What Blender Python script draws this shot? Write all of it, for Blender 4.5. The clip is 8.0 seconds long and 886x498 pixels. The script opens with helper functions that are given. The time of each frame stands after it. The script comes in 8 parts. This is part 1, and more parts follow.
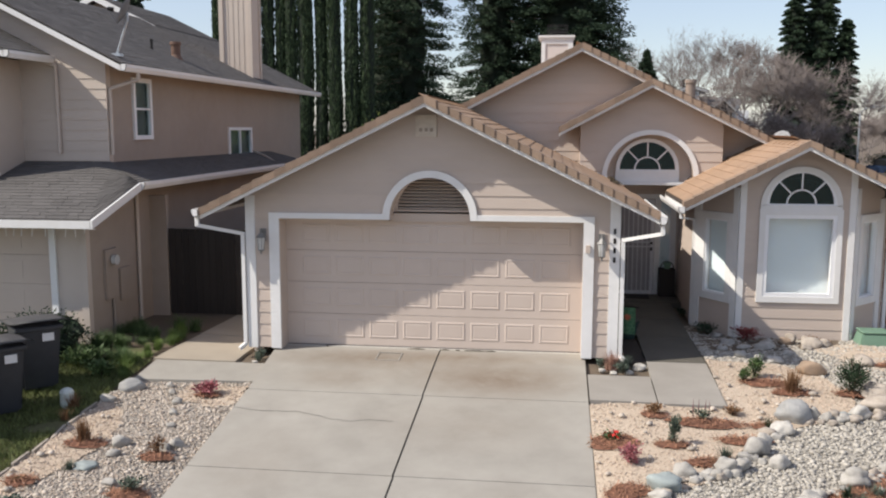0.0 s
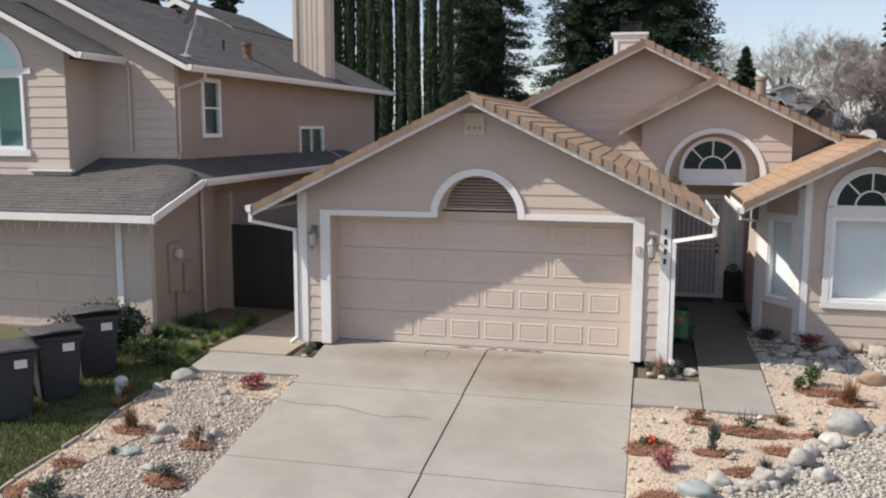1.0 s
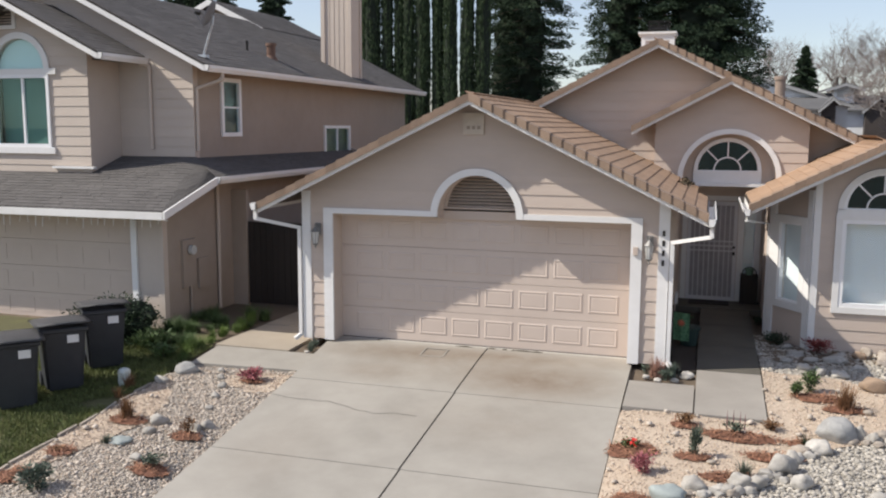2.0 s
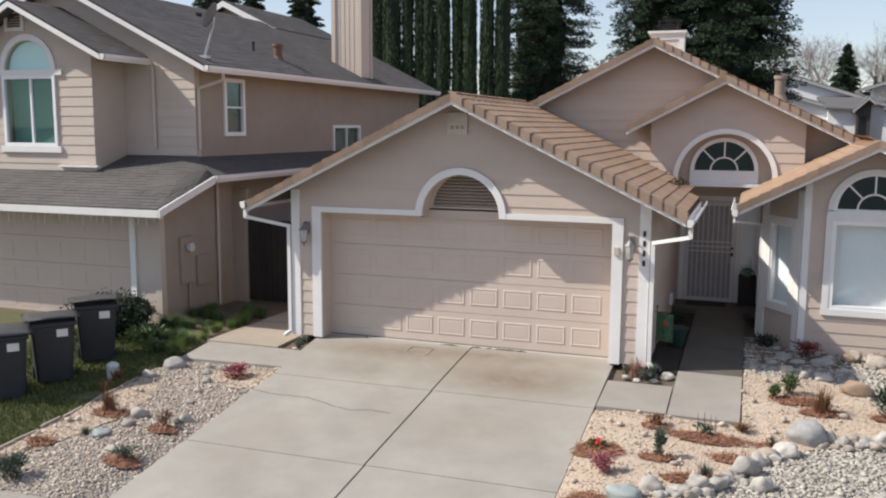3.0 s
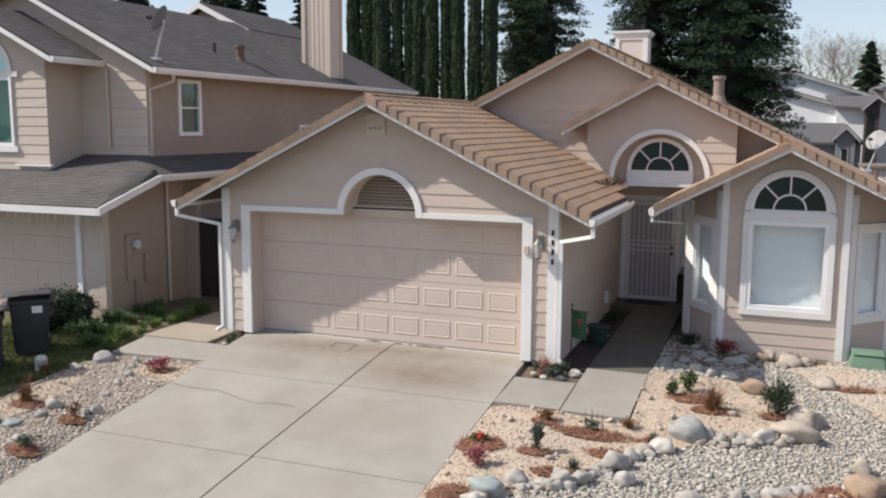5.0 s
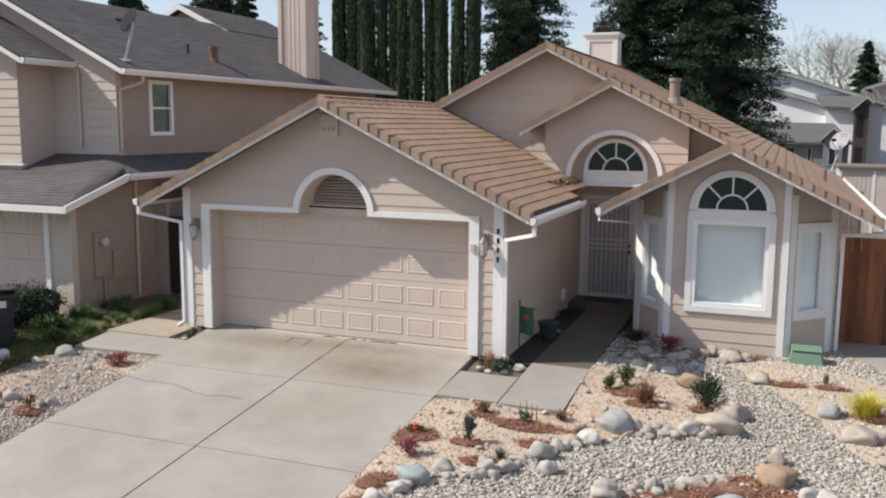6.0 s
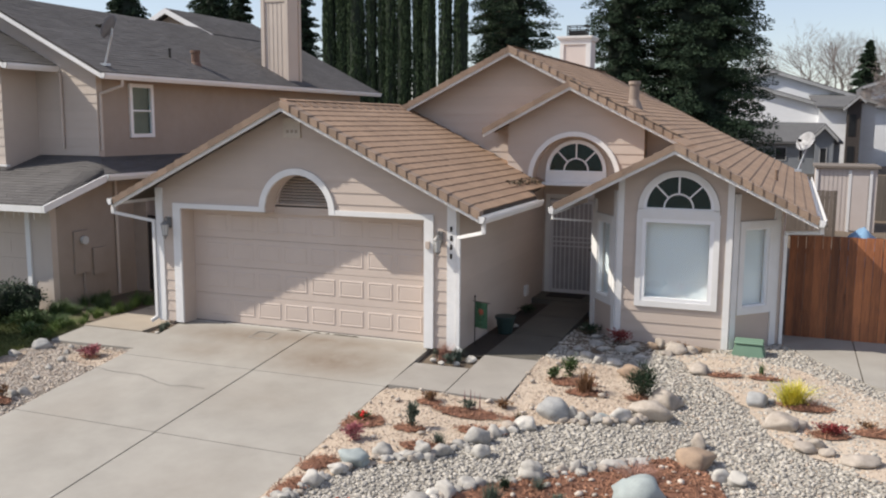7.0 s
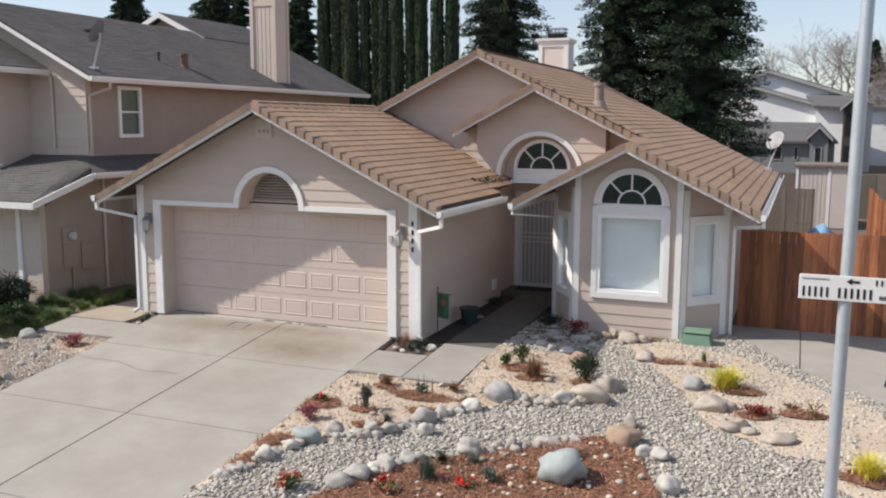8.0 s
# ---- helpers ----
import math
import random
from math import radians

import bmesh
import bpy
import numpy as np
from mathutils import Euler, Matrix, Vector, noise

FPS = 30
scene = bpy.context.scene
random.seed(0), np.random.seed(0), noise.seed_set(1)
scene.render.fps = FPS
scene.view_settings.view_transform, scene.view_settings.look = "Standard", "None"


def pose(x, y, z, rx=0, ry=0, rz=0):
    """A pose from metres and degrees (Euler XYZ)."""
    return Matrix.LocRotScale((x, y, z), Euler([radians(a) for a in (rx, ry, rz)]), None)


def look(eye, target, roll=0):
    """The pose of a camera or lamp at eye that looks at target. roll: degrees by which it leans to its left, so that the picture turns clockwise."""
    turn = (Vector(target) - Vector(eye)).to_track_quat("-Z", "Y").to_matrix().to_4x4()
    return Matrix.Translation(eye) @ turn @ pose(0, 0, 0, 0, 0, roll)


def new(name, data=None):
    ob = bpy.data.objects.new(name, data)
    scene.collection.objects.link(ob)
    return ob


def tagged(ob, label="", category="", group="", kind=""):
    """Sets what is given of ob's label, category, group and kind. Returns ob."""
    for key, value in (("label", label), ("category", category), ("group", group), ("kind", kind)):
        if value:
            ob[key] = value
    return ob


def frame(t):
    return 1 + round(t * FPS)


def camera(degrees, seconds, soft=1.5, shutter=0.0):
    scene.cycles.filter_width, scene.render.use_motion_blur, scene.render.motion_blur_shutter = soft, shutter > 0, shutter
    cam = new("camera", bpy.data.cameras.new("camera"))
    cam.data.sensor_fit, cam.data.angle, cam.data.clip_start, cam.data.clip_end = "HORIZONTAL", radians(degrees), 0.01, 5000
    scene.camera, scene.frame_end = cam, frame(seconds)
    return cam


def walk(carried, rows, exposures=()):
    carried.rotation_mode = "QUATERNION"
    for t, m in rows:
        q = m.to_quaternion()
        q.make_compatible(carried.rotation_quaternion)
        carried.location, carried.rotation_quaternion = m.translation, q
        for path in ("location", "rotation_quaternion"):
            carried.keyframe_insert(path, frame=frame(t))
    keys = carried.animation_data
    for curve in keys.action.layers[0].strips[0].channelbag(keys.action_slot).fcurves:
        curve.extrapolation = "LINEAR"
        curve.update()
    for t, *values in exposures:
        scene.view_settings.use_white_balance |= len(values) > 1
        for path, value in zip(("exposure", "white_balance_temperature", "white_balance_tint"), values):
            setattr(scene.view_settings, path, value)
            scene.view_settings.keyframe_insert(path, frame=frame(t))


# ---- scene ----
cam = camera(53.4, 8.0, soft=2.1)
PATH = [
    (0, (1.999, -13.893, 3.661), (1.75, -11.927, 3.388), 0.1),
    (0.5, (2.304, -13.806, 3.651), (1.913, -11.864, 3.376), 0.1),
    (1, (2.696, -13.735, 3.637), (2.242, -11.807, 3.363), 0.1),
    (1.5, (3.131, -13.657, 3.632), (2.613, -11.745, 3.358), 0.2),
    (3, (4.421, -13.406, 3.644), (3.767, -11.537, 3.368), 0.3),
    (3.5, (4.836, -13.297, 3.637), (4.146, -11.44, 3.36), 0.3),
    (4, (5.24, -13.184, 3.64), (4.536, -11.333, 3.363), 0.3),
    (4.5, (5.66, -13.072, 3.665), (4.954, -11.222, 3.387), 0.3),
    (5.8, (6.92, -13.098, 3.727), (6.204, -11.251, 3.444), 0.3),
    (6, (7.077, -13.137, 3.737), (6.364, -11.29, 3.454), 0.4),
    (6.5, (7.573, -13.244, 3.772), (6.857, -11.398, 3.487), 0.3),
    (7, (8.074, -13.431, 3.792), (7.349, -11.589, 3.508), 0.3),
    (7.5, (8.595, -13.627, 3.788), (7.858, -11.79, 3.502), 0.3),
    (8, (9.134, -13.861, 3.79), (8.389, -12.027, 3.507), 0.2),
]
walk(cam, [(t, look(eye, target, roll)) for t, eye, target, roll in PATH], exposures=[(0, 0.12, 6800, 9), (8, 0.12, 6800, 9)])

# ---- world, sun, exposure ----
SUN_TO = Vector((-2.56, -1.03, 2.6)).normalized()
world = bpy.data.worlds.new("sky")
scene.world = world
world.use_nodes = True
wn = world.node_tree
sky = wn.nodes.new("ShaderNodeTexSky")
sky.sky_type = "NISHITA"
sky.sun_disc = False
sky.sun_elevation = math.asin(SUN_TO.z)
sky.sun_rotation = math.atan2(SUN_TO.x, SUN_TO.y)
sky.air_density, sky.dust_density, sky.ozone_density = 1.0, 0.6, 2.5
wn.nodes["Background"].inputs["Strength"].default_value = 0.10
veil = wn.nodes.new("ShaderNodeMix")
veil.data_type, veil.blend_type = "RGBA", "ADD"
veil.inputs["Factor"].default_value, veil.inputs["B"].default_value = 1.0, (2.15, 2.1, 2.6, 1)  # a thin bright haze over the whole sky
wn.links.new(sky.outputs["Color"], veil.inputs["A"])
wn.links.new(veil.outputs["Result"], wn.nodes["Background"].inputs["Color"])
sun = new("sun", bpy.data.lights.new("sun", "SUN"))
sun.data.energy, sun.data.angle, sun.data.color = 4.95, radians(0.55), (1.0, 0.95, 0.89)
sun.matrix_world = look(SUN_TO * 60, (0, 0, 0))


# ---- materials ----
def material(name, base, second=None, scale=6.0, rough=0.75, bump=0.15, fine=60.0, metal=0.0, spread=0.12, big=0.7, random_by="", stretch=(1, 1, 1), spec=0.4):
    """Two scales of colour variation, grain bump, and a shift of tone from piece to piece."""
    m = bpy.data.materials.new(name)
    m.use_nodes = True
    nt = m.node_tree
    b = nt.nodes["Principled BSDF"]
    second = second or tuple(c * 0.72 for c in base)
    co = nt.nodes.new("ShaderNodeTexCoord")
    mp = nt.nodes.new("ShaderNodeMapping")
    mp.inputs["Scale"].default_value = stretch
    geo = nt.nodes.new("ShaderNodeNewGeometry")
    nt.links.new(geo.outputs["Position"], mp.inputs["Vector"])
    n1 = nt.nodes.new("ShaderNodeTexNoise")
    n1.inputs["Scale"].default_value, n1.inputs["Detail"].default_value, n1.inputs["Roughness"].default_value = big, 5, 0.6
    n2 = nt.nodes.new("ShaderNodeTexNoise")
    n2.inputs["Scale"].default_value, n2.inputs["Detail"].default_value, n2.inputs["Roughness"].default_value = scale, 6, 0.65
    n3 = nt.nodes.new("ShaderNodeTexNoise")
    n3.inputs["Scale"].default_value, n3.inputs["Detail"].default_value = fine, 3
    for n in (n1, n2, n3):
        nt.links.new(mp.outputs["Vector"], n.inputs["Vector"])
    add = nt.nodes.new("ShaderNodeMath")
    add.operation = "MULTIPLY_ADD"
    add.inputs[1].default_value = 0.55
    nt.links.new(n1.outputs["Fac"], add.inputs[0])
    half = nt.nodes.new("ShaderNodeMath")
    half.operation = "MULTIPLY"
    half.inputs[1].default_value = 0.45
    nt.links.new(n2.outputs["Fac"], half.inputs[0])
    nt.links.new(half.outputs[0], add.inputs[2])
    ramp = nt.nodes.new("ShaderNodeMapRange")
    ramp.inputs["From Min"].default_value, ramp.inputs["From Max"].default_value = 0.36, 0.64
    nt.links.new(add.outputs[0], ramp.inputs["Value"])
    mix = nt.nodes.new("ShaderNodeMix")
    mix.data_type = "RGBA"
    mix.inputs["A"].default_value, mix.inputs["B"].default_value = (*second, 1), (*base, 1)
    nt.links.new(ramp.outputs["Result"], mix.inputs["Factor"])
    colour = mix.outputs["Result"]
    hsv = nt.nodes.new("ShaderNodeHueSaturation")
    nt.links.new(colour, hsv.inputs["Color"])
    tone = nt.nodes.new("ShaderNodeMapRange")
    tone.inputs["To Min"].default_value, tone.inputs["To Max"].default_value = 1 - spread, 1 + spread
    if random_by == "object":
        info = nt.nodes.new("ShaderNodeObjectInfo")
        nt.links.new(info.outputs["Random"], tone.inputs["Value"])
    elif random_by == "island":
        nt.links.new(geo.outputs["Random Per Island"], tone.inputs["Value"])
    else:
        nt.links.new(n3.outputs["Fac"], tone.inputs["Value"])
    nt.links.new(tone.outputs["Result"], hsv.inputs["Value"])
    nt.links.new(hsv.outputs["Color"], b.inputs["Base Color"])
    rr = nt.nodes.new("ShaderNodeMapRange")
    rr.inputs["To Min"].default_value, rr.inputs["To Max"].default_value = max(0.02, rough - 0.12), min(1, rough + 0.1)
    nt.links.new(n2.outputs["Fac"], rr.inputs["Value"])
    nt.links.new(rr.outputs["Result"], b.inputs["Roughness"])
    b.inputs["Metallic"].default_value = metal
    b.inputs["Specular IOR Level"].default_value = spec
    if bump:
        bp = nt.nodes.new("ShaderNodeBump")
        bp.inputs["Strength"].default_value, bp.inputs["Distance"].default_value = bump, 0.01
        nt.links.new(n3.outputs["Fac"], bp.inputs["Height"])
        nt.links.new(bp.outputs["Normal"], b.inputs["Normal"])
    return m


def pane_material(name, tint=(0.95, 0.97, 0.97), mirror=0.06, coat=(1, 1, 1)):
    """A clear, slightly green pane that mirrors by Fresnel."""
    m = bpy.data.materials.new(name)
    m.use_nodes = True
    nt = m.node_tree
    nt.nodes.remove(nt.nodes["Principled BSDF"])
    clear, gloss, mix, lw, pw, fr = (nt.nodes.new(k) for k in ("ShaderNodeBsdfTransparent", "ShaderNodeBsdfGlossy", "ShaderNodeMixShader", "ShaderNodeLayerWeight", "ShaderNodeMath", "ShaderNodeMath"))
    clear.inputs["Color"].default_value = (*tint, 1)
    gloss.inputs["Roughness"].default_value = 0.015
    gloss.inputs["Color"].default_value = (*coat, 1)
    lw.inputs["Blend"].default_value = 0.5
    pw.operation, fr.operation = "POWER", "MULTIPLY_ADD"
    pw.inputs[1].default_value, fr.inputs[1].default_value, fr.inputs[2].default_value = 5.0, 1 - mirror, mirror
    nt.links.new(lw.outputs["Facing"], pw.inputs[0])
    nt.links.new(pw.outputs[0], fr.inputs[0])
    nt.links.new(fr.outputs[0], mix.inputs["Fac"])
    nt.links.new(clear.outputs["BSDF"], mix.inputs[1])
    nt.links.new(gloss.outputs["BSDF"], mix.inputs[2])
    nt.links.new(mix.outputs["Shader"], nt.nodes["Material Output"].inputs["Surface"])
    return m


SIDING = material("siding_paint", (0.545, 0.457, 0.395), (0.505, 0.42, 0.36), scale=3, rough=0.7, bump=0.12, fine=90, spread=0.03, stretch=(1, 1, 3), random_by="object")
SIDING_N = material("neighbour_siding_paint", (0.55, 0.475, 0.41), (0.51, 0.435, 0.375), scale=3, rough=0.7, bump=0.12, fine=90, spread=0.03, random_by="object")
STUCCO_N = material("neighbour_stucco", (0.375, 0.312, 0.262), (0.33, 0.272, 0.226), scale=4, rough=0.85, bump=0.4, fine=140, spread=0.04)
TRIM = material("white_trim_paint", (0.78, 0.77, 0.76), (0.70, 0.69, 0.67), scale=5, rough=0.55, bump=0.08, fine=70, spread=0.03)
DOOR_PAINT = material("garage_door_paint", (0.58, 0.488, 0.425), (0.545, 0.455, 0.395), scale=3, rough=0.55, bump=0.06, fine=120, spread=0.02)
CHIMNEY_PAINT = material("pale_chimney_paint", (0.66, 0.59, 0.55), (0.61, 0.54, 0.50), scale=3, rough=0.7, bump=0.12, fine=90, spread=0.03, stretch=(1, 1, 0.4))
# weathered tile, darkened as well for the shaded faces along the gable edges
EDGE_TILE = material("shaded_weathered_edge_tile", (0.312, 0.224, 0.163), (0.225, 0.162, 0.120), scale=9, rough=0.92, bump=0.4, fine=70, spread=0.16, random_by="object")
TILE = material("concrete_roof_tile", (0.385, 0.254, 0.166), (0.305, 0.202, 0.134), scale=5, rough=0.9, bump=0.35, fine=80, spread=0.075, random_by="object")
TILE_ISLE = material("concrete_roof_tile_joined", (0.385, 0.254, 0.166), (0.305, 0.202, 0.134), scale=5, rough=0.9, bump=0.35, fine=80, spread=0.075, random_by="island")
UNDERLAY = material("roof_underlay", (0.07, 0.055, 0.045), rough=0.9)
SHINGLE = material("asphalt_shingle", (0.132, 0.124, 0.12), (0.10, 0.094, 0.091), scale=9, rough=0.95, bump=0.5, fine=120, spread=0.09, random_by="island", spec=0.2)
CONCRETE = material("driveway_concrete", (0.365, 0.342, 0.302), (0.285, 0.265, 0.232), scale=2.2, rough=0.85, bump=0.25, fine=110, spread=0.05, big=0.45)
JOINT = material("dark_joint_filler", (0.10, 0.095, 0.085), rough=0.9)


def add_stains(m, blobs, colour):
    """Uneven rusty stains at fixed places of a slab: x, y, half-length, half-width, strength."""
    nt = m.node_tree
    b = nt.nodes["Principled BSDF"]
    link = b.inputs["Base Color"].links[0]
    colour_in = link.from_socket
    geo = nt.nodes.new("ShaderNodeNewGeometry")
    nz = nt.nodes.new("ShaderNodeTexNoise")
    nz.inputs["Scale"].default_value, nz.inputs["Detail"].default_value, nz.inputs["Roughness"].default_value = 2.6, 7, 0.7
    nt.links.new(geo.outputs["Position"], nz.inputs["Vector"])
    for x, y, a, c, k in blobs:
        mp = nt.nodes.new("ShaderNodeMapping")
        mp.vector_type = "TEXTURE"
        mp.inputs["Location"].default_value, mp.inputs["Scale"].default_value = (x, y, 0), (a, c, 50)
        nt.links.new(geo.outputs["Position"], mp.inputs["Vector"])
        gr = nt.nodes.new("ShaderNodeTexGradient")
        gr.gradient_type = "SPHERICAL"
        nt.links.new(mp.outputs["Vector"], gr.inputs["Vector"])
        mul = nt.nodes.new("ShaderNodeMath")
        mul.operation = "MULTIPLY"
        nt.links.new(gr.outputs["Fac"], mul.inputs[0])
        nt.links.new(nz.outputs["Fac"], mul.inputs[1])
        amp = nt.nodes.new("ShaderNodeMath")
        amp.operation = "MULTIPLY"
        amp.use_clamp = True
        amp.inputs[1].default_value = k
        nt.links.new(mul.outputs[0], amp.inputs[0])
        mix = nt.nodes.new("ShaderNodeMix")
        mix.data_type = "RGBA"
        mix.inputs["B"].default_value = (*colour, 1)
        nt.links.new(amp.outputs[0], mix.inputs["Factor"])
        nt.links.new(colour_in, mix.inputs["A"])
        colour_in = mix.outputs["Result"]
    nt.links.new(colour_in, b.inputs["Base Color"])


add_stains(CONCRETE, [(1.25, -1.0, 1.5, 0.9, 1.7), (-1.0, -0.3, 2.2, 0.5, 1.4), (0.6, -0.1, 2.6, 0.35, 1.3), (0.2, -0.8, 2.8, 0.9, 0.7), (-1.3, -1.2, 0.9, 0.5, 0.8), (0.9, -2.6, 1.6, 1.0, 0.5), (-1.6, -3.9, 0.9, 1.4, 0.4), (1.6, -5.2, 1.2, 1.3, 0.4)], (0.20, 0.155, 0.115))
CONCRETE_PATH = material("walk_concrete", (0.33, 0.305, 0.27), (0.265, 0.243, 0.215), scale=2.5, rough=0.85, bump=0.25, fine=110, spread=0.05, big=0.6)
CONCRETE_WARM = material("stained_concrete", (0.37, 0.32, 0.255), (0.31, 0.265, 0.21), scale=2.5, rough=0.85, bump=0.25, fine=110, spread=0.05, big=0.6)
# dirty walk concrete, darkened further to paint in the garage's shade
CONCRETE_SHADED = material("shaded_dirty_walk_concrete", (0.13, 0.118, 0.098), (0.085, 0.079, 0.064), scale=2.5, rough=0.8, bump=0.25, fine=110, spread=0.08, big=0.9)
CONCRETE_WORN = material("worn_concrete", (0.345, 0.323, 0.288), rough=0.85, bump=0.2)
CONCRETE_PALE = material("pale_scuffed_concrete", (0.50, 0.475, 0.435), (0.40, 0.375, 0.335), scale=14, rough=0.85, bump=0.2)
GRANITE = material("decomposed_granite", (0.53, 0.44, 0.345), (0.42, 0.335, 0.255), scale=14, rough=0.95, bump=0.7, fine=75, spread=0.22, big=1.2)
GRANITE_CHIP = material("granite_chip", (0.57, 0.468, 0.378), (0.44, 0.345, 0.268), scale=30, rough=0.9, bump=0.2, fine=120, spread=0.30, random_by="island", big=9)
GRAVEL_BASE = material("gravel_fines", (0.33, 0.305, 0.27), (0.24, 0.22, 0.19), scale=18, rough=0.95, bump=0.8, fine=60, spread=0.2)
PEBBLE = material("river_pebble", (0.44, 0.408, 0.355), (0.345, 0.315, 0.272), scale=20, rough=0.8, bump=0.15, fine=90, spread=0.28, random_by="island", big=6)
PEBBLE_PALE = material("pale_pebble", (0.53, 0.465, 0.395), (0.40, 0.345, 0.29), scale=20, rough=0.8, bump=0.15, fine=90, spread=0.25, random_by="island", big=6)
STONE_GREY = material("grey_boulder", (0.45, 0.425, 0.385), (0.25, 0.235, 0.215), scale=13, rough=0.85, bump=0.35, fine=60, spread=0.10, big=3)
STONE_BLUE = material("blue_grey_boulder", (0.35, 0.39, 0.375), (0.25, 0.28, 0.275), scale=8, rough=0.8, bump=0.3, fine=60, spread=0.08, big=3)
STONE_WHITE = material("white_boulder", (0.54, 0.51, 0.46), (0.33, 0.31, 0.28), scale=13, rough=0.85, bump=0.3, fine=60, spread=0.08, big=3)
STONE_TAN = material("tan_boulder", (0.46, 0.40, 0.34), (0.27, 0.23, 0.19), scale=13, rough=0.88, bump=0.4, fine=60, spread=0.10, big=3)
STONE_ORANGE = material("orange_boulder", (0.38, 0.27, 0.185), (0.24, 0.18, 0.135), scale=7, rough=0.9, bump=0.5, fine=50, spread=0.12, big=2.5)
STONE_DARK = material("dark_boulder", (0.38, 0.375, 0.36), (0.24, 0.24, 0.235), scale=6, rough=0.85, bump=0.4, fine=50, spread=0.10, big=4, stretch=(1, 1, 2.5))
BARK = material("bark_mulch", (0.23, 0.105, 0.065), (0.135, 0.065, 0.042), scale=22, rough=0.95, bump=0.9, fine=60, spread=0.25, big=2)
BARK_CHIP = material("bark_shred", (0.36, 0.185, 0.112), (0.205, 0.10, 0.062), scale=30, rough=0.9, bump=0.2, fine=90, spread=0.55, random_by="island", big=5)
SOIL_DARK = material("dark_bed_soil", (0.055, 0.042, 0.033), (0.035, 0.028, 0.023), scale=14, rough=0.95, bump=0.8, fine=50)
LAWN_BASE = material("lawn_ground", (0.125, 0.125, 0.052), (0.085, 0.078, 0.042), scale=6, rough=0.95, bump=0.8, fine=60, spread=0.2, big=0.9)
WOOD_RED = material("red_stained_wood", (0.42, 0.155, 0.062), (0.125, 0.046, 0.024), scale=7, rough=0.65, bump=0.3, fine=50, spread=0.50, random_by="object", stretch=(6, 6, 0.5), big=0.8)
# dark wood, taken near black to hold the gate's deep shade
WOOD_DARK = material("shade_darkened_wood", (0.035, 0.028, 0.024), (0.022, 0.018, 0.016), scale=7, rough=0.8, bump=0.3, fine=50, spread=0.2, random_by="object", stretch=(6, 6, 0.5))
EDGE_PALE = material("pale_edging", (0.42, 0.37, 0.31), (0.30, 0.26, 0.22), scale=12, rough=0.9, bump=0.3)
BIN_BLACK = material("dark_bin_plastic", (0.040, 0.043, 0.050), (0.028, 0.030, 0.036), rough=0.5, bump=0.05)
WOOD_GREY = material("weathered_wood", (0.185, 0.155, 0.13), (0.13, 0.11, 0.092), scale=7, rough=0.9, bump=0.3, fine=50, spread=0.2, random_by="object", stretch=(6, 6, 0.5))
WHITE_WORN = material("worn_white_plastic", (0.60, 0.64, 0.60), (0.48, 0.52, 0.48), scale=14, rough=0.5, bump=0.1)
GREEN_PLASTIC = material("green_plastic", (0.165, 0.27, 0.195), (0.14, 0.23, 0.165), scale=6, rough=0.6, bump=0.08, spread=0.04)
POT_DARK = material("dark_green_plastic", (0.025, 0.05, 0.045), rough=0.5, bump=0.05)
DARK_FLECK = material("leaf_litter", (0.085, 0.066, 0.042), (0.05, 0.04, 0.027), rough=0.95, bump=0.2, spread=0.4, random_by="island")
FLAG_GREEN = material("green_flag_cloth", (0.016, 0.075, 0.04), (0.11, 0.23, 0.13), scale=46, rough=0.85, bump=0.1, big=28)
TRIM_GREY = material("grey_fascia_paint", (0.42, 0.42, 0.42), rough=0.6, bump=0.05)
WHITE_WALL = material("white_house_paint", (0.82, 0.83, 0.84), (0.76, 0.77, 0.78), scale=3, rough=0.7, bump=0.1, stretch=(1, 1, 4), spread=0.04)
BLUE_WALL = material("blue_grey_house_paint", (0.22, 0.235, 0.255), (0.18, 0.195, 0.215), scale=3, rough=0.7, bump=0.1, spread=0.04)
SHINGLE_FAR = material("far_grey_shingle", (0.13, 0.13, 0.13), (0.10, 0.10, 0.105), scale=8, rough=0.95, bump=0.3, fine=30, spread=0.12)
SHED_WALL = material("beige_shed_paint", (0.58, 0.51, 0.47), (0.53, 0.46, 0.42), scale=4, rough=0.75, bump=0.15, spread=0.04)
TARP = material("blue_tarp", (0.22, 0.36, 0.50), (0.17, 0.30, 0.44), scale=6, rough=0.5, bump=0.3, fine=20, spread=0.1)
CAR_BLUE = material("dark_blue_car_paint", (0.03, 0.05, 0.10), rough=0.25, bump=0.0)
CAR_GREY = material("grey_car_paint", (0.25, 0.26, 0.27), rough=0.25, bump=0.0)
SOIL = material("bare_soil", (0.17, 0.13, 0.095), (0.11, 0.085, 0.06), scale=7, rough=0.95, bump=0.6, fine=50)
PANE = pane_material("window_glass", (0.90, 0.96, 0.95), 0.04, (0.55, 0.80, 0.86))
PANE_COATED = pane_material("coated_window_glass", (0.96, 0.98, 0.98), 0.07)
# dark tint stands in for dim rooms, teal coat for the reflected surroundings
PANE_DARK = pane_material("dim_room_window_glass", (0.17, 0.40, 0.47), 0.085, (0.62, 0.86, 0.93))
SHADE = material("cellular_window_shade", (0.83, 0.90, 0.935), (0.80, 0.87, 0.905), scale=2, rough=0.8, bump=0.05, fine=20, spread=0.02)
SHADE_GREEN = material("drawn_curtain", (0.125, 0.255, 0.235), (0.085, 0.185, 0.172), scale=2, rough=0.8, bump=0.05, fine=20, spread=0.04)
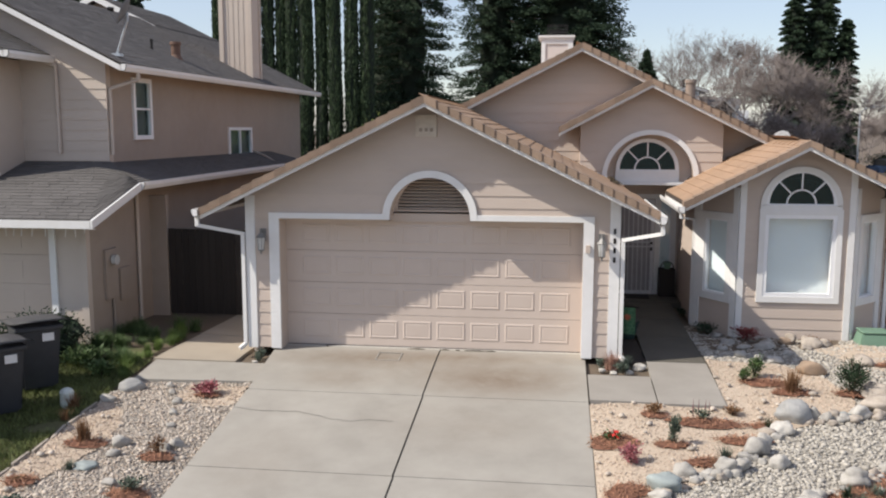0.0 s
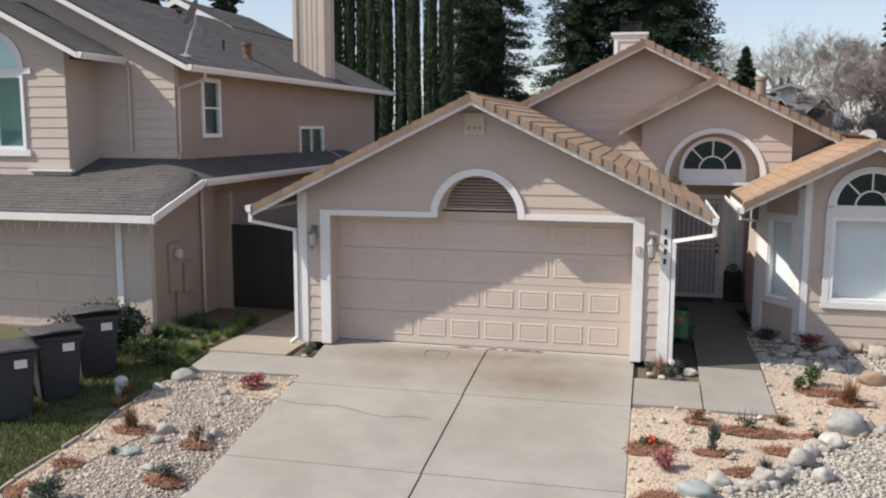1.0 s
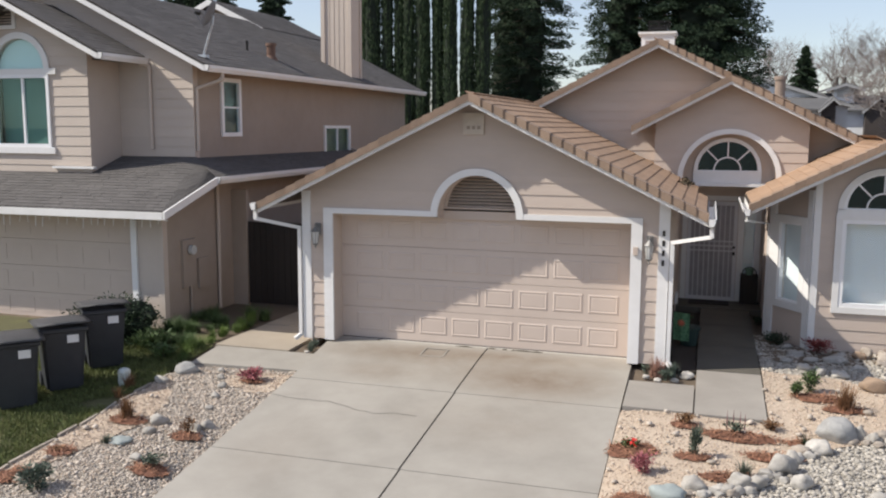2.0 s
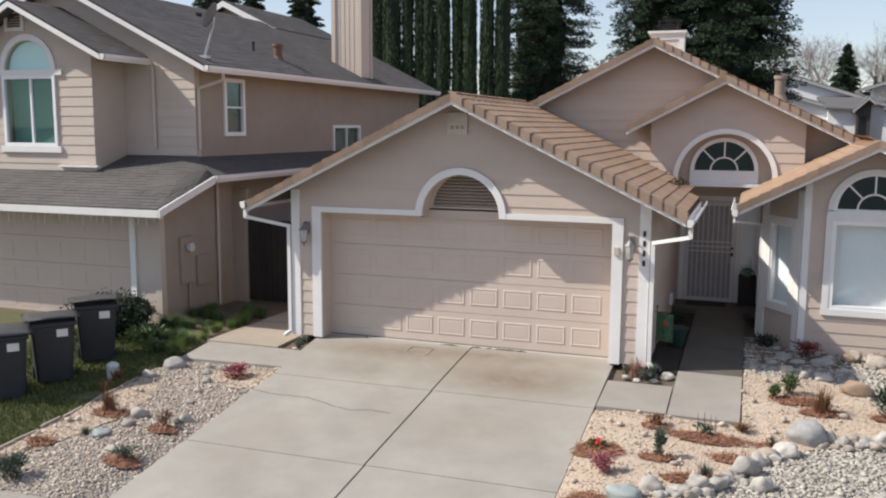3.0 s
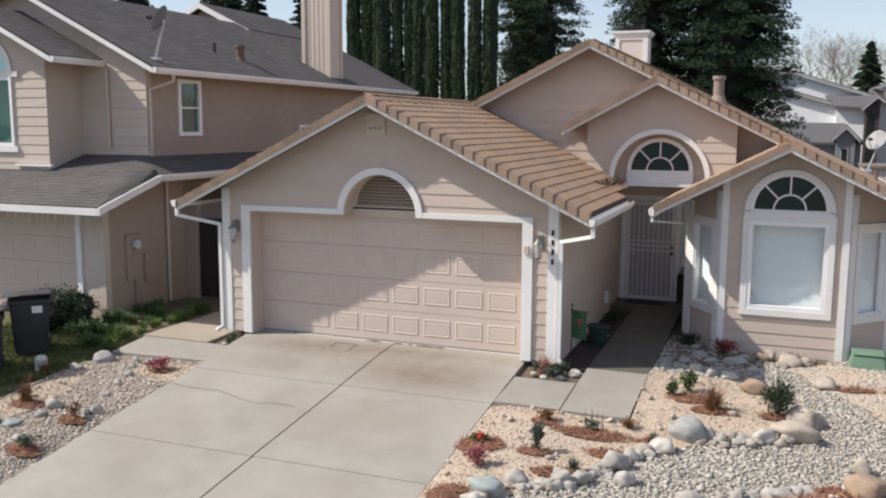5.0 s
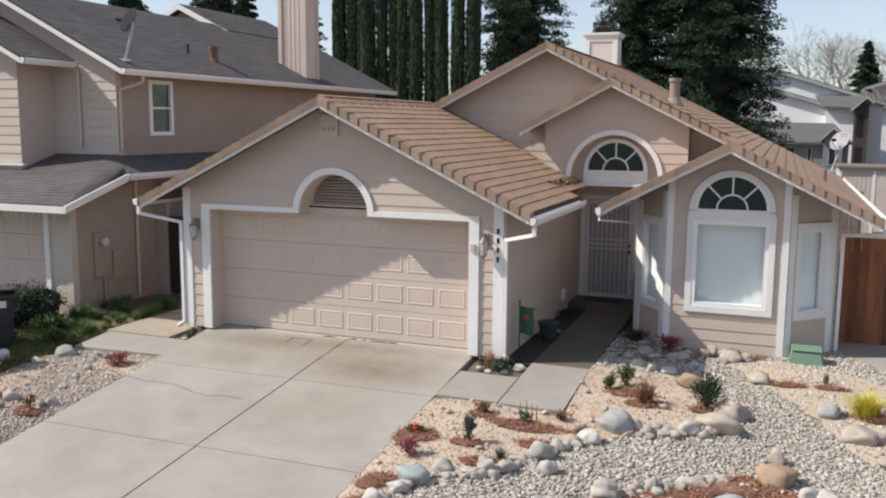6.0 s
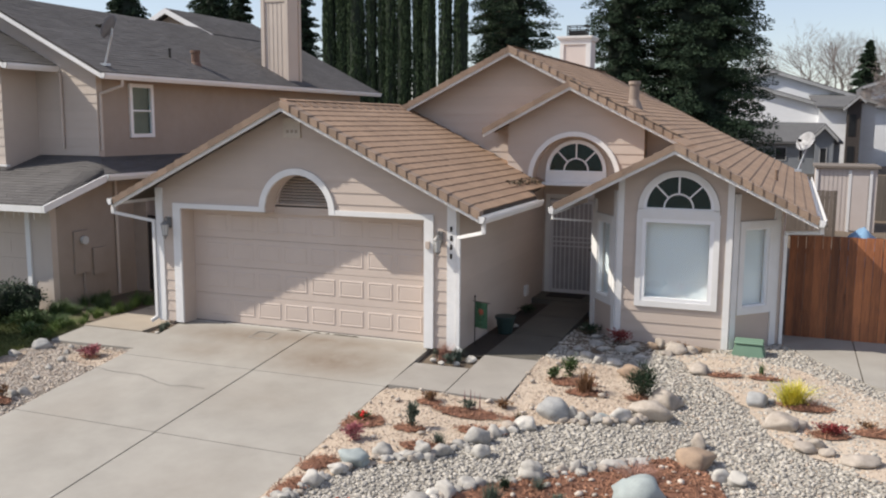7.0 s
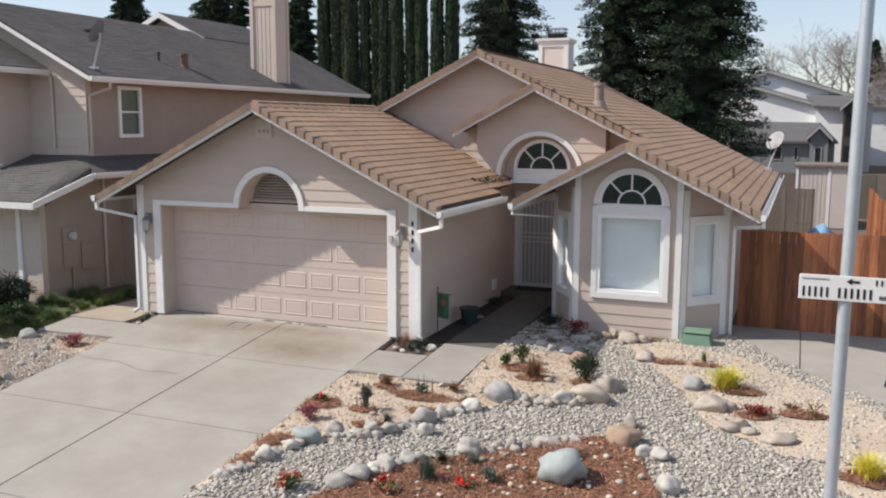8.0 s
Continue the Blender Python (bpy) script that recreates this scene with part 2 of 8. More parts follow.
CURTAIN = material("dim_grey_curtain", (0.20, 0.19, 0.18), (0.12, 0.115, 0.11), scale=3, rough=0.85, bump=0.1, fine=25, big=1.4)
WHITE_VINYL = material("white_vinyl", (0.84, 0.84, 0.85), (0.79, 0.79, 0.80), scale=4, rough=0.35, bump=0.02, spread=0.02)
SCREEN = material("grey_door_screen", (0.42, 0.395, 0.40), rough=0.7, bump=0.1)
VENT_PAINT = material("pale_vent_paint", (0.64, 0.56, 0.47), rough=0.6, bump=0.05)
METAL = material("galvanised_steel", (0.52, 0.56, 0.60), (0.44, 0.48, 0.52), scale=12, rough=0.45, bump=0.06, fine=40, metal=0.45, spread=0.06)
IRON = material("grey_painted_iron", (0.68, 0.67, 0.68), (0.62, 0.61, 0.62), scale=8, rough=0.5, bump=0.04)
PEWTER = material("worn_pewter_metal", (0.27, 0.265, 0.26), (0.19, 0.185, 0.18), scale=14, rough=0.5, metal=0.3, bump=0.05)
DARK_METAL = material("dark_bronze_metal", (0.035, 0.032, 0.03), rough=0.4, metal=0.6, bump=0.05)
LAMP_GLASS = material("frosted_lamp_glass", (0.66, 0.66, 0.64), rough=0.25, bump=0.03)
BLACK = material("black_plastic", (0.018, 0.019, 0.021), rough=0.45, bump=0.05)


# ---- mesh helpers ----
def mesh_of(name, bm, mat, smooth=False):
    bmesh.ops.recalc_face_normals(bm, faces=bm.faces)
    me = bpy.data.meshes.new(name)
    bm.to_mesh(me)
    bm.free()
    if mat is not None:
        me.materials.append(mat)
    if smooth:
        me.polygons.foreach_set("use_smooth", [True] * len(me.polygons))
    return me


def attach(ob, parent):
    ob.parent = parent
    if parent.type == "EMPTY":
        ob.matrix_parent_inverse = parent.matrix_basis.inverted()
    return ob


def part(name, bm, mat, parent, label="", smooth=False):
    ob = attach(new(name, mesh_of(name, bm, mat, smooth)), parent)
    if label:
        ob["label"] = label
    return ob


def single(name, bm, mat, label, category, group="", kind="", smooth=False):
    return tagged(new(name, mesh_of(name, bm, mat, smooth)), label, category, group, kind)


def thing(name, at, label, category, group="", kind=""):
    ob = new(name)
    ob.empty_display_size = 0.2
    ob.matrix_basis = Matrix.Translation(at)
    return tagged(ob, label, category, group, kind)


def prism(bm, pts, off):
    """A solid from a polygon of 3D points swept by off."""
    off = Vector(off)
    a = [bm.verts.new(p) for p in pts]
    b = [bm.verts.new(Vector(p) + off) for p in pts]
    bm.faces.new(a)
    bm.faces.new(b[::-1])
    n = len(a)
    for i in range(n):
        bm.faces.new((a[i], a[(i + 1) % n], b[(i + 1) % n], b[i]))


def box(bm, x0, x1, y0, y1, z0, z1, bevel=0.0):
    r = bmesh.ops.create_cube(bm, size=1, matrix=Matrix.LocRotScale(((x0 + x1) / 2, (y0 + y1) / 2, (z0 + z1) / 2), None, (abs(x1 - x0), abs(y1 - y0), abs(z1 - z0))))
    if bevel:
        es = list({e for v in r["verts"] for e in v.link_edges})
        bmesh.ops.bevel(bm, geom=es, offset=bevel, segments=1, affect="EDGES")


def rod(bm, a, b, r0, r1=None, sides=8):
    """A tapered round bar from a to b."""
    a, b = Vector(a), Vector(b)
    d = b - a
    if d.length < 1e-5:
        return
    m = Matrix.Translation((a + b) / 2) @ d.to_track_quat("Z", "Y").to_matrix().to_4x4()
    bmesh.ops.create_cone(bm, cap_ends=True, segments=sides, radius1=r0, radius2=r0 if r1 is None else r1, depth=d.length, matrix=m)


def tube(bm, pts, r, sides=8):
    for a, b in zip(pts, pts[1:]):
        rod(bm, a, b, r, r, sides)


class Face:
    """A wall plane: u runs along it, d stands out of it, z is up."""

    def __init__(self, ox, oy, ux, uy):
        k = math.hypot(ux, uy)
        self.o, self.u = Vector((ox, oy)), Vector((ux / k, uy / k))
        self.n = Vector((self.u.y, -self.u.x))

    def p(self, u, z, d=0.0):
        q = self.o + self.u * u + self.n * d
        return (q.x, q.y, z)

    def off(self, d):
        return (self.n.x * d, self.n.y * d, 0)

    def box(self, bm, u0, u1, z0, z1, d0, d1):
        prism(bm, [self.p(u0, z0, d0), self.p(u1, z0, d0), self.p(u1, z1, d0), self.p(u0, z1, d0)], self.off(d1 - d0))

    def chain(self, bm, outer, inner, d0, d1, closed=False):
        n = len(outer)
        for i in range(n if closed else n - 1):
            j = (i + 1) % n
            prism(bm, [self.p(*outer[i], d0), self.p(*outer[j], d0), self.p(*inner[j], d0), self.p(*inner[i], d0)], self.off(d1 - d0))


def arc(cx, cz, r, a0=180, a1=0, n=16):
    return [(cx + r * math.cos(radians(a0 + (a1 - a0) * i / n)), cz + r * math.sin(radians(a0 + (a1 - a0) * i / n))) for i in range(n + 1)]


def rect_hole(u0, u1, z0, z1):
    return (z0, z1, lambda z: (u0, u1), [])


def arch_hole(cx, r, z0, zc):
    """A doorway with a round head whose centre is at height zc."""
    def span(z):
        w = r if z <= zc else math.sqrt(max(0.0, r * r - (z - zc) ** 2))
        return cx - w, cx + w
    return (z0, zc + r, span, [zc] + [zc + r * math.sin(radians(a)) for a in (15, 30, 45, 60, 72, 82)])


def spans(z0, z1, left, right, holes, cuts):
    """Pieces between z0 and z1 of the region left(z)..right(z) less the holes."""
    zs = {z0, z1}
    for c in cuts:
        if z0 < c < z1:
            zs.add(c)
    for h in holes:
        for c in (h[0], h[1], *h[3]):
            if z0 < c < z1:
                zs.add(c)
    zs = sorted(zs)
    for a, b in zip(zs, zs[1:]):
        mid = (a + b) / 2
        here = sorted((h for h in holes if h[0] <= mid <= h[1]), key=lambda h: h[2](mid)[0])
        edges_a, edges_b = [left(a)], [left(b)]
        for h in here:
            ha, hb = h[2](a), h[2](b)
            edges_a += [ha[0], ha[1]]
            edges_b += [hb[0], hb[1]]
        edges_a.append(right(a))
        edges_b.append(right(b))
        for k in range(0, len(edges_a), 2):
            la, ra, lb, rb = edges_a[k], edges_a[k + 1], edges_b[k], edges_b[k + 1]
            if max(ra - la, rb - lb) > 0.004:
                yield a, b, la, max(ra, la), lb, max(rb, lb)


def weld(bm):
    """Joins touching pieces and drops the faces between them."""
    bmesh.ops.remove_doubles(bm, verts=bm.verts, dist=0.0004)
    seen = {}
    for f in bm.faces:
        seen.setdefault(frozenset(v.index for v in f.verts), []).append(f)
    twice = [f for fs in seen.values() if len(fs) > 1 for f in fs]
    if twice:
        bmesh.ops.delete(bm, geom=twice, context="FACES_ONLY")


def wall(name, face, z0, z1, left, right, parent, mat, holes=(), cuts=(), thick=0.16, board=0.0, label=""):
    """A wall with openings; with lapped boards of that height on its outside."""
    bm = bmesh.new()
    for a, b, la, ra, lb, rb in spans(z0, z1, left, right, holes, cuts):
        pts = [face.p(la, a), face.p(ra, a), face.p(rb, b), face.p(lb, b)]
        if ra - la < 0.003:
            pts = [face.p(la, a), face.p(rb, b), face.p(lb, b)]
        if rb - lb < 0.003:
            pts = [face.p(la, a), face.p(ra, a), face.p(lb, b)]
        prism(bm, pts, face.off(-thick))
    weld(bm)
    ob = part(name, bm, mat, parent, label)
    if not board:
        return ob
    z = z0
    while z < z1 - 0.01:
        top = min(z + board, z1)
        runs = []
        for piece in spans(z, top, left, right, holes, cuts):
            a, b, la, ra, lb, rb = piece
            home = None
            for run in runs:
                pa, pb, pla, pra, plb, prb = run[-1]
                if abs(pb - a) < 1e-6 and min(prb, ra) - max(plb, la) > 0.01:
                    home = run
                    break
            if home:
                home.append(piece)
            else:
                runs.append([piece])
        for run in runs:
            bm = bmesh.new()
            for a, b, la, ra, lb, rb in run:
                da, db = 0.017 - 0.012 * (a - z) / board, 0.017 - 0.012 * (b - z) / board
                lo = [face.p(la, a, da), face.p(ra, a, da)]
                hi = [face.p(rb, b, db), face.p(lb, b, db)]
                lo0 = [face.p(la, a, 0.001), face.p(ra, a, 0.001)]
                hi0 = [face.p(rb, b, 0.001), face.p(lb, b, 0.001)]
                vs = [bm.verts.new(p) for p in lo + hi + lo0 + hi0]
                for f in ((0, 1, 2, 3), (0, 4, 5, 1), (1, 5, 6, 2), (2, 6, 7, 3), (3, 7, 4, 0)):
                    bm.faces.new([vs[i] for i in f])
            bmesh.ops.remove_doubles(bm, verts=bm.verts, dist=0.0004)
            part("siding_board", bm, mat, ob)
        z = top
    return ob


# ---- ground ----
def smooth01(t):
    t = min(1.0, max(0.0, t))
    return t * t * (3 - 2 * t)


def ground_z(x, y):
    """The height of the soil."""
    yy = min(0.0, max(y, -9.0))
    drive, right_yard, left_yard = -0.07 + 0.105 * yy, -0.10 + 0.068 * yy, -0.15 + 0.072 * yy
    a = smooth01((x - 2.45) / 0.5)
    b = smooth01((-2.3 - x) / 0.5)
    z = drive * (1 - a) * (1 - b) + right_yard * a + left_yard * b
    if x > 2.5 and y < 0:  # banked up against the paving
        z += 0.03 * (1 - smooth01((x - 2.54) / 0.35)) * (1 - smooth01((y + 1.8) / 0.1))
        if x < 4.44:
            z += 0.026 * (1 - smooth01((-1.73 - y) / 0.3)) * (1 - smooth01((y + 1.72) / 0.02)) * smooth01((x - 2.54) / 0.35)
    if x > 4.44 and -1.9 < y < 2.6:
        z += 0.026 * (1 - smooth01((x - 4.45) / 0.3)) * smooth01((y + 1.9) / 0.2)
    if 3.4 < x < 10 and y < 3:
        z += 0.03 * math.sin(x * 1.7 + 0.6) * math.sin(y * 1.3 + 1.0) * smooth01((3 - y) / 2)
    return z


def surface_grid(name, xs, ys, zf, mat):
    verts = [(x, y, zf(x, y)) for y in ys for x in xs]
    n = len(xs)
    faces = [(j * n + i, j * n + i + 1, (j + 1) * n + i + 1, (j + 1) * n + i) for j in range(len(ys) - 1) for i in range(n - 1)]
    me = bpy.data.meshes.new(name)
    me.from_pydata(verts, [], faces)
    me.materials.append(mat)
    me.polygons.foreach_set("use_smooth", [True] * len(faces))
    return me


def steps(*runs):
    out = []
    for a, b, n in runs:
        out += [a + (b - a) * i / n for i in range(n)]
    return out + [runs[-1][1]]


ground = tagged(new("ground", surface_grid("ground", steps((-900, -60, 6), (-60, -12, 12), (-12, 14, 104), (14, 60, 12), (60, 900, 6)),
                                           steps((-900, -60, 6), (-60, -10, 10), (-10, 6, 64), (6, 60, 20), (60, 900, 6)), ground_z, SOIL)),
                "bare brown soil of the front yards running out to the horizon", "ground", kind="structure")


# ---- roofs ----
TILE_LEN, TILE_WID, EXPOSE = 0.262, 0.31, 0.1995


def tile_mesh(mat, name="roof_tile"):
    """One low-profile tile: nose at -x, slightly crowned, thicker at the nose."""
    bm = bmesh.new()
    ys = [-0.5, -0.25, 0.0, 0.25, 0.5]
    crown = [0.0, 0.002, 0.003, 0.002, 0.0]
    rows = []
    for x, lift in ((0.0, 0.018), (TILE_LEN, 0.004)):
        rows.append([bm.verts.new((x, y * (TILE_WID - 0.002), lift + c)) for y, c in zip(ys, crown)])
    low = [bm.verts.new((0.0, y * (TILE_WID - 0.002), -0.002 + c * 0.6)) for y, c in zip(ys, crown)]
    for i in range(4):
        bm.faces.new((rows[0][i], rows[1][i], rows[1][i + 1], rows[0][i + 1]))
        bm.faces.new((rows[0][i], rows[0][i + 1], low[i + 1], low[i]))
    b0, b1 = bm.verts.new((TILE_LEN, -0.5 * (TILE_WID - 0.002), -0.004)), bm.verts.new((TILE_LEN, 0.5 * (TILE_WID - 0.002), -0.004))
    bm.faces.new((rows[0][0], low[0], b0, rows[1][0]))
    bm.faces.new((rows[0][4], rows[1][4], b1, low[4]))
    return mesh_of(name, bm, mat)


TILE_MESH = tile_mesh(TILE)


def inside(poly, x, y):
    hit = False
    for i in range(len(poly)):
        (x0, y0), (x1, y1) = poly[i], poly[i - 1]
        if (y0 > y) != (y1 > y) and x < x0 + (y - y0) * (x1 - x0) / (y1 - y0):
            hit = not hit
    return hit


def roof_plane(name, poly, x_ref, z_ref, slope, parent, mat, thick=0.06, base=0.092, label=""):
    """A sloping slab over the plan polygon; its underside's line is z_ref + slope * (x - x_ref) + base."""
    bm = bmesh.new()
    prism(bm, [(x, y, z_ref + slope * (x - x_ref) + base) for x, y in poly], (0, 0, thick))
    return part(name, bm, mat, parent, label)


def lay_tiles(roof, poly, x_ref, z_ref, slope, x_eave, near, lift=0.155):
    """Courses of tiles from the eave up. near(x, y) picks those that are pieces of their own."""
    ang = math.atan(slope)
    up = 1 if slope > 0 else -1
    run = EXPOSE * math.cos(ang)
    ys = [p[1] for p in poly]
    xs = [p[0] for p in poly]
    rnd = random.Random(int(abs(x_eave) * 100))
    rest = []
    count = 0
    k = 0
    while True:
        x = x_eave + up * (run * k)
        if not min(xs) - 0.1 <= x <= max(xs) + 0.1:
            break
        y = min(ys) - 0.03 + (TILE_WID / 2 if k % 2 else 0)
        while y < max(ys):
            if inside(poly, x + up * run * 0.5, max(y, min(ys) + 0.01)):
                q = Matrix.Translation((x, y + rnd.uniform(-0.004, 0.004), z_ref + slope * (x - x_ref) + lift + rnd.uniform(0, 0.003)))
                turn = Matrix.Rotation(0 if up > 0 else math.pi, 4, "Z") @ Matrix.Rotation(-abs(ang), 4, "Y") @ Matrix.Rotation(rnd.uniform(-0.006, 0.006), 4, "Z")
                m = q @ turn
                if near(x, y) and count < 300:
                    ob = new("roof_tile", TILE_MESH)
                    ob.matrix_basis = m
                    attach(ob, roof)
                    count += 1
                else:
                    rest.append(m)
            y += TILE_WID
        k += 1
    if rest:
        vs = [v.co.copy() for v in TILE_MESH.vertices]
        fs = [tuple(p.vertices) for p in TILE_MESH.polygons]
        verts, faces = [], []
        for m in rest:
            n = len(verts)
            verts += [tuple(m @ v) for v in vs]
            faces += [tuple(i + n for i in f) for f in fs]
        me = bpy.data.meshes.new("roof_tiles")
        me.from_pydata(verts, [], faces)
        me.materials.append(TILE_ISLE)
        ob = attach(new("roof_tiles", me), roof)
        ob["kind"] = "stuff"


def rake(roof, xa, za, slope, x_end, y0, trim_name="fascia", tiles=True, height=0.12, tile_mat=None):
    """A white fascia board under a sloping gable edge from (xa, za) to x_end, with its row of edge tiles."""
    s = 1 if x_end > xa else -1
    ang = math.atan(slope)
    z_end = za - slope * abs(x_end - xa)
    bm = bmesh.new()
    prism(bm, [(xa, y0, za), (x_end, y0, z_end), (x_end, y0, z_end + height), (xa, y0, za + height)], (0, 0.04, 0))
    part(trim_name, bm, TRIM, roof, "white painted fascia board")
    if not tiles:
        return
    n = max(1, round(abs(x_end - xa) / (0.1995 * math.cos(ang))))
    rnd = random.Random(int(abs(x_end * 37 + y0 * 11)))
    for i in range(n):
        f0, f1 = (i / n), ((i + 1) / n)
        x0, x1 = xa + (x_end - xa) * f0, xa + (x_end - xa) * f1
        z0, z1 = za - slope * abs(x0 - xa), za - slope * abs(x1 - xa)
        e = 0.012
        # upper end thin, lower end proud of the next piece
        bm = bmesh.new()
        lo, hi = 0.06 + rnd.uniform(-0.003, 0.003), 0.190 + rnd.uniform(-0.004, 0.005)
        yy = y0 - 0.035
        up = [(x0, yy + e, z0 + lo), (x0, yy + e, z0 + hi - 0.02), (x0, y0 + 0.17, z0 + hi - 0.015), (x0, y0 + 0.17, z0 + hi - 0.05)]
        x1b = x1 + s * 0.012
        z1b = z1 - slope * 0.012
        dn = [(x1b, yy - 0.006, z1b + lo - 0.004), (x1b, yy - 0.006, z1b + hi - 0.002), (x1b, y0 + 0.17, z1b + hi + 0.002), (x1b, y0 + 0.17, z1b + hi - 0.05)]
        a = [bm.verts.new(p) for p in up]
        b = [bm.verts.new(p) for p in dn]
        for j in range(4):
            k = (j + 1) % 4
            bm.faces.new((a[j], a[k], b[k], b[j]))
        bm.faces.new(a)
        bm.faces.new(b[::-1])
        part("edge_tile", bm, EDGE_TILE, roof)


def ridge_caps(roof, x, z, y0, y1):
    n = round((y1 - y0) / 0.36)
    for i in range(n):
        a, b = y0 + (y1 - y0) * i / n, y0 + (y1 - y0) * (i + 1) / n + 0.03
        bm = bmesh.new()
        pa = [(-0.19, -0.062), (-0.11, -0.010), (0, 0.034), (0.11, -0.010), (0.19, -0.062)]
        va = [bm.verts.new((x + u * 1.04, a, z + w + 0.0)) for u, w in pa]
        vb = [bm.verts.new((x + u * 0.96, b, z + w - 0.012)) for u, w in pa]
        for j in range(4):
            bm.faces.new((va[j], va[j + 1], vb[j + 1], vb[j]))
        bm.faces.new(va[::-1])
        bm.faces.new(vb)
        part("ridge_tile", bm, TILE, roof)


def gutter(name, x, y0, y1, z, parent, side=1, w=0.12, h=0.12):
    """A white K-section gutter that runs along y, open above."""
    bm = bmesh.new()
    sec = [(0, h), (0, 0), (side * w * 0.72, 0), (side * w, h * 0.55), (side * w, h), (side * (w - 0.012), h), (side * (w - 0.012), h * 0.58), (side * w * 0.68, 0.012), (side * 0.012, 0.012), (side * 0.012, h)]
    prism(bm, [(x + a, y0, z + b) for a, b in sec], (0, y1 - y0, 0))
    prism(bm, [(x, y0, z), (x + side * w * 0.72, y0, z), (x + side * w, y0, z + h * 0.55), (x + side * w, y0, z + h), (x, y0, z + h)], (0, 0.012, 0))
    return part(name, bm, TRIM, parent, "white metal gutter")


# ---- the tan house ----
house = thing("house", (2.5, 5, 0), "one-storey tan sided house with brown concrete tile roof and white trim", "house")
S_G, S_M = 0.488, 0.503
RX, RZ = 2.5, 5.19            # main ridge: place and underside of its fascia
BACK = 14.1


def under_garage(x):
    return 3.975 - S_G * abs(x)


F_front = Face(0, 0, 1, 0)
DW, DH, AR = 2.47, 2.19, 0.655
AC, AZC = 0.025, 2.222       # centre of the arch over the garage door
opening = arch_hole(AC, AR, 2.19, AZC)
wall("garage_front_wall", F_front, 0.03, under_garage(0) + 0.08, lambda z: max(-3.0, -(4.06 - z) / S_G), lambda z: min(3.0, (4.06 - z) / S_G),
          house, SIDING, holes=[rect_hole(-DW, DW, -0.1, DH), opening], cuts=[under_garage(3.0) + 0.08], board=0.197)
F_gr = Face(3.0, 0.0, 0, 1)
wall("garage_side_wall", F_gr, -0.05, 2.57, lambda z: 0.16, lambda z: 5.55, house, SIDING, board=0.197)
F_gl = Face(-3.0, BACK, 0, -1)
wall("side_wall", F_gl, -0.1, 2.6, lambda z: 0.0, lambda z: BACK - 0.16, house, SIDING)
F_r = Face(8.0, 2.95, 0, 1)
wall("side_wall", F_r, -0.1, 2.4, lambda z: 0.0, lambda z: BACK - 2.95, house, SIDING, board=0.197)
F_b = Face(8.0, BACK, -1, 0)
wall("back_wall", F_b, -0.1, RZ, lambda z: max(0.16, 8.0 - (RX + (RZ + 0.08 - z) / S_M)), lambda z: min(10.84, 8.0 - (RX - (RZ + 0.08 - z) / S_M)), house, SIDING, cuts=[2.4])
# gable over the middle, above the garage roof
F_big = Face(0, 4.85, 1, 0)
wall("gable_wall", F_big, 2.0, RZ + 0.08, lambda z: max(-2.84, RX - (RZ + 0.09 - z) / S_M), lambda z: min(6.6, RX + (RZ + 0.09 - z) / S_M), house, SIDING,
     holes=[rect_hole(3.0, 4.75, 1.9, 3.62)], board=0.197, cuts=[2.51, 3.14])
# entry gable with a tall arched opening
EX, EZ = 3.875, 4.455
F_ent = Face(0, 4.45, 1, 0)
wall("entry_wall", F_ent, 2.2, EZ + 0.08, lambda z: max(2.5, EX - (EZ + 0.09 - z) / 0.528), lambda z: min(5.33, EX + (EZ + 0.09 - z) / S_M), house, SIDING,
     holes=[arch_hole(3.915, 0.875, 2.1, 2.66)], board=0.197, cuts=[3.12, 3.78, 3.86])
bm = bmesh.new()
prism(bm, [(5.17, 4.61, 2.2), (5.33, 4.61, 2.2), (5.33, 4.61, 3.85), (5.17, 4.61, 3.9)], (0, 0.24, 0))
prism(bm, [(2.5, 4.61, 2.2), (2.66, 4.61, 2.2), (2.66, 4.61, 3.85), (2.5, 4.61, 3.8)], (0, 0.24, 0))
part("entry_return_wall", bm, SIDING, house)
# porch walls, ceiling and lining of the arch
F_door = Face(3.0, 5.55, 1, 0)
wall("door_wall", F_door, -0.05, 2.6, lambda z: 0.0, lambda z: 1.68, house, SIDING, holes=[rect_hole(0.15, 1.17, -0.1, 2.16), rect_hole(1.27, 1.53, 0.35, 2.16)], board=0.197)
F_pr = Face(4.68, 5.55, 0, -1)
wall("porch_wall", F_pr, -0.1, 2.6, lambda z: 0.0, lambda z: 2.5, house, SIDING, board=0.197)
bm = bmesh.new()
box(bm, 3.0, 4.68, 4.61, 5.75, 2.5, 2.56)
part("porch_ceiling", bm, TRIM, house, "pale painted porch ceiling")
bm = bmesh.new()
F_ent.chain(bm, arc(3.915, 2.66, 0.935), arc(3.915, 2.66, 0.875), -0.36, -0.16)
F_ent.box(bm, 2.98, 3.04, 2.3, 2.66, -0.36, -0.16)
F_ent.box(bm, 4.79, 4.85, 2.3, 2.66, -0.36, -0.16)
weld(bm)
part("arch_lining", bm, SIDING, house)

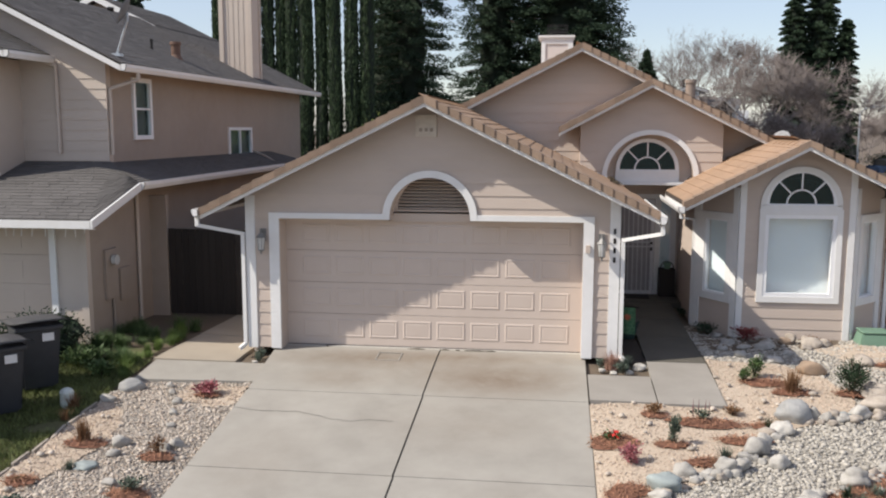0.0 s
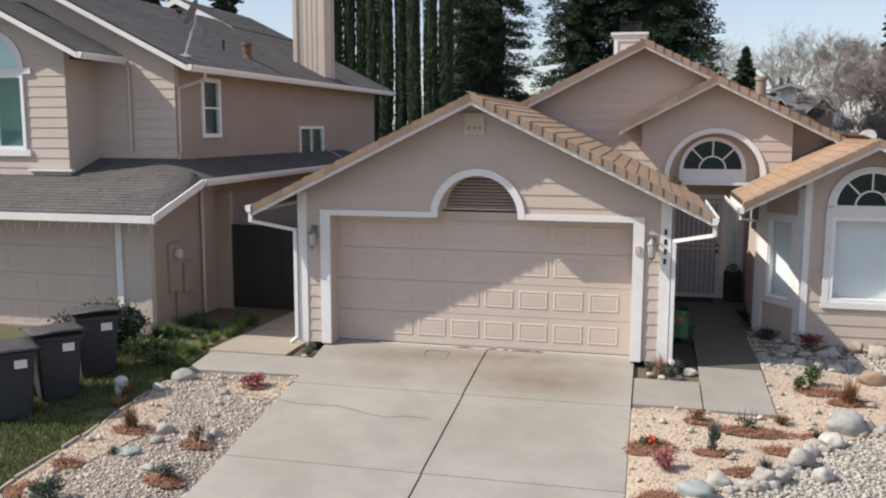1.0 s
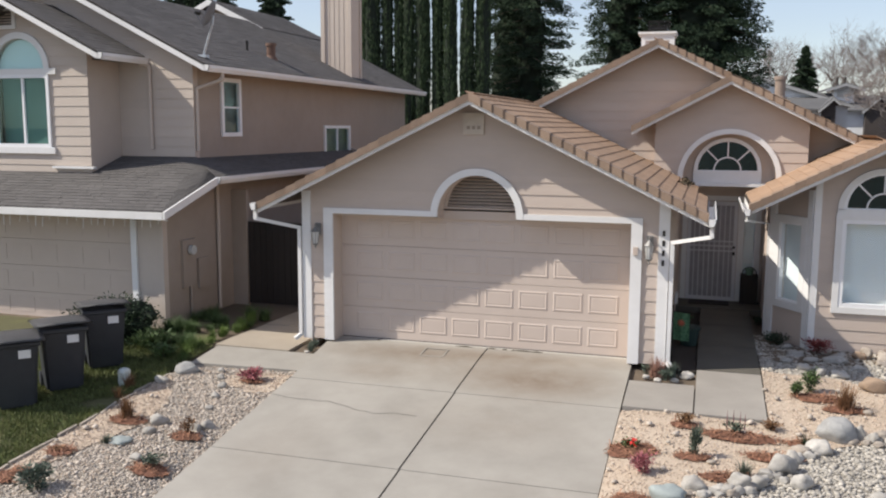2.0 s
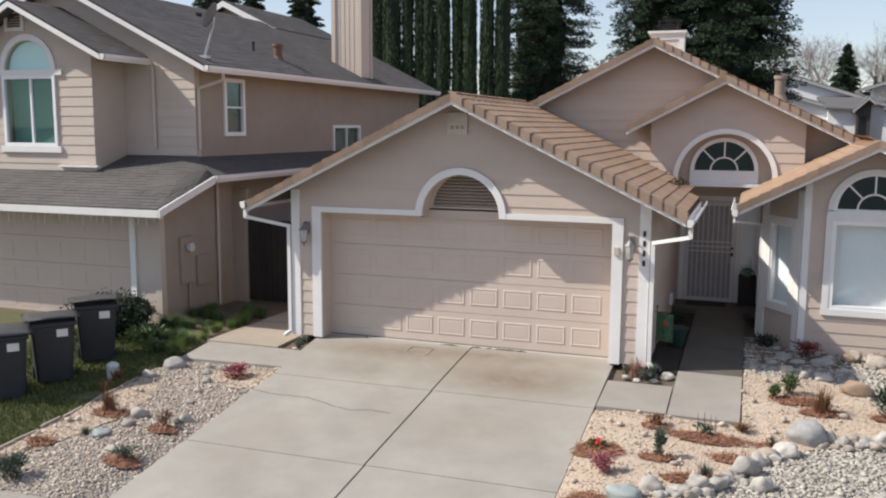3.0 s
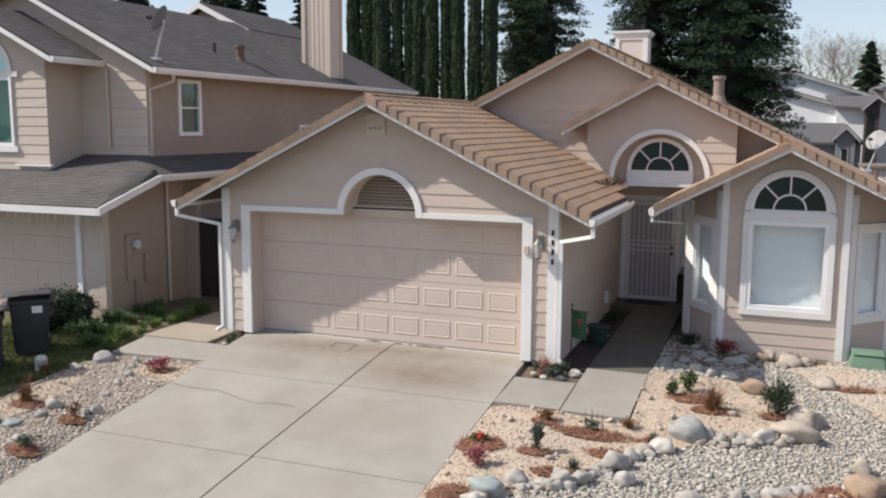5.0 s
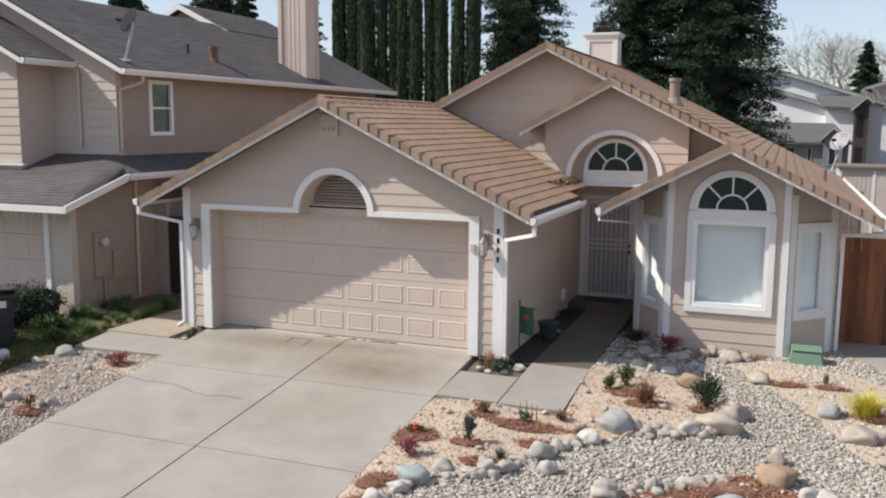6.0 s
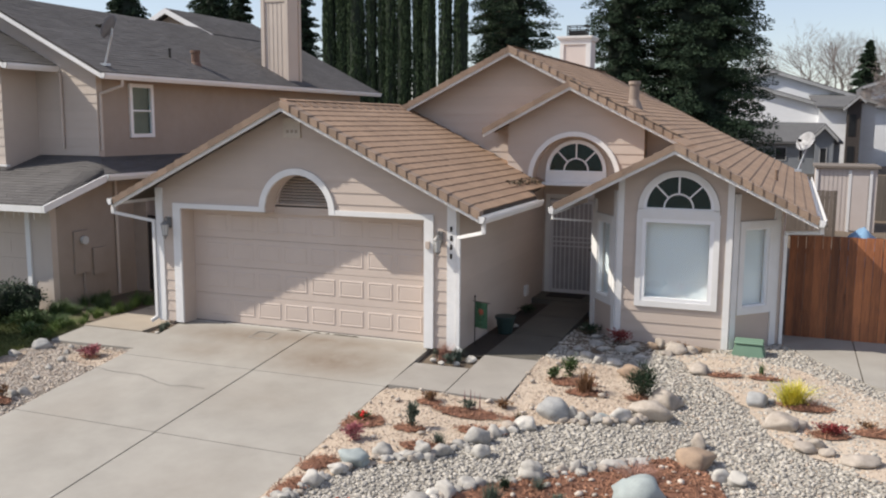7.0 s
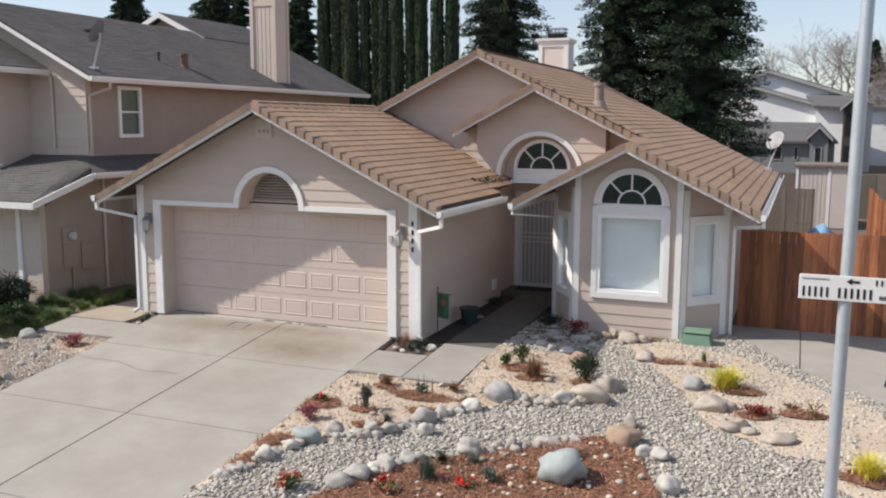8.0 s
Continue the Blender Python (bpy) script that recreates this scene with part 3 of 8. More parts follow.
# bay
AX, AZ = 6.26, 3.29
F_bay = Face(5.26, 2.2, 1, 0)
wall("bay_front_wall", F_bay, -0.1, 3.36, lambda z: max(0.0, AX - 5.26 - (AZ + 0.09 - z) / 0.525), lambda z: min(1.96, AX - 5.26 + (AZ + 0.09 - z) / S_M), house, SIDING,
     holes=[rect_hole(5.73 - 5.26, 6.87 - 5.26, 0.72, 2.13), arch_hole(6.30 - 5.26, 0.585, 2.30, 2.31)], cuts=[2.855, 2.895], board=0.197)
F_bl = Face(4.66, 3.05, 0.6, -0.85)
F_br = Face(7.22, 2.2, 0.73, 0.77)
LBL, LBR = math.hypot(0.6, 0.85), math.hypot(0.73, 0.77)
wall("bay_side_wall", F_bl, -0.1, 2.85, lambda z: max(0.0, (z - 2.53) / 0.32 * LBL), lambda z: LBL, house, SIDING, cuts=[2.53], holes=[rect_hole(0.25, LBL - 0.25, 0.65, 2.02)])
wall("bay_side_wall", F_br, -0.1, 2.88, lambda z: 0.0, lambda z: min(LBR, (2.89 - z) / 0.36 * LBR), house, SIDING, cuts=[2.53], holes=[rect_hole(0.25, LBR - 0.25, 0.65, 2.02)])

# roof planes
G_POLY = [(0, -0.45), (3.56, -0.45), (3.56, 2.95), (3.38, 3.25), (3.30, 4.2), (3.15, 4.84), (0, 4.84)]
roof_g = roof_plane("garage_roof", G_POLY, 0, 3.975, -S_G, house, UNDERLAY, label="brown flat-profile concrete tile roof")
roof_gl = roof_plane("garage_roof", [(-3.62, -0.45), (0, -0.45), (0, 4.84), (-3.62, 4.84)], 0, 3.975, S_G, house, UNDERLAY)
R_POLY = [(RX, 4.4), (EX, 4.4), (EX, 4.07), (AX, 4.07), (AX, 1.68), (8.52, 1.68), (8.52, BACK + 0.3), (RX, BACK + 0.3)]
roof_r = roof_plane("main_roof", R_POLY, RX, RZ, -S_M, house, UNDERLAY, label="long brown tile slope over the bay and main house")
roof_l = roof_plane("main_roof", [(-3.6, 4.9), (0.1, 4.9), (0.1, 4.4), (RX, 4.4), (RX, BACK + 0.3), (-3.6, BACK + 0.3)], RX, RZ, S_M, house, UNDERLAY)
roof_e = roof_plane("entry_roof", [(2.08, 4.07), (EX, 4.07), (EX, 4.86), (2.08, 4.86)], EX, EZ, 0.528, house, UNDERLAY)
roof_b = roof_plane("bay_roof", [(4.23, 1.68), (AX, 1.68), (AX, 4.86), (4.72, 4.86), (4.72, 4.44), (4.23, 4.44)], AX, AZ, 0.525, house, UNDERLAY)
rake(roof_g, 0, 3.975, S_G, 3.57, -0.45)
rake(roof_gl, 0, 3.975, S_G, -3.63, -0.45)
rake(roof_r, RX, RZ, S_M, 4.2, 4.4)
rake(roof_l, RX, RZ, S_M, -0.1, 4.4)
rake(roof_r, EX, EZ, S_M, 6.45, 4.07)
rake(roof_e, EX, EZ, 0.528, 2.07, 4.07)
rake(roof_r, AX, AZ, S_M, 8.54, 1.68)
rake(roof_b, AX, AZ, 0.525, 4.22, 1.68)
ridge_caps(roof_g, 0, 4.125, -0.40, 4.6)
ridge_caps(roof_r, RX, 5.325, 4.48, BACK + 0.3)
ridge_caps(roof_e, EX, 4.59, 4.14, 4.7)
ridge_caps(roof_b, AX, 3.435, 1.76, 3.85)
gutter("gutter", 3.57, -0.50, 3.0, 2.22, house, 1)
gutter("gutter", -3.64, -0.50, 4.8, 2.24, house, -1)
gutter("gutter", 4.24, 1.62, 4.4, 2.20, house, -1)
gutter("gutter", 8.53, 1.62, BACK + 0.3, 2.17, house, 1)


# ---- the grey-roofed neighbour ----
neighbour = thing("house", (-9.5, 6, 0), "two-storey beige house with grey asphalt shingle roof and white trim", "house")
F_nf = Face(-14.0, 0.42, 1, 0)
wall("garage_front_wall", F_nf, -0.2, 2.3, lambda z: 0.0, lambda z: 7.9, neighbour, SIDING_N, holes=[rect_hole(2.4, 7.29, -0.3, 1.95)])
F_ns = Face(-6.1, 0.42, 0, 1)
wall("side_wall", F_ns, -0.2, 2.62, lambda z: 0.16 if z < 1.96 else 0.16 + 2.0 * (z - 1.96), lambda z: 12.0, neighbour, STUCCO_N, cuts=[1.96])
F_nu = Face(-14.0, 2.6, 1, 0)
UX, UZ = -10.05, 6.64


def under_upper(x):
    return UZ - 0.5 * abs(x - UX)


wall("upper_front_wall", F_nu, 2.4, UZ + 0.08, lambda z: max(0.0, UX + 14 - (UZ + 0.09 - z) / 0.5), lambda z: min(7.28, UX + 14 + (UZ + 0.09 - z) / 0.5), neighbour, SIDING_N, board=0.2, cuts=[5.06])
F_nus = Face(-6.72, 2.6, 0, 1)
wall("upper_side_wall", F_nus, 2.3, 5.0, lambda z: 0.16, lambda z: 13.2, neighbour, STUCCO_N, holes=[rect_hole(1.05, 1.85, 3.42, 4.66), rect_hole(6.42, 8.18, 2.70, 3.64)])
bm = bmesh.new()
box(bm, -14, -6.75, 15.6, 15.8, 2, 5.0)
box(bm, -14, -13.84, 0.6, 15.8, -0.2, 5.0)
part("back_wall", bm, STUCCO_N, neighbour)
# projecting upper room
BX = -10.1
F_nb = Face(-11.75, 1.6, 1, 0)
wall("projecting_front_wall", F_nb, 2.62, 6.05, lambda z: max(0.0, BX + 11.75 - (6.05 - z) / 0.5), lambda z: min(3.25, BX + 11.75 + (6.05 - z) / 0.5), neighbour, SIDING_N, board=0.2,
     holes=[rect_hole(0.9, 2.32, 3.18, 4.66), arch_hole(1.61, 0.62, 4.74, 4.76)], cuts=[4.43])
F_nbr = Face(-8.5, 1.6, 0, 1)
wall("projecting_side_wall", F_nbr, 2.62, 4.95, lambda z: 0.16, lambda z: 1.0, neighbour, SIDING_N)
F_nbl = Face(-11.75, 2.6, 0, -1)
wall("projecting_side_wall", F_nbl, 2.62, 4.95, lambda z: 0.0, lambda z: 0.84, neighbour, SIDING_N)


def shingle_slab(name, quad, parent, thick=0.05, label=""):
    """A thin roof sheet over four corners: eave a, eave b, top b, top a. Courses of shingles lie on it."""
    a, b, c, d = (Vector(p) for p in quad)
    bm = bmesh.new()
    prism(bm, [a, b, c, d], (0, 0, -thick))
    roof = part(name, bm, SHINGLE, parent, label)
    n = (b - a).cross(d - a).normalized()
    if n.z < 0:
        n = -n
    courses = max(2, round((d - a).length / 0.142))
    rnd = random.Random(len(name) + courses)
    verts, faces = [], []
    for i in range(courses):
        f0, f1 = i / courses, min(1.0, (i + 1.25) / courses)
        l0, r0, l1, r1 = a.lerp(d, f0), b.lerp(c, f0), a.lerp(d, f1), b.lerp(c, f1)
        length = (r0 - l0).length
        u = -rnd.random() * 0.3
        while u < length:
            w = rnd.choice((0.17, 0.22, 0.30, 0.36))
            s0, s1 = max(0, u) / length, min(length, u + w - 0.006) / length
            if s1 > s0:
                h = rnd.uniform(0.010, 0.017)
                p = [l0.lerp(r0, s0), l0.lerp(r0, s1), l1.lerp(r1, s1), l1.lerp(r1, s0)]
                k = len(verts)
                verts += [tuple(p[0] + n * h), tuple(p[1] + n * h), tuple(p[2] + n * 0.003), tuple(p[3] + n * 0.003), tuple(p[0] + n * 0.0005), tuple(p[1] + n * 0.0005)]
                faces += [(k, k + 1, k + 2, k + 3), (k, k + 4, k + 5, k + 1), (k, k + 3, k + 4), (k + 1, k + 5, k + 2)]
            u += w
    me = bpy.data.meshes.new("shingles")
    me.from_pydata(verts, [], faces)
    me.materials.append(SHINGLE)
    ob = attach(new("shingles", me), roof)
    ob["kind"] = "stuff"
    return roof


# main upper roof, ridge along the depth
UT = 0.16
up_r = shingle_slab("upper_roof", [(-6.2, 2.2, under_upper(-6.2) + UT), (-6.2, 16.3, under_upper(-6.2) + UT), (UX, 16.3, UZ + UT), (UX, 2.2, UZ + UT)], neighbour, label="grey asphalt shingle slope")
up_l = shingle_slab("upper_roof", [(-13.9, 16.3, under_upper(-13.9) + UT), (-13.9, 2.2, under_upper(-13.9) + UT), (UX, 2.2, UZ + UT), (UX, 16.3, UZ + UT)], neighbour)
for ob, x_end in ((up_r, -6.2), (up_l, -13.9)):
    rake(ob, UX, UZ, 0.5, x_end, 2.2, tiles=False, height=0.14)
gutter("gutter", -6.2, 2.18, 16.3, under_upper(-6.2) + 0.0, neighbour, 1, h=0.13)
# roof of the projecting room
pr_r = shingle_slab("projecting_roof", [(-7.85, 1.1, 4.90 + UT), (-7.85, 2.59, 4.90 + UT), (BX, 2.59, 6.02 + UT), (BX, 1.1, 6.02 + UT)], neighbour)
pr_l = shingle_slab("projecting_roof", [(-12.35, 2.59, 4.90 + UT), (-12.35, 1.1, 4.90 + UT), (BX, 1.1, 6.02 + UT), (BX, 2.59, 6.02 + UT)], neighbour)
for ob, x_end in ((pr_r, -7.85), (pr_l, -12.35)):
    rake(ob, BX, 6.02, 0.4978, x_end, 1.1, tiles=False, height=0.14)
gutter("gutter", -7.85, 1.08, 2.55, 4.90, neighbour, 1, h=0.13)
# lower roof over the garage and along the side
shingle_slab("lower_roof", [(-14.2, -0.16, 2.13), (-5.66, -0.16, 2.13), (-6.72, 2.62, 2.99), (-14.2, 2.62, 2.99)], neighbour)
shingle_slab("lower_roof", [(-5.66, -0.16, 2.13), (-5.60, 1.5, 2.66), (-6.0, 1.9, 2.76), (-6.72, 2.62, 2.995)], neighbour)
shingle_slab("lower_roof", [(-5.60, 1.5, 2.66), (-5.60, 12.4, 2.66), (-6.72, 12.4, 2.94), (-6.72, 2.62, 2.97)], neighbour)
bm = bmesh.new()
prism(bm, [(-14.2, -0.19, 1.98), (-5.66, -0.19, 1.98), (-5.66, -0.19, 2.11), (-14.2, -0.19, 2.11)], (0, 0.04, 0))
part("fascia", bm, TRIM, neighbour, "white painted fascia board")
bm = bmesh.new()
prism(bm, [(-5.65, -0.19, 1.98), (-5.65, -0.19, 2.12), (-5.59, 1.5, 2.65), (-5.59, 1.5, 2.50)], (0.04, 0, 0))
part("fascia", bm, TRIM, neighbour)
gutter("gutter", -5.6, 1.5, 12.4, 2.52, neighbour, 1, h=0.13)
# chimney
chimney = thing("chimney", (-7.0, 11.2, 5.2), "tall beige sided chimney standing on grey shingle roof", "chimney")
bm = bmesh.new()
box(bm, -7.45, -6.55, 10.60, 11.32, 4.8, 8.6)
part("shaft", bm, SIDING_N, chimney)


def clip_sheet(name, poly, zf, mat, step=0.3, thick=0.0):
    """A sheet over a plan polygon that follows zf; with thickness it has sides."""
    bm = bmesh.new()
    bm.faces.new([bm.verts.new((x, y, 0)) for x, y in poly])
    xs, ys = [p[0] for p in poly], [p[1] for p in poly]
    for lo, hi, no in ((min(xs), max(xs), (1, 0, 0)), (min(ys), max(ys), (0, 1, 0))):
        k = lo + step
        while k < hi:
            co = (k, 0, 0) if no[0] else (0, k, 0)
            bmesh.ops.bisect_plane(bm, geom=bm.verts[:] + bm.edges[:] + bm.faces[:], plane_co=co, plane_no=no)
            k += step
    for v in bm.verts:
        v.co.z = zf(v.co.x, v.co.y)
    if thick:
        r = bmesh.ops.extrude_face_region(bm, geom=bm.faces[:])
        for g in r["geom"]:
            if isinstance(g, bmesh.types.BMVert):
                g.co.z -= thick
    return bm


def wobble(poly, amount, seed, step=0.25):
    """The polygon with its edges broken up and made uneven."""
    rnd = random.Random(seed)
    out = []
    for i in range(len(poly)):
        (x0, y0), (x1, y1) = poly[i], poly[(i + 1) % len(poly)]
        n = max(1, int(math.hypot(x1 - x0, y1 - y0) / step))
        for k in range(n):
            f = k / n
            j = amount if 0 < k else amount * 0.4
            out.append((x0 + (x1 - x0) * f + rnd.uniform(-j, j), y0 + (y1 - y0) * f + rnd.uniform(-j, j)))
    return out


# ---- openings and trim of the tan house ----
def pane_part(bm, parent, name="pane", tint=False, coated=False):
    ob = part(name, bm, PANE_DARK if tint else PANE_COATED if coated else PANE, parent, "window glass tinted dark to stand in for a dim room" if tint else "clear window glass")
    ob.visible_shadow = False
    return ob


def fan_window(parent, face, cx, z0, r, d, frame_w=0.07, hub=0.45, rays=(45, 90, 135), label="white arched fan window"):
    """A half-round window with a small inner arc and three spokes."""
    bm = bmesh.new()
    face.chain(bm, arc(cx, z0, r + frame_w), arc(cx, z0, r), d - 0.05, d + 0.03)
    face.box(bm, cx - r - frame_w, cx + r + frame_w, z0 - frame_w, z0, d - 0.05, d + 0.03)
    win = part("window", bm, WHITE_VINYL, parent, label)
    bm = bmesh.new()
    w = 0.013
    face.chain(bm, arc(cx, z0, r * hub + w), arc(cx, z0, r * hub - w), d - 0.03, d + 0.012)
    part("muntin", bm, WHITE_VINYL, win)
    for a in rays:
        c, s = math.cos(radians(a)), math.sin(radians(a))
        p = lambda rr, k: face.p(cx + rr * c - k * s, z0 + rr * s + k * c, d - 0.03)
        bm = bmesh.new()
        prism(bm, [p(r * hub, -w), p(r, -w), p(r, w), p(r * hub, w)], face.off(0.042))
        part("muntin", bm, WHITE_VINYL, win)
    bm = bmesh.new()
    prism(bm, [face.p(*q, d - 0.025) for q in arc(cx, z0, r)], face.off(0.006))
    pane_part(bm, win, tint=True)
    return win


def picture_window(parent, face, u0, u1, z0, z1, d, shade=None, bar=None, frame_w=0.06, label="white framed window", inset=0.05, slider=None, tint=False, deep=0.10):
    bm = bmesh.new()
    face.chain(bm, [(u0, z0), (u1, z0), (u1, z1), (u0, z1)], [(u0 + frame_w, z0 + frame_w), (u1 - frame_w, z0 + frame_w), (u1 - frame_w, z1 - frame_w), (u0 + frame_w, z1 - frame_w)], d - inset, d + 0.03, closed=True)
    win = part("window", bm, WHITE_VINYL, parent, label)
    bm = bmesh.new()
    face.box(bm, u0 + frame_w - 0.01, u1 - frame_w + 0.01, z0 + frame_w - 0.01, z1 - frame_w + 0.01, d - 0.03, d - 0.024)
    pane_part(bm, win, tint=tint, coated=shade is SHADE)
    if bar is not None:
        bm = bmesh.new()
        face.box(bm, u0 + frame_w, u1 - frame_w, bar - 0.02, bar + 0.02, d - 0.03, d + 0.015)
        part("meeting_rail", bm, WHITE_VINYL, win)
    if slider is not None:
        bm = bmesh.new()
        face.box(bm, slider - 0.025, slider + 0.025, z0 + frame_w, z1 - frame_w, d - 0.03, d + 0.015)
        part("mullion", bm, WHITE_VINYL, win)
    if shade is not None:
        bm = bmesh.new()
        face.box(bm, u0 + 0.004, u1 - 0.004, z0 + 0.004, z1 - 0.004, d - deep - 0.008, d - deep)
        part("window_shade", bm, shade, win, "drawn pale window shade")
    return win


# garage door: four sections, each with eight raised panels
bm = bmesh.new()
F_gd = Face(0, 0.36, 1, 0)
garage_door = None
SEC = 2.15 / 4
for row in range(4):
    bm = bmesh.new()
    za, zb = 0.015 + row * SEC, 0.015 + (row + 1) * SEC - 0.006
    F_gd.box(bm, -DW - 0.02, DW + 0.02, za, zb, -0.04, 0)
    if row == 0:
        garage_door = part("garage_door", bm, DOOR_PAINT, house, "tan sectional garage door with raised panels, closed")
        section = garage_door
    else:
        section = part("door_section", bm, DOOR_PAINT, garage_door)
    for col in range(8):
        u0 = -2.19 + col * 0.568
        u1 = u0 + 0.49
        z0, z1 = za + 0.125, zb - 0.09
        bm = bmesh.new()
        # a moulded rim, then the raised field
        ring = [(u0, z0), (u1, z0), (u1, z1), (u0, z1)]
        inn = [(u0 + 0.028, z0 + 0.028), (u1 - 0.028, z0 + 0.028), (u1 - 0.028, z1 - 0.028), (u0 + 0.028, z1 - 0.028)]
        fld = [(u0 + 0.05, z0 + 0.05), (u1 - 0.05, z0 + 0.05), (u1 - 0.05, z1 - 0.05), (u0 + 0.05, z1 - 0.05)]
        a = [bm.verts.new(F_gd.p(*p, 0.001)) for p in ring]
        b = [bm.verts.new(F_gd.p(*p, 0.010)) for p in inn]
        c = [bm.verts.new(F_gd.p(*p, 0.003)) for p in fld]
        e = [bm.verts.new(F_gd.p(p[0] + (0.02 if i in (0, 3) else -0.02), p[1] + (0.02 if i < 2 else -0.02), 0.006)) for i, p in enumerate(fld)]
        for i in range(4):
            j = (i + 1) % 4
            bm.faces.new((a[i], a[j], b[j], b[i]))
            bm.faces.new((b[i], b[j], c[j], c[i]))
            bm.faces.new((c[i], c[j], e[j], e[i]))
        bm.faces.new(e)
        part("raised_panel", bm, DOOR_PAINT, garage_door)
bm = bmesh.new()
F_gd.box(bm, -DW, DW, 0.0, 0.014, -0.05, 0.015)
part("bottom_seal", bm, BLACK, garage_door, "black rubber seal")
rt = random.Random(31)
bm = clip_sheet("threshold", wobble([(-DW, 0.262), (DW, 0.262), (DW, 0.36), (-DW, 0.36)], 0.006, 4, 0.2), lambda x, y: 0.006, None, 0.6, 0.03)
part("threshold", bm, CONCRETE_PALE, house, "pale scuffed concrete strip under the garage door")
for k in range(9):
    u = rt.uniform(-2.2, 2.2) if k > 4 else rt.uniform(0.4, 1.6)
    w = rt.uniform(0.06, 0.3)
    bm = bmesh.new()
    prism(bm, [(u, 0.246, 0.004), (u + w * 0.4, 0.238, 0.004), (u + w, 0.248, 0.004), (u + w * 0.6, 0.268, 0.010)], (0, 0, 0.006))
    part("debris", bm, DARK_FLECK, house, "dark dirt caught along the threshold")
# jambs, head and arch lining
bm = bmesh.new()
F_front.box(bm, -DW - 0.03, -DW + 0.005, 0.0, DH, -0.36, -0.005)
part("door_jamb", bm, SIDING, house)
bm = bmesh.new()
F_front.box(bm, DW - 0.005, DW + 0.03, 0.0, DH, -0.36, -0.005)
part("door_jamb", bm, SIDING, house)
bm = bmesh.new()
F_front.box(bm, -DW, AC - AR + 0.005, DH - 0.02, DH + 0.03, -0.36, -0.005)
F_front.box(bm, AC + AR - 0.005, DW, DH - 0.02, DH + 0.03, -0.36, -0.005)
F_front.box(bm, AC - AR - 0.03, AC + AR + 0.03, 2.13, 2.30, -0.40, -0.30)
part("door_head", bm, SIDING, house)
bm = bmesh.new()
F_front.chain(bm, arc(AC, AZC, AR + 0.03), arc(AC, AZC, AR - 0.004), -0.36, -0.005)
F_front.box(bm, AC - AR - 0.03, AC - AR + 0.004, 2.17, AZC, -0.36, -0.005)
F_front.box(bm, AC + AR - 0.004, AC + AR + 0.03, 2.17, AZC, -0.36, -0.005)
weld(bm)
part("arch_lining", bm, SIDING, house)
# louvred half-round vent
bm = bmesh.new()
VR = 0.585                    # clear radius of the vent
F_front.chain(bm, arc(AC, 2.30, AR + 0.03), arc(AC, 2.30, VR), -0.37, -0.31)
F_front.box(bm, AC - AR, AC + AR, 2.27, 2.325, -0.37, -0.30)
louvre = part("louvre_vent", bm, SIDING, house, "half-round louvred vent over the garage door")
for i in range(10):
    z = 2.335 + i * 0.054
    w = math.sqrt(max(0.0, VR ** 2 - (z - 2.30) ** 2))
    bm = bmesh.new()
    prism(bm, [F_front.p(AC - w, z, -0.315), F_front.p(AC - w, z + 0.026, -0.365), F_front.p(AC - w, z + 0.034, -0.365), F_front.p(AC - w, z + 0.008, -0.310)], Vector(F_front.p(w, 0, 0)) - Vector(F_front.p(-w, 0, 0)))
    part("slat", bm, SIDING, louvre)
# added black sheet in place of the shade behind the slats
bm = bmesh.new()
prism(bm, [F_front.p(*q, -0.40) for q in arc(AC, 2.30, VR + 0.02)], F_front.off(0.01))
part("backing", bm, BLACK, louvre, "black sheet that keeps the gaps between the slats dark")
# white casing round the garage door and arch
for s in (-1, 1):
    for u0, u1, z0, z1 in ((2.63, 2.462, 0.02, 2.195), (2.63, 0.70, 2.195, 2.285)):
        bm = bmesh.new()
        F_front.box(bm, s * u0, s * u1 + (2 * AC if u1 < 1 else 0), z0, z1, 0.0, 0.045)
        part("door_casing", bm, TRIM, house, "white painted door casing")
bm = bmesh.new()
F_front.chain(bm, arc(AC, AZC, 0.765, n=24), arc(AC, AZC, 0.652, n=24), 0.0, 0.05)
F_front.box(bm, AC - 0.765, AC - 0.652, 2.195, AZC, 0.0, 0.05)
F_front.box(bm, AC + 0.652, AC + 0.765, 2.195, AZC, 0.0, 0.05)
weld(bm)
part("arch_casing", bm, TRIM, house, "white painted arch casing")


def corner_board(x, y, sx, sy, z0, z1, w=0.13):
    """An L of two white boards on an outer corner; sx, sy point out of the house."""
    bm = bmesh.new()
    t = 0.03
    pts = [(0, 0), (-sx * w, 0), (-sx * w, sy * t), (sx * t, sy * t), (sx * t, -sy * w), (0, -sy * w)]
    prism(bm, [(x + a, y + b, z0) for a, b in pts], (0, 0, z1 - z0))
    part("corner_board", bm, TRIM, house, "white painted corner board")


corner_board(-3.0, 0, -1, -1, 0.02, 2.56)
corner_board(3.0, 0, 1, -1, 0.02, 2.56)


def turn_board(face, u0, u1, z0, z1, d=0.03):
    bm = bmesh.new()
    face.box(bm, u0, u1, z0, z1, 0.0, d)
    part("corner_board", bm, TRIM, house)


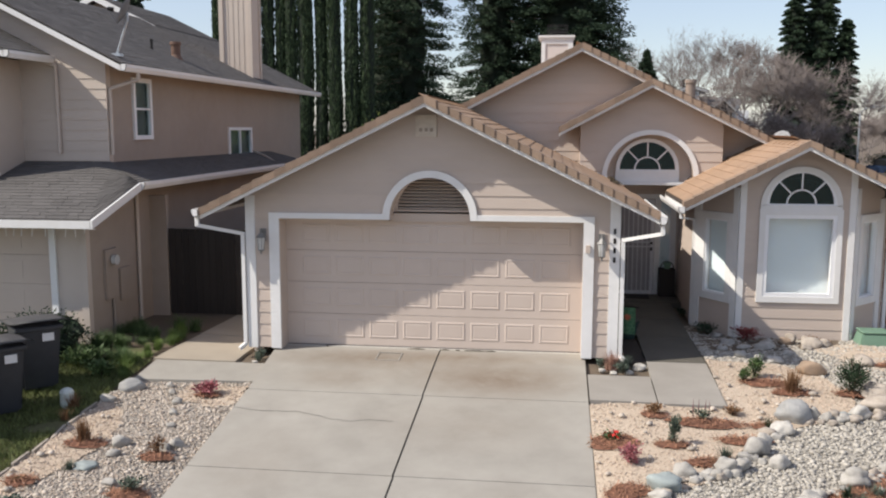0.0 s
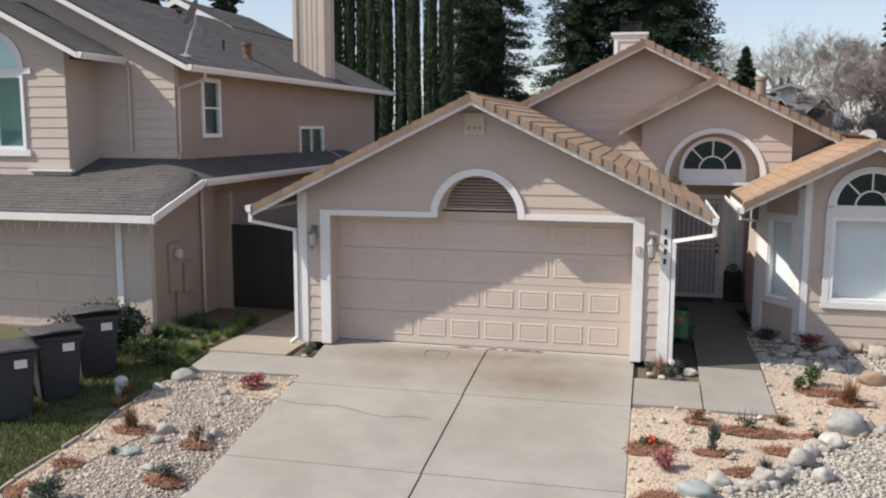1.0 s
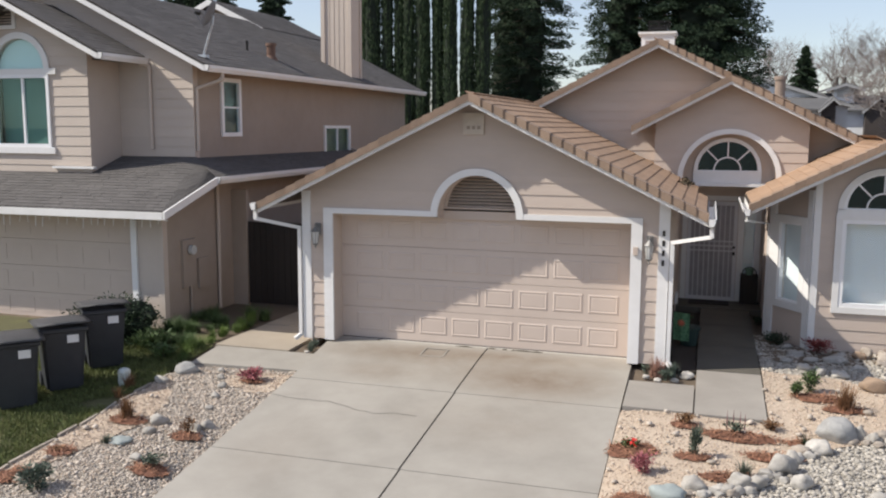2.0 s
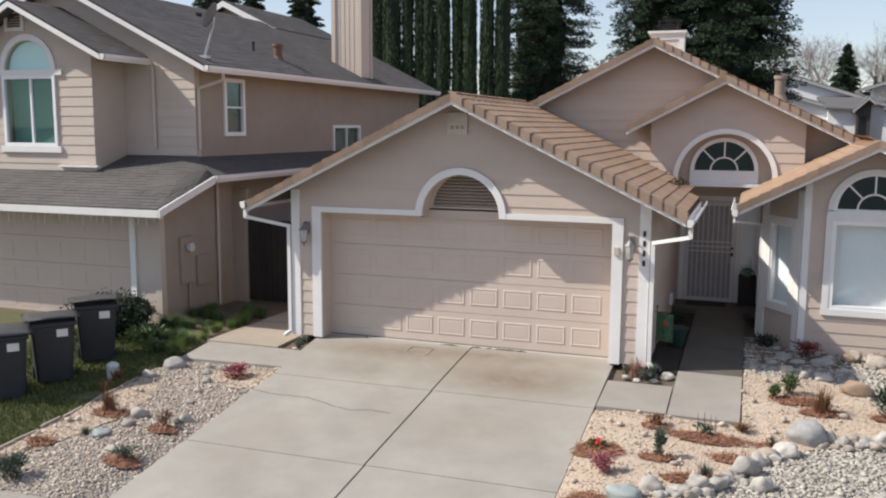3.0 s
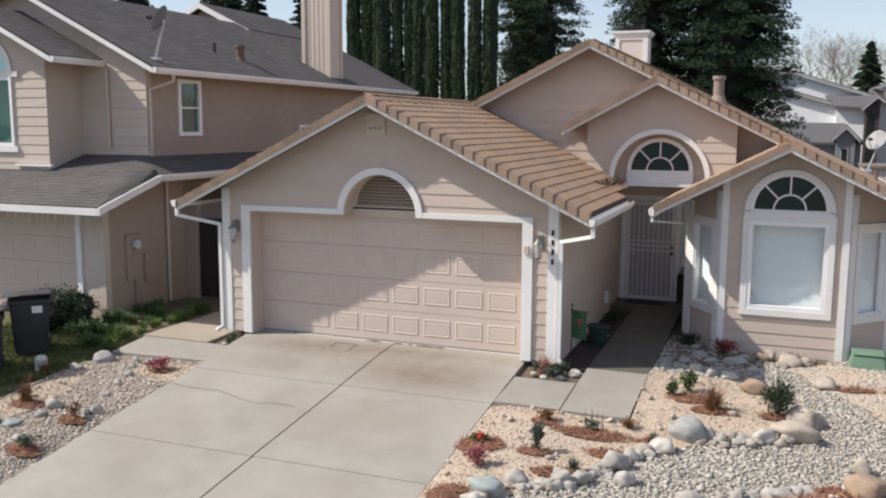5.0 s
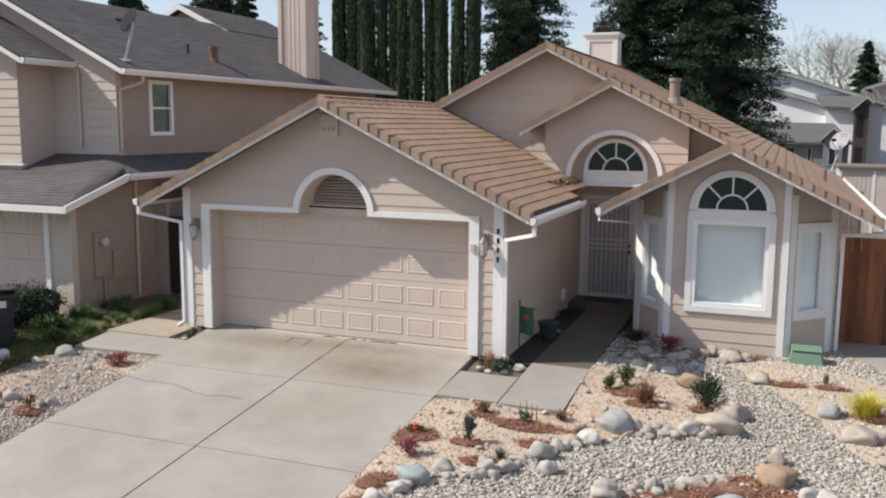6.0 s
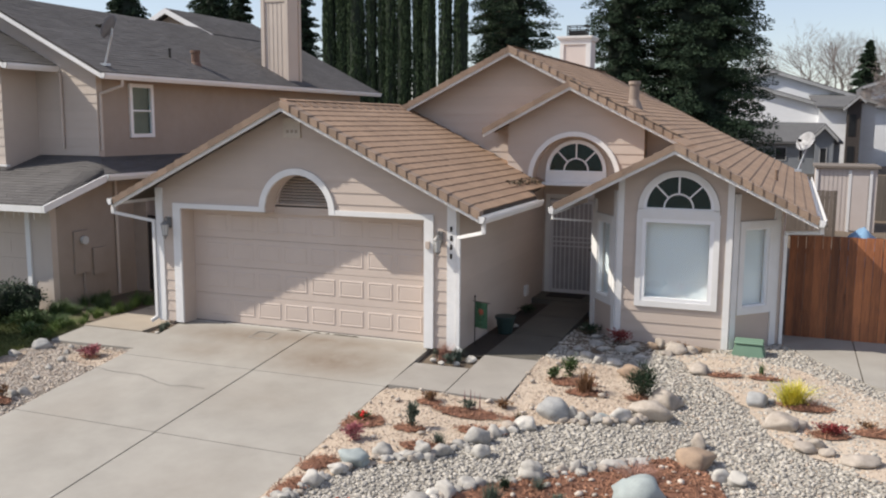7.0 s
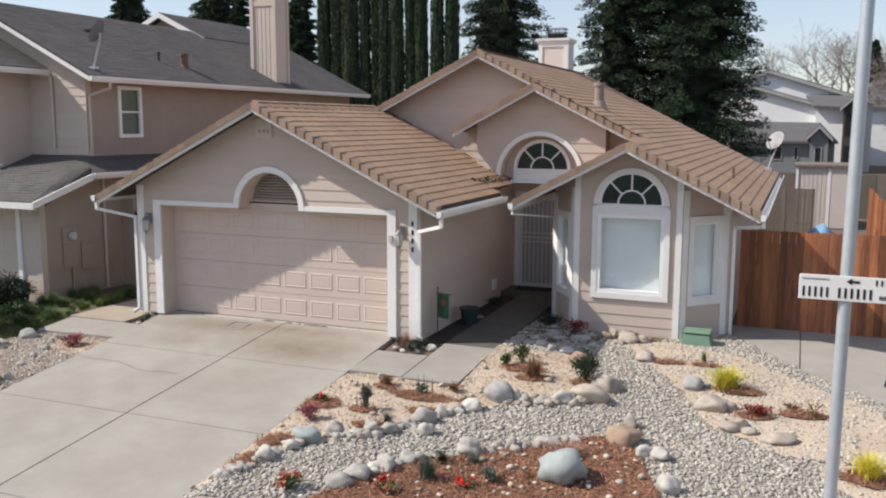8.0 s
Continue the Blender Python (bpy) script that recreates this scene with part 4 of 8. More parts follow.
# bay trim: boards on both sides of each corner
turn_board(F_bay, 0.0, 0.11, -0.1, 2.92)
turn_board(F_bay, 1.85, 1.96, -0.1, 2.92)
turn_board(F_bl, 0.0, 0.14, -0.1, 2.4)
turn_board(F_bl, LBL - 0.12, LBL, -0.1, 2.62)
turn_board(F_br, 0.0, 0.12, -0.1, 2.62)
turn_board(F_br, LBR - 0.14, LBR, -0.1, 2.4)
F_pl = Face(4.66, 3.20, 0, -1)
turn_board(F_pl, 0.0, 0.15, -0.1, 2.4)
F_rr = Face(7.97, 2.97, 0, 1)
turn_board(F_rr, 0.0, 0.14, -0.1, 2.3)
for fc, L in ((F_bl, LBL), (F_br, LBR)):
    bm = bmesh.new()
    fc.chain(bm, [(0.14, 0.52), (L - 0.12, 0.52), (L - 0.12, 2.15), (0.14, 2.15)], [(0.25, 0.65), (L - 0.25, 0.65), (L - 0.25, 2.02), (0.25, 2.02)], 0.0, 0.035, closed=True)
    weld(bm)
    part("window_casing", bm, TRIM, house, "white painted window casing")
    picture_window(house, fc, 0.245, L - 0.245, 0.645, 2.025, -0.02, SHADE, frame_w=0.032, label="narrow white bay window with drawn shade")
# big window with its fan over it
wx = 6.30 - 5.26
bm = bmesh.new()
F_bay.chain(bm, [(wx - 0.70, 0.585), (wx + 0.71, 0.585), (wx + 0.71, 2.25), (wx - 0.70, 2.25)], [(wx - 0.60, 0.69), (wx + 0.61, 0.69), (wx + 0.61, 2.15), (wx - 0.60, 2.15)], 0.0, 0.05, closed=True)
weld(bm)
part("window_casing", bm, TRIM, house, "white painted window casing with sill")
bm = bmesh.new()
F_bay.chain(bm, arc(wx, 2.31, 0.69, n=24), arc(wx, 2.31, 0.60, n=24), 0.0, 0.045)
F_bay.box(bm, wx - 0.69, wx + 0.69, 2.25, 2.325, 0.0, 0.045)
weld(bm)
part("arch_casing", bm, TRIM, house, "white painted arch casing")
picture_window(house, F_bay, wx - 0.60, wx + 0.61, 0.69, 2.15, 0.01, SHADE, deep=0.155, frame_w=0.065, label="large white picture window with pale shade")
fan_window(house, F_bay, wx, 2.345, 0.545, 0.0, frame_w=0.055)

# entry: arch casing, fan window on a white beam
bm = bmesh.new()
F_ent.chain(bm, arc(3.915, 2.66, 0.965, n=24), arc(3.915, 2.66, 0.868, n=24), 0.0, 0.05)
F_ent.box(bm, 2.95, 3.047, 2.45, 2.66, 0.0, 0.05)
F_ent.box(bm, 4.783, 4.88, 2.45, 2.66, 0.0, 0.05)
weld(bm)
part("arch_casing", bm, TRIM, house, "white painted arch casing")
F_niche = Face(0, 4.80, 1, 0)
wall("niche_wall", F_niche, 2.5, 3.6, lambda z: 2.98, lambda z: 4.85, house, SIDING, holes=[arch_hole(3.89, 0.60, 2.74, 2.80)], thick=0.10)
bm = bmesh.new()
F_niche.box(bm, 3.245, 4.535, 2.54, 2.80, 0.0, 0.066)
part("beam", bm, TRIM, house, "white painted beam over the porch")
fan_window(house, F_niche, 3.89, 2.81, 0.565, 0.03, frame_w=0.075)

# front door behind a barred security door
bm = bmesh.new()
F_door.chain(bm, [(0.06, -0.04), (0.06, 2.25), (1.62, 2.25), (1.62, -0.04)], [(0.16, -0.04), (0.16, 2.15), (1.52, 2.15), (1.52, -0.04)], 0.0, 0.035)
F_door.box(bm, 1.17, 1.27, 0.0, 2.16, -0.1, 0.035)
part("door_frame", bm, TRIM, house, "white painted door frame")
bm = bmesh.new()
F_door.box(bm, 0.16, 1.17, 0.03, 2.15, -0.09, -0.05)
front_door = part("front_door", bm, DOOR_PAINT, house, "tan entry door behind a barred security door, closed")
bm = bmesh.new()
F_door.chain(bm, [(0.17, 0.05), (1.16, 0.05), (1.16, 2.13), (0.17, 2.13)], [(0.24, 0.13), (1.09, 0.13), (1.09, 2.05), (0.24, 2.05)], 0.0, 0.04, closed=True)
for z in (1.10, 1.20, 1.30):
    F_door.box(bm, 0.24, 1.09, z - 0.012, z + 0.012, 0.005, 0.035)
security = part("security_door", bm, IRON, house, "pale grey iron security door with vertical bars")
for i in range(8):
    u = 0.315 + i * 0.1
    bm = bmesh.new()
    rod(bm, F_door.p(u, 0.12, 0.02), F_door.p(u, 2.06, 0.02), 0.0115, sides=6)
    part("bar", bm, IRON, security)
bm = bmesh.new()
F_door.box(bm, 0.20, 1.10, 0.10, 2.08, -0.012, -0.006)
part("mesh_screen", bm, SCREEN, security, "grey perforated screen")
bm = bmesh.new()
F_door.box(bm, 1.08, 1.13, 1.02, 1.09, 0.04, 0.055)
F_door.box(bm, 1.08, 1.13, 1.16, 1.21, 0.04, 0.055)
rod(bm, F_door.p(1.10, 1.05, 0.05), F_door.p(1.10, 1.05, 0.09), 0.022)
part("lock", bm, DARK_METAL, security, "dark lock and knob")
picture_window(house, F_door, 1.265, 1.535, 0.34, 2.16, -0.03, SHADE, frame_w=0.03, label="narrow white sidelight window")

# vent box under the garage gable
bm = bmesh.new()
F_front.box(bm, -0.20, 0.14, 3.52, 3.86, 0.0, 0.05)
vent = part("gable_vent", bm, VENT_PAINT, house, "small square painted gable vent")
for i in range(3):
    bm = bmesh.new()
    u = -0.135 + i * 0.085
    F_front.box(bm, u, u + 0.05, 3.60, 3.655, 0.05, 0.056)
    part("vent_slot", bm, STUCCO_N, vent)


# downspouts
def downspout(pts, w=0.06):
    bm = bmesh.new()
    for a, b in zip(pts, pts[1:]):
        a, b = Vector(a), Vector(b)
        m = Matrix.Translation((a + b) / 2) @ (b - a).to_track_quat("Z", "Y").to_matrix().to_4x4() @ Matrix.Diagonal((w, w * 0.92, (b - a).length + 0.03, 1))
        bmesh.ops.create_cube(bm, size=1, matrix=m)
    part("downspout", bm, TRIM, house, "white metal downspout")


downspout([(3.63, -0.40, 2.24), (3.63, -0.40, 2.08), (3.075, -0.03, 1.93), (3.075, -0.03, 0.08), (3.14, -0.12, 0.02)])
downspout([(-3.70, -0.40, 2.26), (-3.70, -0.40, 2.10), (-3.075, -0.03, 1.93), (-3.075, -0.03, 0.08), (-3.14, -0.12, 0.02)])
downspout([(4.18, 1.75, 2.22), (4.18, 1.75, 2.12), (4.62, 3.12, 1.95), (4.62, 3.16, -0.05)], 0.035)
downspout([(8.59, 1.78, 2.18), (8.59, 1.78, 2.08), (8.06, 2.92, 1.92), (8.06, 2.95, -0.05)])
# rows of bars where the house number is fixed
for i in range(4):
    bm = bmesh.new()
    F_front.box(bm, 2.925, 2.965, 1.57 + i * 0.15, 1.655 + i * 0.15, 0.032, 0.038)
    part("number_bar", bm, DARK_METAL, house, "plain dark metal bar")
bm = bmesh.new()
F_front.box(bm, 2.50, 2.57, 1.72, 1.84, 0.045, 0.075)
part("keypad", bm, SIDING, house, "small beige garage keypad")


def wall_lantern(u):
    """A carriage lantern: back plate, arm, roof, four-sided glass, finial."""
    o = thing("wall_lantern", F_front.p(u, 1.72, 0.02), "worn pewter carriage lantern with pale glass on garage wall", "wall lamp", "garage lanterns")
    x, y = u, -0.14
    bm = bmesh.new()
    F_front.box(bm, u - 0.05, u + 0.05, 1.82, 2.02, 0.015, 0.035)
    part("back_plate", bm, PEWTER, o)
    bm = bmesh.new()
    tube(bm, [(u, -0.03, 1.96), (u, -0.09, 2.02), (u, -0.14, 2.0), (u, -0.14, 1.95)], 0.012)
    part("arm", bm, PEWTER, o)
    bm = bmesh.new()
    bmesh.ops.create_cone(bm, cap_ends=True, segments=6, radius1=0.088, radius2=0.015, depth=0.08, matrix=Matrix.Translation((x, y, 1.925)))
    part("lamp_roof", bm, PEWTER, o)
    bm = bmesh.new()
    bmesh.ops.create_cone(bm, cap_ends=True, segments=6, radius1=0.045, radius2=0.070, depth=0.20, matrix=Matrix.Translation((x, y, 1.785)))
    part("glass", bm, LAMP_GLASS, o, "pale lamp glass")
    for k in range(6):
        a = radians(60 * k + 30)
        bm = bmesh.new()
        rod(bm, (x + 0.047 * math.sin(a), y + 0.047 * math.cos(a), 1.685), (x + 0.073 * math.sin(a), y + 0.073 * math.cos(a), 1.885), 0.0045, sides=5)
        part("frame_bar", bm, PEWTER, o)
    bm = bmesh.new()
    bmesh.ops.create_cone(bm, cap_ends=True, segments=8, radius1=0.01, radius2=0.06, depth=0.05, matrix=Matrix.Translation((x, y, 1.66)))
    bmesh.ops.create_uvsphere(bm, u_segments=8, v_segments=5, radius=0.016, matrix=Matrix.Translation((x, y, 1.625)))
    part("finial", bm, PEWTER, o)


wall_lantern(2.745)
wall_lantern(-2.735)

# ---- on the tan roof ----
big_chimney = thing("chimney", (2.03, 13.0, 4.9), "tan sided chimney with white corner trim on tile roof", "chimney")
bm = bmesh.new()
box(bm, 1.54, 2.42, 12.52, 13.3, 4.6, 6.20)
part("shaft", bm, CHIMNEY_PAINT, big_chimney)
bm = bmesh.new()
F_ch = Face(1.54, 12.52, 1, 0)
F_ch.chain(bm, [(0.0, 5.0), (0.0, 6.20), (0.88, 6.20), (0.88, 5.0)], [(0.11, 5.0), (0.11, 6.08), (0.77, 6.08), (0.77, 5.0)], 0.0, 0.03)
box(bm, 2.42, 2.45, 12.49, 12.61, 5.0, 6.20)
part("corner_board", bm, TRIM, big_chimney, "white corner boards")
bm = bmesh.new()
box(bm, 1.49, 2.47, 12.47, 13.35, 6.20, 6.26)
box(bm, 1.45, 2.50, 12.43, 13.38, 6.26, 6.32)
part("cap", bm, TRIM, big_chimney, "white chimney cap")
bm = bmesh.new()
box(bm, 1.75, 2.22, 12.75, 13.05, 6.31, 6.50)
part('flue', bm, DARK_METAL, big_chimney, 'dark metal flue')
for k, (a, b) in enumerate((((1.70, 12.7), (2.28, 12.7)), ((2.28, 12.7), (2.28, 13.1)), ((1.70, 13.1), (2.28, 13.1)), ((1.70, 12.7), (1.70, 13.1)))):
    for z in (6.42, 6.52, 6.63):
        bm = bmesh.new()
        rod(bm, (*a, z), (*b, z), 0.014, sides=5)
        part("guard_bar", bm, DARK_METAL, big_chimney, "dark metal spark guard bar")
    for f in (0, 0.5):
        q = (a[0] + (b[0] - a[0]) * f, a[1] + (b[1] - a[1]) * f)
        bm = bmesh.new()
        rod(bm, (*q, 6.32), (*q, 6.64), 0.012, sides=5)
        part("guard_bar", bm, DARK_METAL, big_chimney, "dark metal spark guard bar")


RUST_PIPE = material("brown_pipe_paint", (0.20, 0.13, 0.09), rough=0.7, bump=0.1)


def roof_vent(x, y, z, h, r, mat, label):
    o = thing("vent_pipe", (x, y, z), label, "vent pipe")
    bm = bmesh.new()
    rod(bm, (x, y, z - 0.12), (x, y, z + h), r, sides=14)
    part("pipe", bm, mat, o)
    bm = bmesh.new()
    rod(bm, (x, y, z + h - 0.02), (x, y, z + h + 0.05), r * 1.25, r * 1.2, sides=14)
    part("collar", bm, mat, o)
    bm = bmesh.new()
    rod(bm, (x, y, z - 0.12), (x, y, z + 0.08), r * 1.9, r * 1.05, sides=14)
    part("flashing", bm, mat, o)


PIPE_TAN = material("faded_pipe_paint", (0.30, 0.24, 0.20), (0.24, 0.19, 0.155), scale=8, rough=0.8, bump=0.15)
roof_vent(4.86, 5.88, 4.22, 0.42, 0.105, PIPE_TAN, "tan painted round vent pipe on tile roof")
roof_vent(7.81, 5.43, 2.74, 0.10, 0.024, RUST_PIPE, "thin brown vent pipe on tile roof")


def sat_dish(at, base, r, tilt_to, mat, label):
    """A satellite dish: shallow bowl, arm with receiver, bent mast, foot."""
    o = thing("satellite_dish", base, label, "satellite dish")
    at = Vector(at)
    q = Vector(tilt_to).normalized().to_track_quat("Z", "Y").to_matrix().to_4x4()
    m = Matrix.Translation(at) @ q
    bm = bmesh.new()
    rings = 5
    rows = []
    for k in range(rings + 1):
        rr = r * k / rings
        z = 0.22 * r * (k / rings) ** 2
        n = 20
        rows.append([bm.verts.new(m @ Vector((rr * math.cos(2 * math.pi * i / n), 0.92 * rr * math.sin(2 * math.pi * i / n), z))) for i in range(n)] if k else [bm.verts.new(m @ Vector((0, 0, 0)))])
    for i in range(20):
        bm.faces.new((rows[0][0], rows[1][i], rows[1][(i + 1) % 20]))
        for k in range(1, rings):
            bm.faces.new((rows[k][i], rows[k + 1][i], rows[k + 1][(i + 1) % 20], rows[k][(i + 1) % 20]))
    bmesh.ops.solidify(bm, geom=bm.faces[:], thickness=0.012)
    part("bowl", bm, mat, o, smooth=True)
    bm = bmesh.new()
    low = m @ Vector((0, -0.9 * r, 0.2 * r))
    tip = m @ Vector((0, -0.35 * r, 1.1 * r))
    tube(bm, [low, tip], 0.014)
    part("feed_arm", bm, mat, o)
    bm = bmesh.new()
    rod(bm, tip - (tip - at) * 0.02, tip + (at - tip).normalized() * 0.12, 0.035, 0.045)
    part("receiver", bm, DARK_METAL, o)
    bm = bmesh.new()
    b = Vector(base)
    tube(bm, [at + m.to_3x3() @ Vector((0, 0, -0.02)), Vector((at.x, at.y, at.z - 0.18)), Vector((b.x, b.y, b.z + 0.02))], 0.024)
    part("mast", bm, METAL, o)
    bm = bmesh.new()
    box(bm, b.x - 0.09, b.x + 0.09, b.y - 0.07, b.y + 0.07, b.z - 0.03, b.z + 0.03)
    part("foot", bm, METAL, o)


DISH_GREY = material("grey_dish_paint", (0.20, 0.20, 0.21), rough=0.6, bump=0.05)
DISH_WHITE = material("white_dish_paint", (0.72, 0.72, 0.72), rough=0.5, bump=0.05)
sat_dish((8.43, 12.6, 3.32), (8.25, 12.6, 2.55), 0.30, (-0.75, -0.75, 0.55), DISH_WHITE, "white satellite dish on roof edge")

# ---- openings and trim of the neighbour ----
# garage door
F_ngd = Face(-14.0, 0.60, 1, 0)
for row in range(4):
    bm = bmesh.new()
    F_ngd.box(bm, 2.4, 7.29, -0.18 + row * 0.53, 0.345 + row * 0.53, -0.04, 0)
    if row == 0:
        n_door = part("garage_door", bm, DOOR_PAINT, neighbour, "beige sectional garage door, closed")
    else:
        part("door_section", bm, DOOR_PAINT, n_door)
    for col in range(8):
        u0, z0 = 2.48 + col * 0.605, -0.07 + row * 0.53
        bm = bmesh.new()
        F_ngd.box(bm, u0, u0 + 0.48, z0, z0 + 0.30, 0.001, 0.005)
        part("raised_panel", bm, DOOR_PAINT, n_door)
bm = bmesh.new()
F_nf.box(bm, 7.24, 7.36, -0.15, 2.0, 0.0, 0.04)
part("door_casing", bm, TRIM, neighbour, "white painted door casing")
bm = bmesh.new()
F_nf.box(bm, 2.3, 7.36, 1.90, 2.0, 0.0, 0.04)
part("door_casing", bm, TRIM, neighbour)
bm = bmesh.new()
F_nf.box(bm, 7.80, 7.93, -0.15, 2.1, 0.0, 0.03)
part("corner_board", bm, SIDING_N, neighbour)
# upper side windows
picture_window(neighbour, F_nus, 1.03, 1.87, 3.40, 4.68, 0.02, CURTAIN, bar=4.04, frame_w=0.09, label="white double-hung window")
picture_window(neighbour, F_nus, 6.40, 8.20, 2.68, 3.66, 0.02, CURTAIN, slider=7.30, frame_w=0.08, label="white sliding window")
bm = bmesh.new()
F_nus.box(bm, 1.10, 1.80, 4.05, 4.6, -0.10, -0.09)
part("window_shade", bm, SHADE, neighbour, "half-drawn pale shade")
# projecting room window, arch and small vent
wn_ = 1.61
picture_window(neighbour, F_nb, wn_ - 0.71, wn_ + 0.71, 3.18, 4.66, 0.02, SHADE_GREEN, deep=0.26, slider=wn_ + 0.05, frame_w=0.07, label="white sliding window with green curtain")
bm = bmesh.new()
F_nb.chain(bm, arc(wn_, 4.78, 0.74), arc(wn_, 4.78, 0.61), 0.0, 0.05)
weld(bm)
part("arch_casing", bm, TRIM, neighbour, "white painted arch casing")
bm = bmesh.new()
F_nb.box(bm, wn_ - 0.90, wn_ + 0.90, 4.66, 4.78, 0.002, 0.055)
part("window_sill", (lambda b: (F_nb.box(b, wn_ - 0.80, wn_ + 0.80, 3.05, 3.18, 0.0, 0.06), b)[1])(bmesh.new()), TRIM, neighbour)
part("window_casing", bm, TRIM, neighbour, "white painted head casing")
bm = bmesh.new()
prism(bm, [F_nb.p(*q, -0.03) for q in arc(wn_, 4.76, 0.62)], F_nb.off(0.006))
pane_part(bm, neighbour)
bm = bmesh.new()
prism(bm, [F_nb.p(*q, -0.10) for q in arc(wn_, 4.76, 0.64)], F_nb.off(0.01))
part("window_shade", bm, SHADE, neighbour, "pale shade")
bm = bmesh.new()
F_nb.chain(bm, [(1.06, 5.58), (1.58, 5.58), (1.58, 6.02), (1.06, 6.02)], [(1.14, 5.66), (1.50, 5.66), (1.50, 5.95), (1.14, 5.95)], 0.0, 0.05, closed=True)
weld(bm)
gable_vent = part("gable_vent", bm, TRIM, neighbour, "dark gable vent in white frame")
for k in range(5):
    bm = bmesh.new()
    F_nb.box(bm, 1.14, 1.50, 5.67 + k * 0.056, 5.70 + k * 0.056, 0.005, 0.025)
    part("slat", bm, SHINGLE, gable_vent)
bm = bmesh.new()
F_nb.box(bm, 2.35, 3.36, 2.755, 2.80, 0.0, 0.10)
part("flashing", bm, TRIM, neighbour)


def n_downspout(pts):
    bm = bmesh.new()
    tube(bm, pts, 0.035, 6)
    part("downspout", bm, SIDING_N, neighbour, "beige downspout")


n_downspout([(-6.14, 2.78, 4.72), (-6.14, 2.78, 4.58), (-6.68, 2.66, 4.40), (-6.68, 2.66, 3.12)])
n_downspout([(-7.95, 2.52, 4.92), (-7.72, 2.54, 4.85), (-7.72, 2.54, 3.15)])
n_downspout([(-6.05, 2.3, 2.5), (-6.05, 2.3, 0.3), (-6.05, 2.3, -0.1)])
n_downspout([(-6.70, 10.95, 2.98), (-6.2, 10.55, 2.84), (-5.62, 10.0, 2.62)])
# short return wall beside the gate
bm = bmesh.new()
box(bm, -6.1, -5.75, 2.92, 3.04, -0.2, 2.3)
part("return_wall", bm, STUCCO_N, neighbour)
# meters and boxes on the side wall
bm = bmesh.new()
F_ns.box(bm, 0.58, 1.02, 0.53, 1.45, 0.0, 0.05)
part("meter_box", bm, STUCCO_N, neighbour, "beige electric meter box")
bm = bmesh.new()
F_ns.box(bm, 1.12, 1.52, 0.43, 1.03, 0.0, 0.05)
part("junction_box", bm, STUCCO_N, neighbour, "beige junction box")
bm = bmesh.new()
rod(bm, F_ns.p(0.84, -0.2, 0.04), F_ns.p(0.84, 0.53, 0.04), 0.025)
part("conduit", bm, STUCCO_N, neighbour)
bm = bmesh.new()
rod(bm, F_ns.p(0.8, 1.25, 0.08), F_ns.p(0.8, 1.25, 0.16), 0.09, sides=16)
part("meter_dial", bm, LAMP_GLASS, neighbour, "round glass meter")
gas = thing("gas_meter", (-5.9, 3.2, -0.15), "grey gas meter with pipes against beige wall", "gas meter")
bm = bmesh.new()
box(bm, -6.0, -5.78, 3.05, 3.32, 0.15, 0.45, 0.03)
part("body", bm, IRON, gas)
bm = bmesh.new()
tube(bm, [(-5.9, 2.95, -0.15), (-5.9, 2.95, 0.55), (-5.9, 3.12, 0.55), (-5.9, 3.12, 0.4)], 0.025)
tube(bm, [(-5.9, 3.27, 0.4), (-5.9, 3.27, 0.6), (-6.1, 3.27, 0.6)], 0.025)
part("pipe", bm, IRON, gas)
# lower chimney trim boards
for x0, x1, y0, y1 in ((-7.48, -7.36, 10.56, 10.60), (-6.62, -6.52, 10.56, 10.60), (-6.55, -6.51, 11.22, 11.34)):
    bm = bmesh.new()
    box(bm, x0, x1, y0, y1, 4.9, 8.6)
    part("corner_board", bm, SIDING_N, chimney)
bm = bmesh.new()
box(bm, -7.36, -6.62, 10.575, 10.60, 7.44, 7.60)
part("trim_board", bm, SIDING_N, chimney)
for i in range(4):
    bm = bmesh.new()
    box(bm, -7.22 + i * 0.15, -7.213 + i * 0.15, 10.592, 10.602, 4.9, 8.6)
    part("groove", bm, STUCCO_N, chimney)
bm = bmesh.new()
box(bm, -7.55, -6.45, 10.50, 11.42, 8.6, 8.72)
part("cap", bm, TRIM, chimney)
RUST = material("rusty_vent_paint", (0.17, 0.098, 0.07), rough=0.7, bump=0.2)
roof_vent(-7.10, 6.75, 5.30, 0.34, 0.11, RUST, "rust-brown round vent pipe on shingle roof")
roof_vent(-7.35, 6.0, 5.42, 0.22, 0.03, DARK_METAL, "thin dark vent pipe on shingle roof")
sat_dish((-6.24, 2.62, 5.86), (-6.49, 2.66, 5.05), 0.31, (-0.85, -0.28, 0.45), DISH_GREY, "grey satellite dish on bent mast on shingle roof")
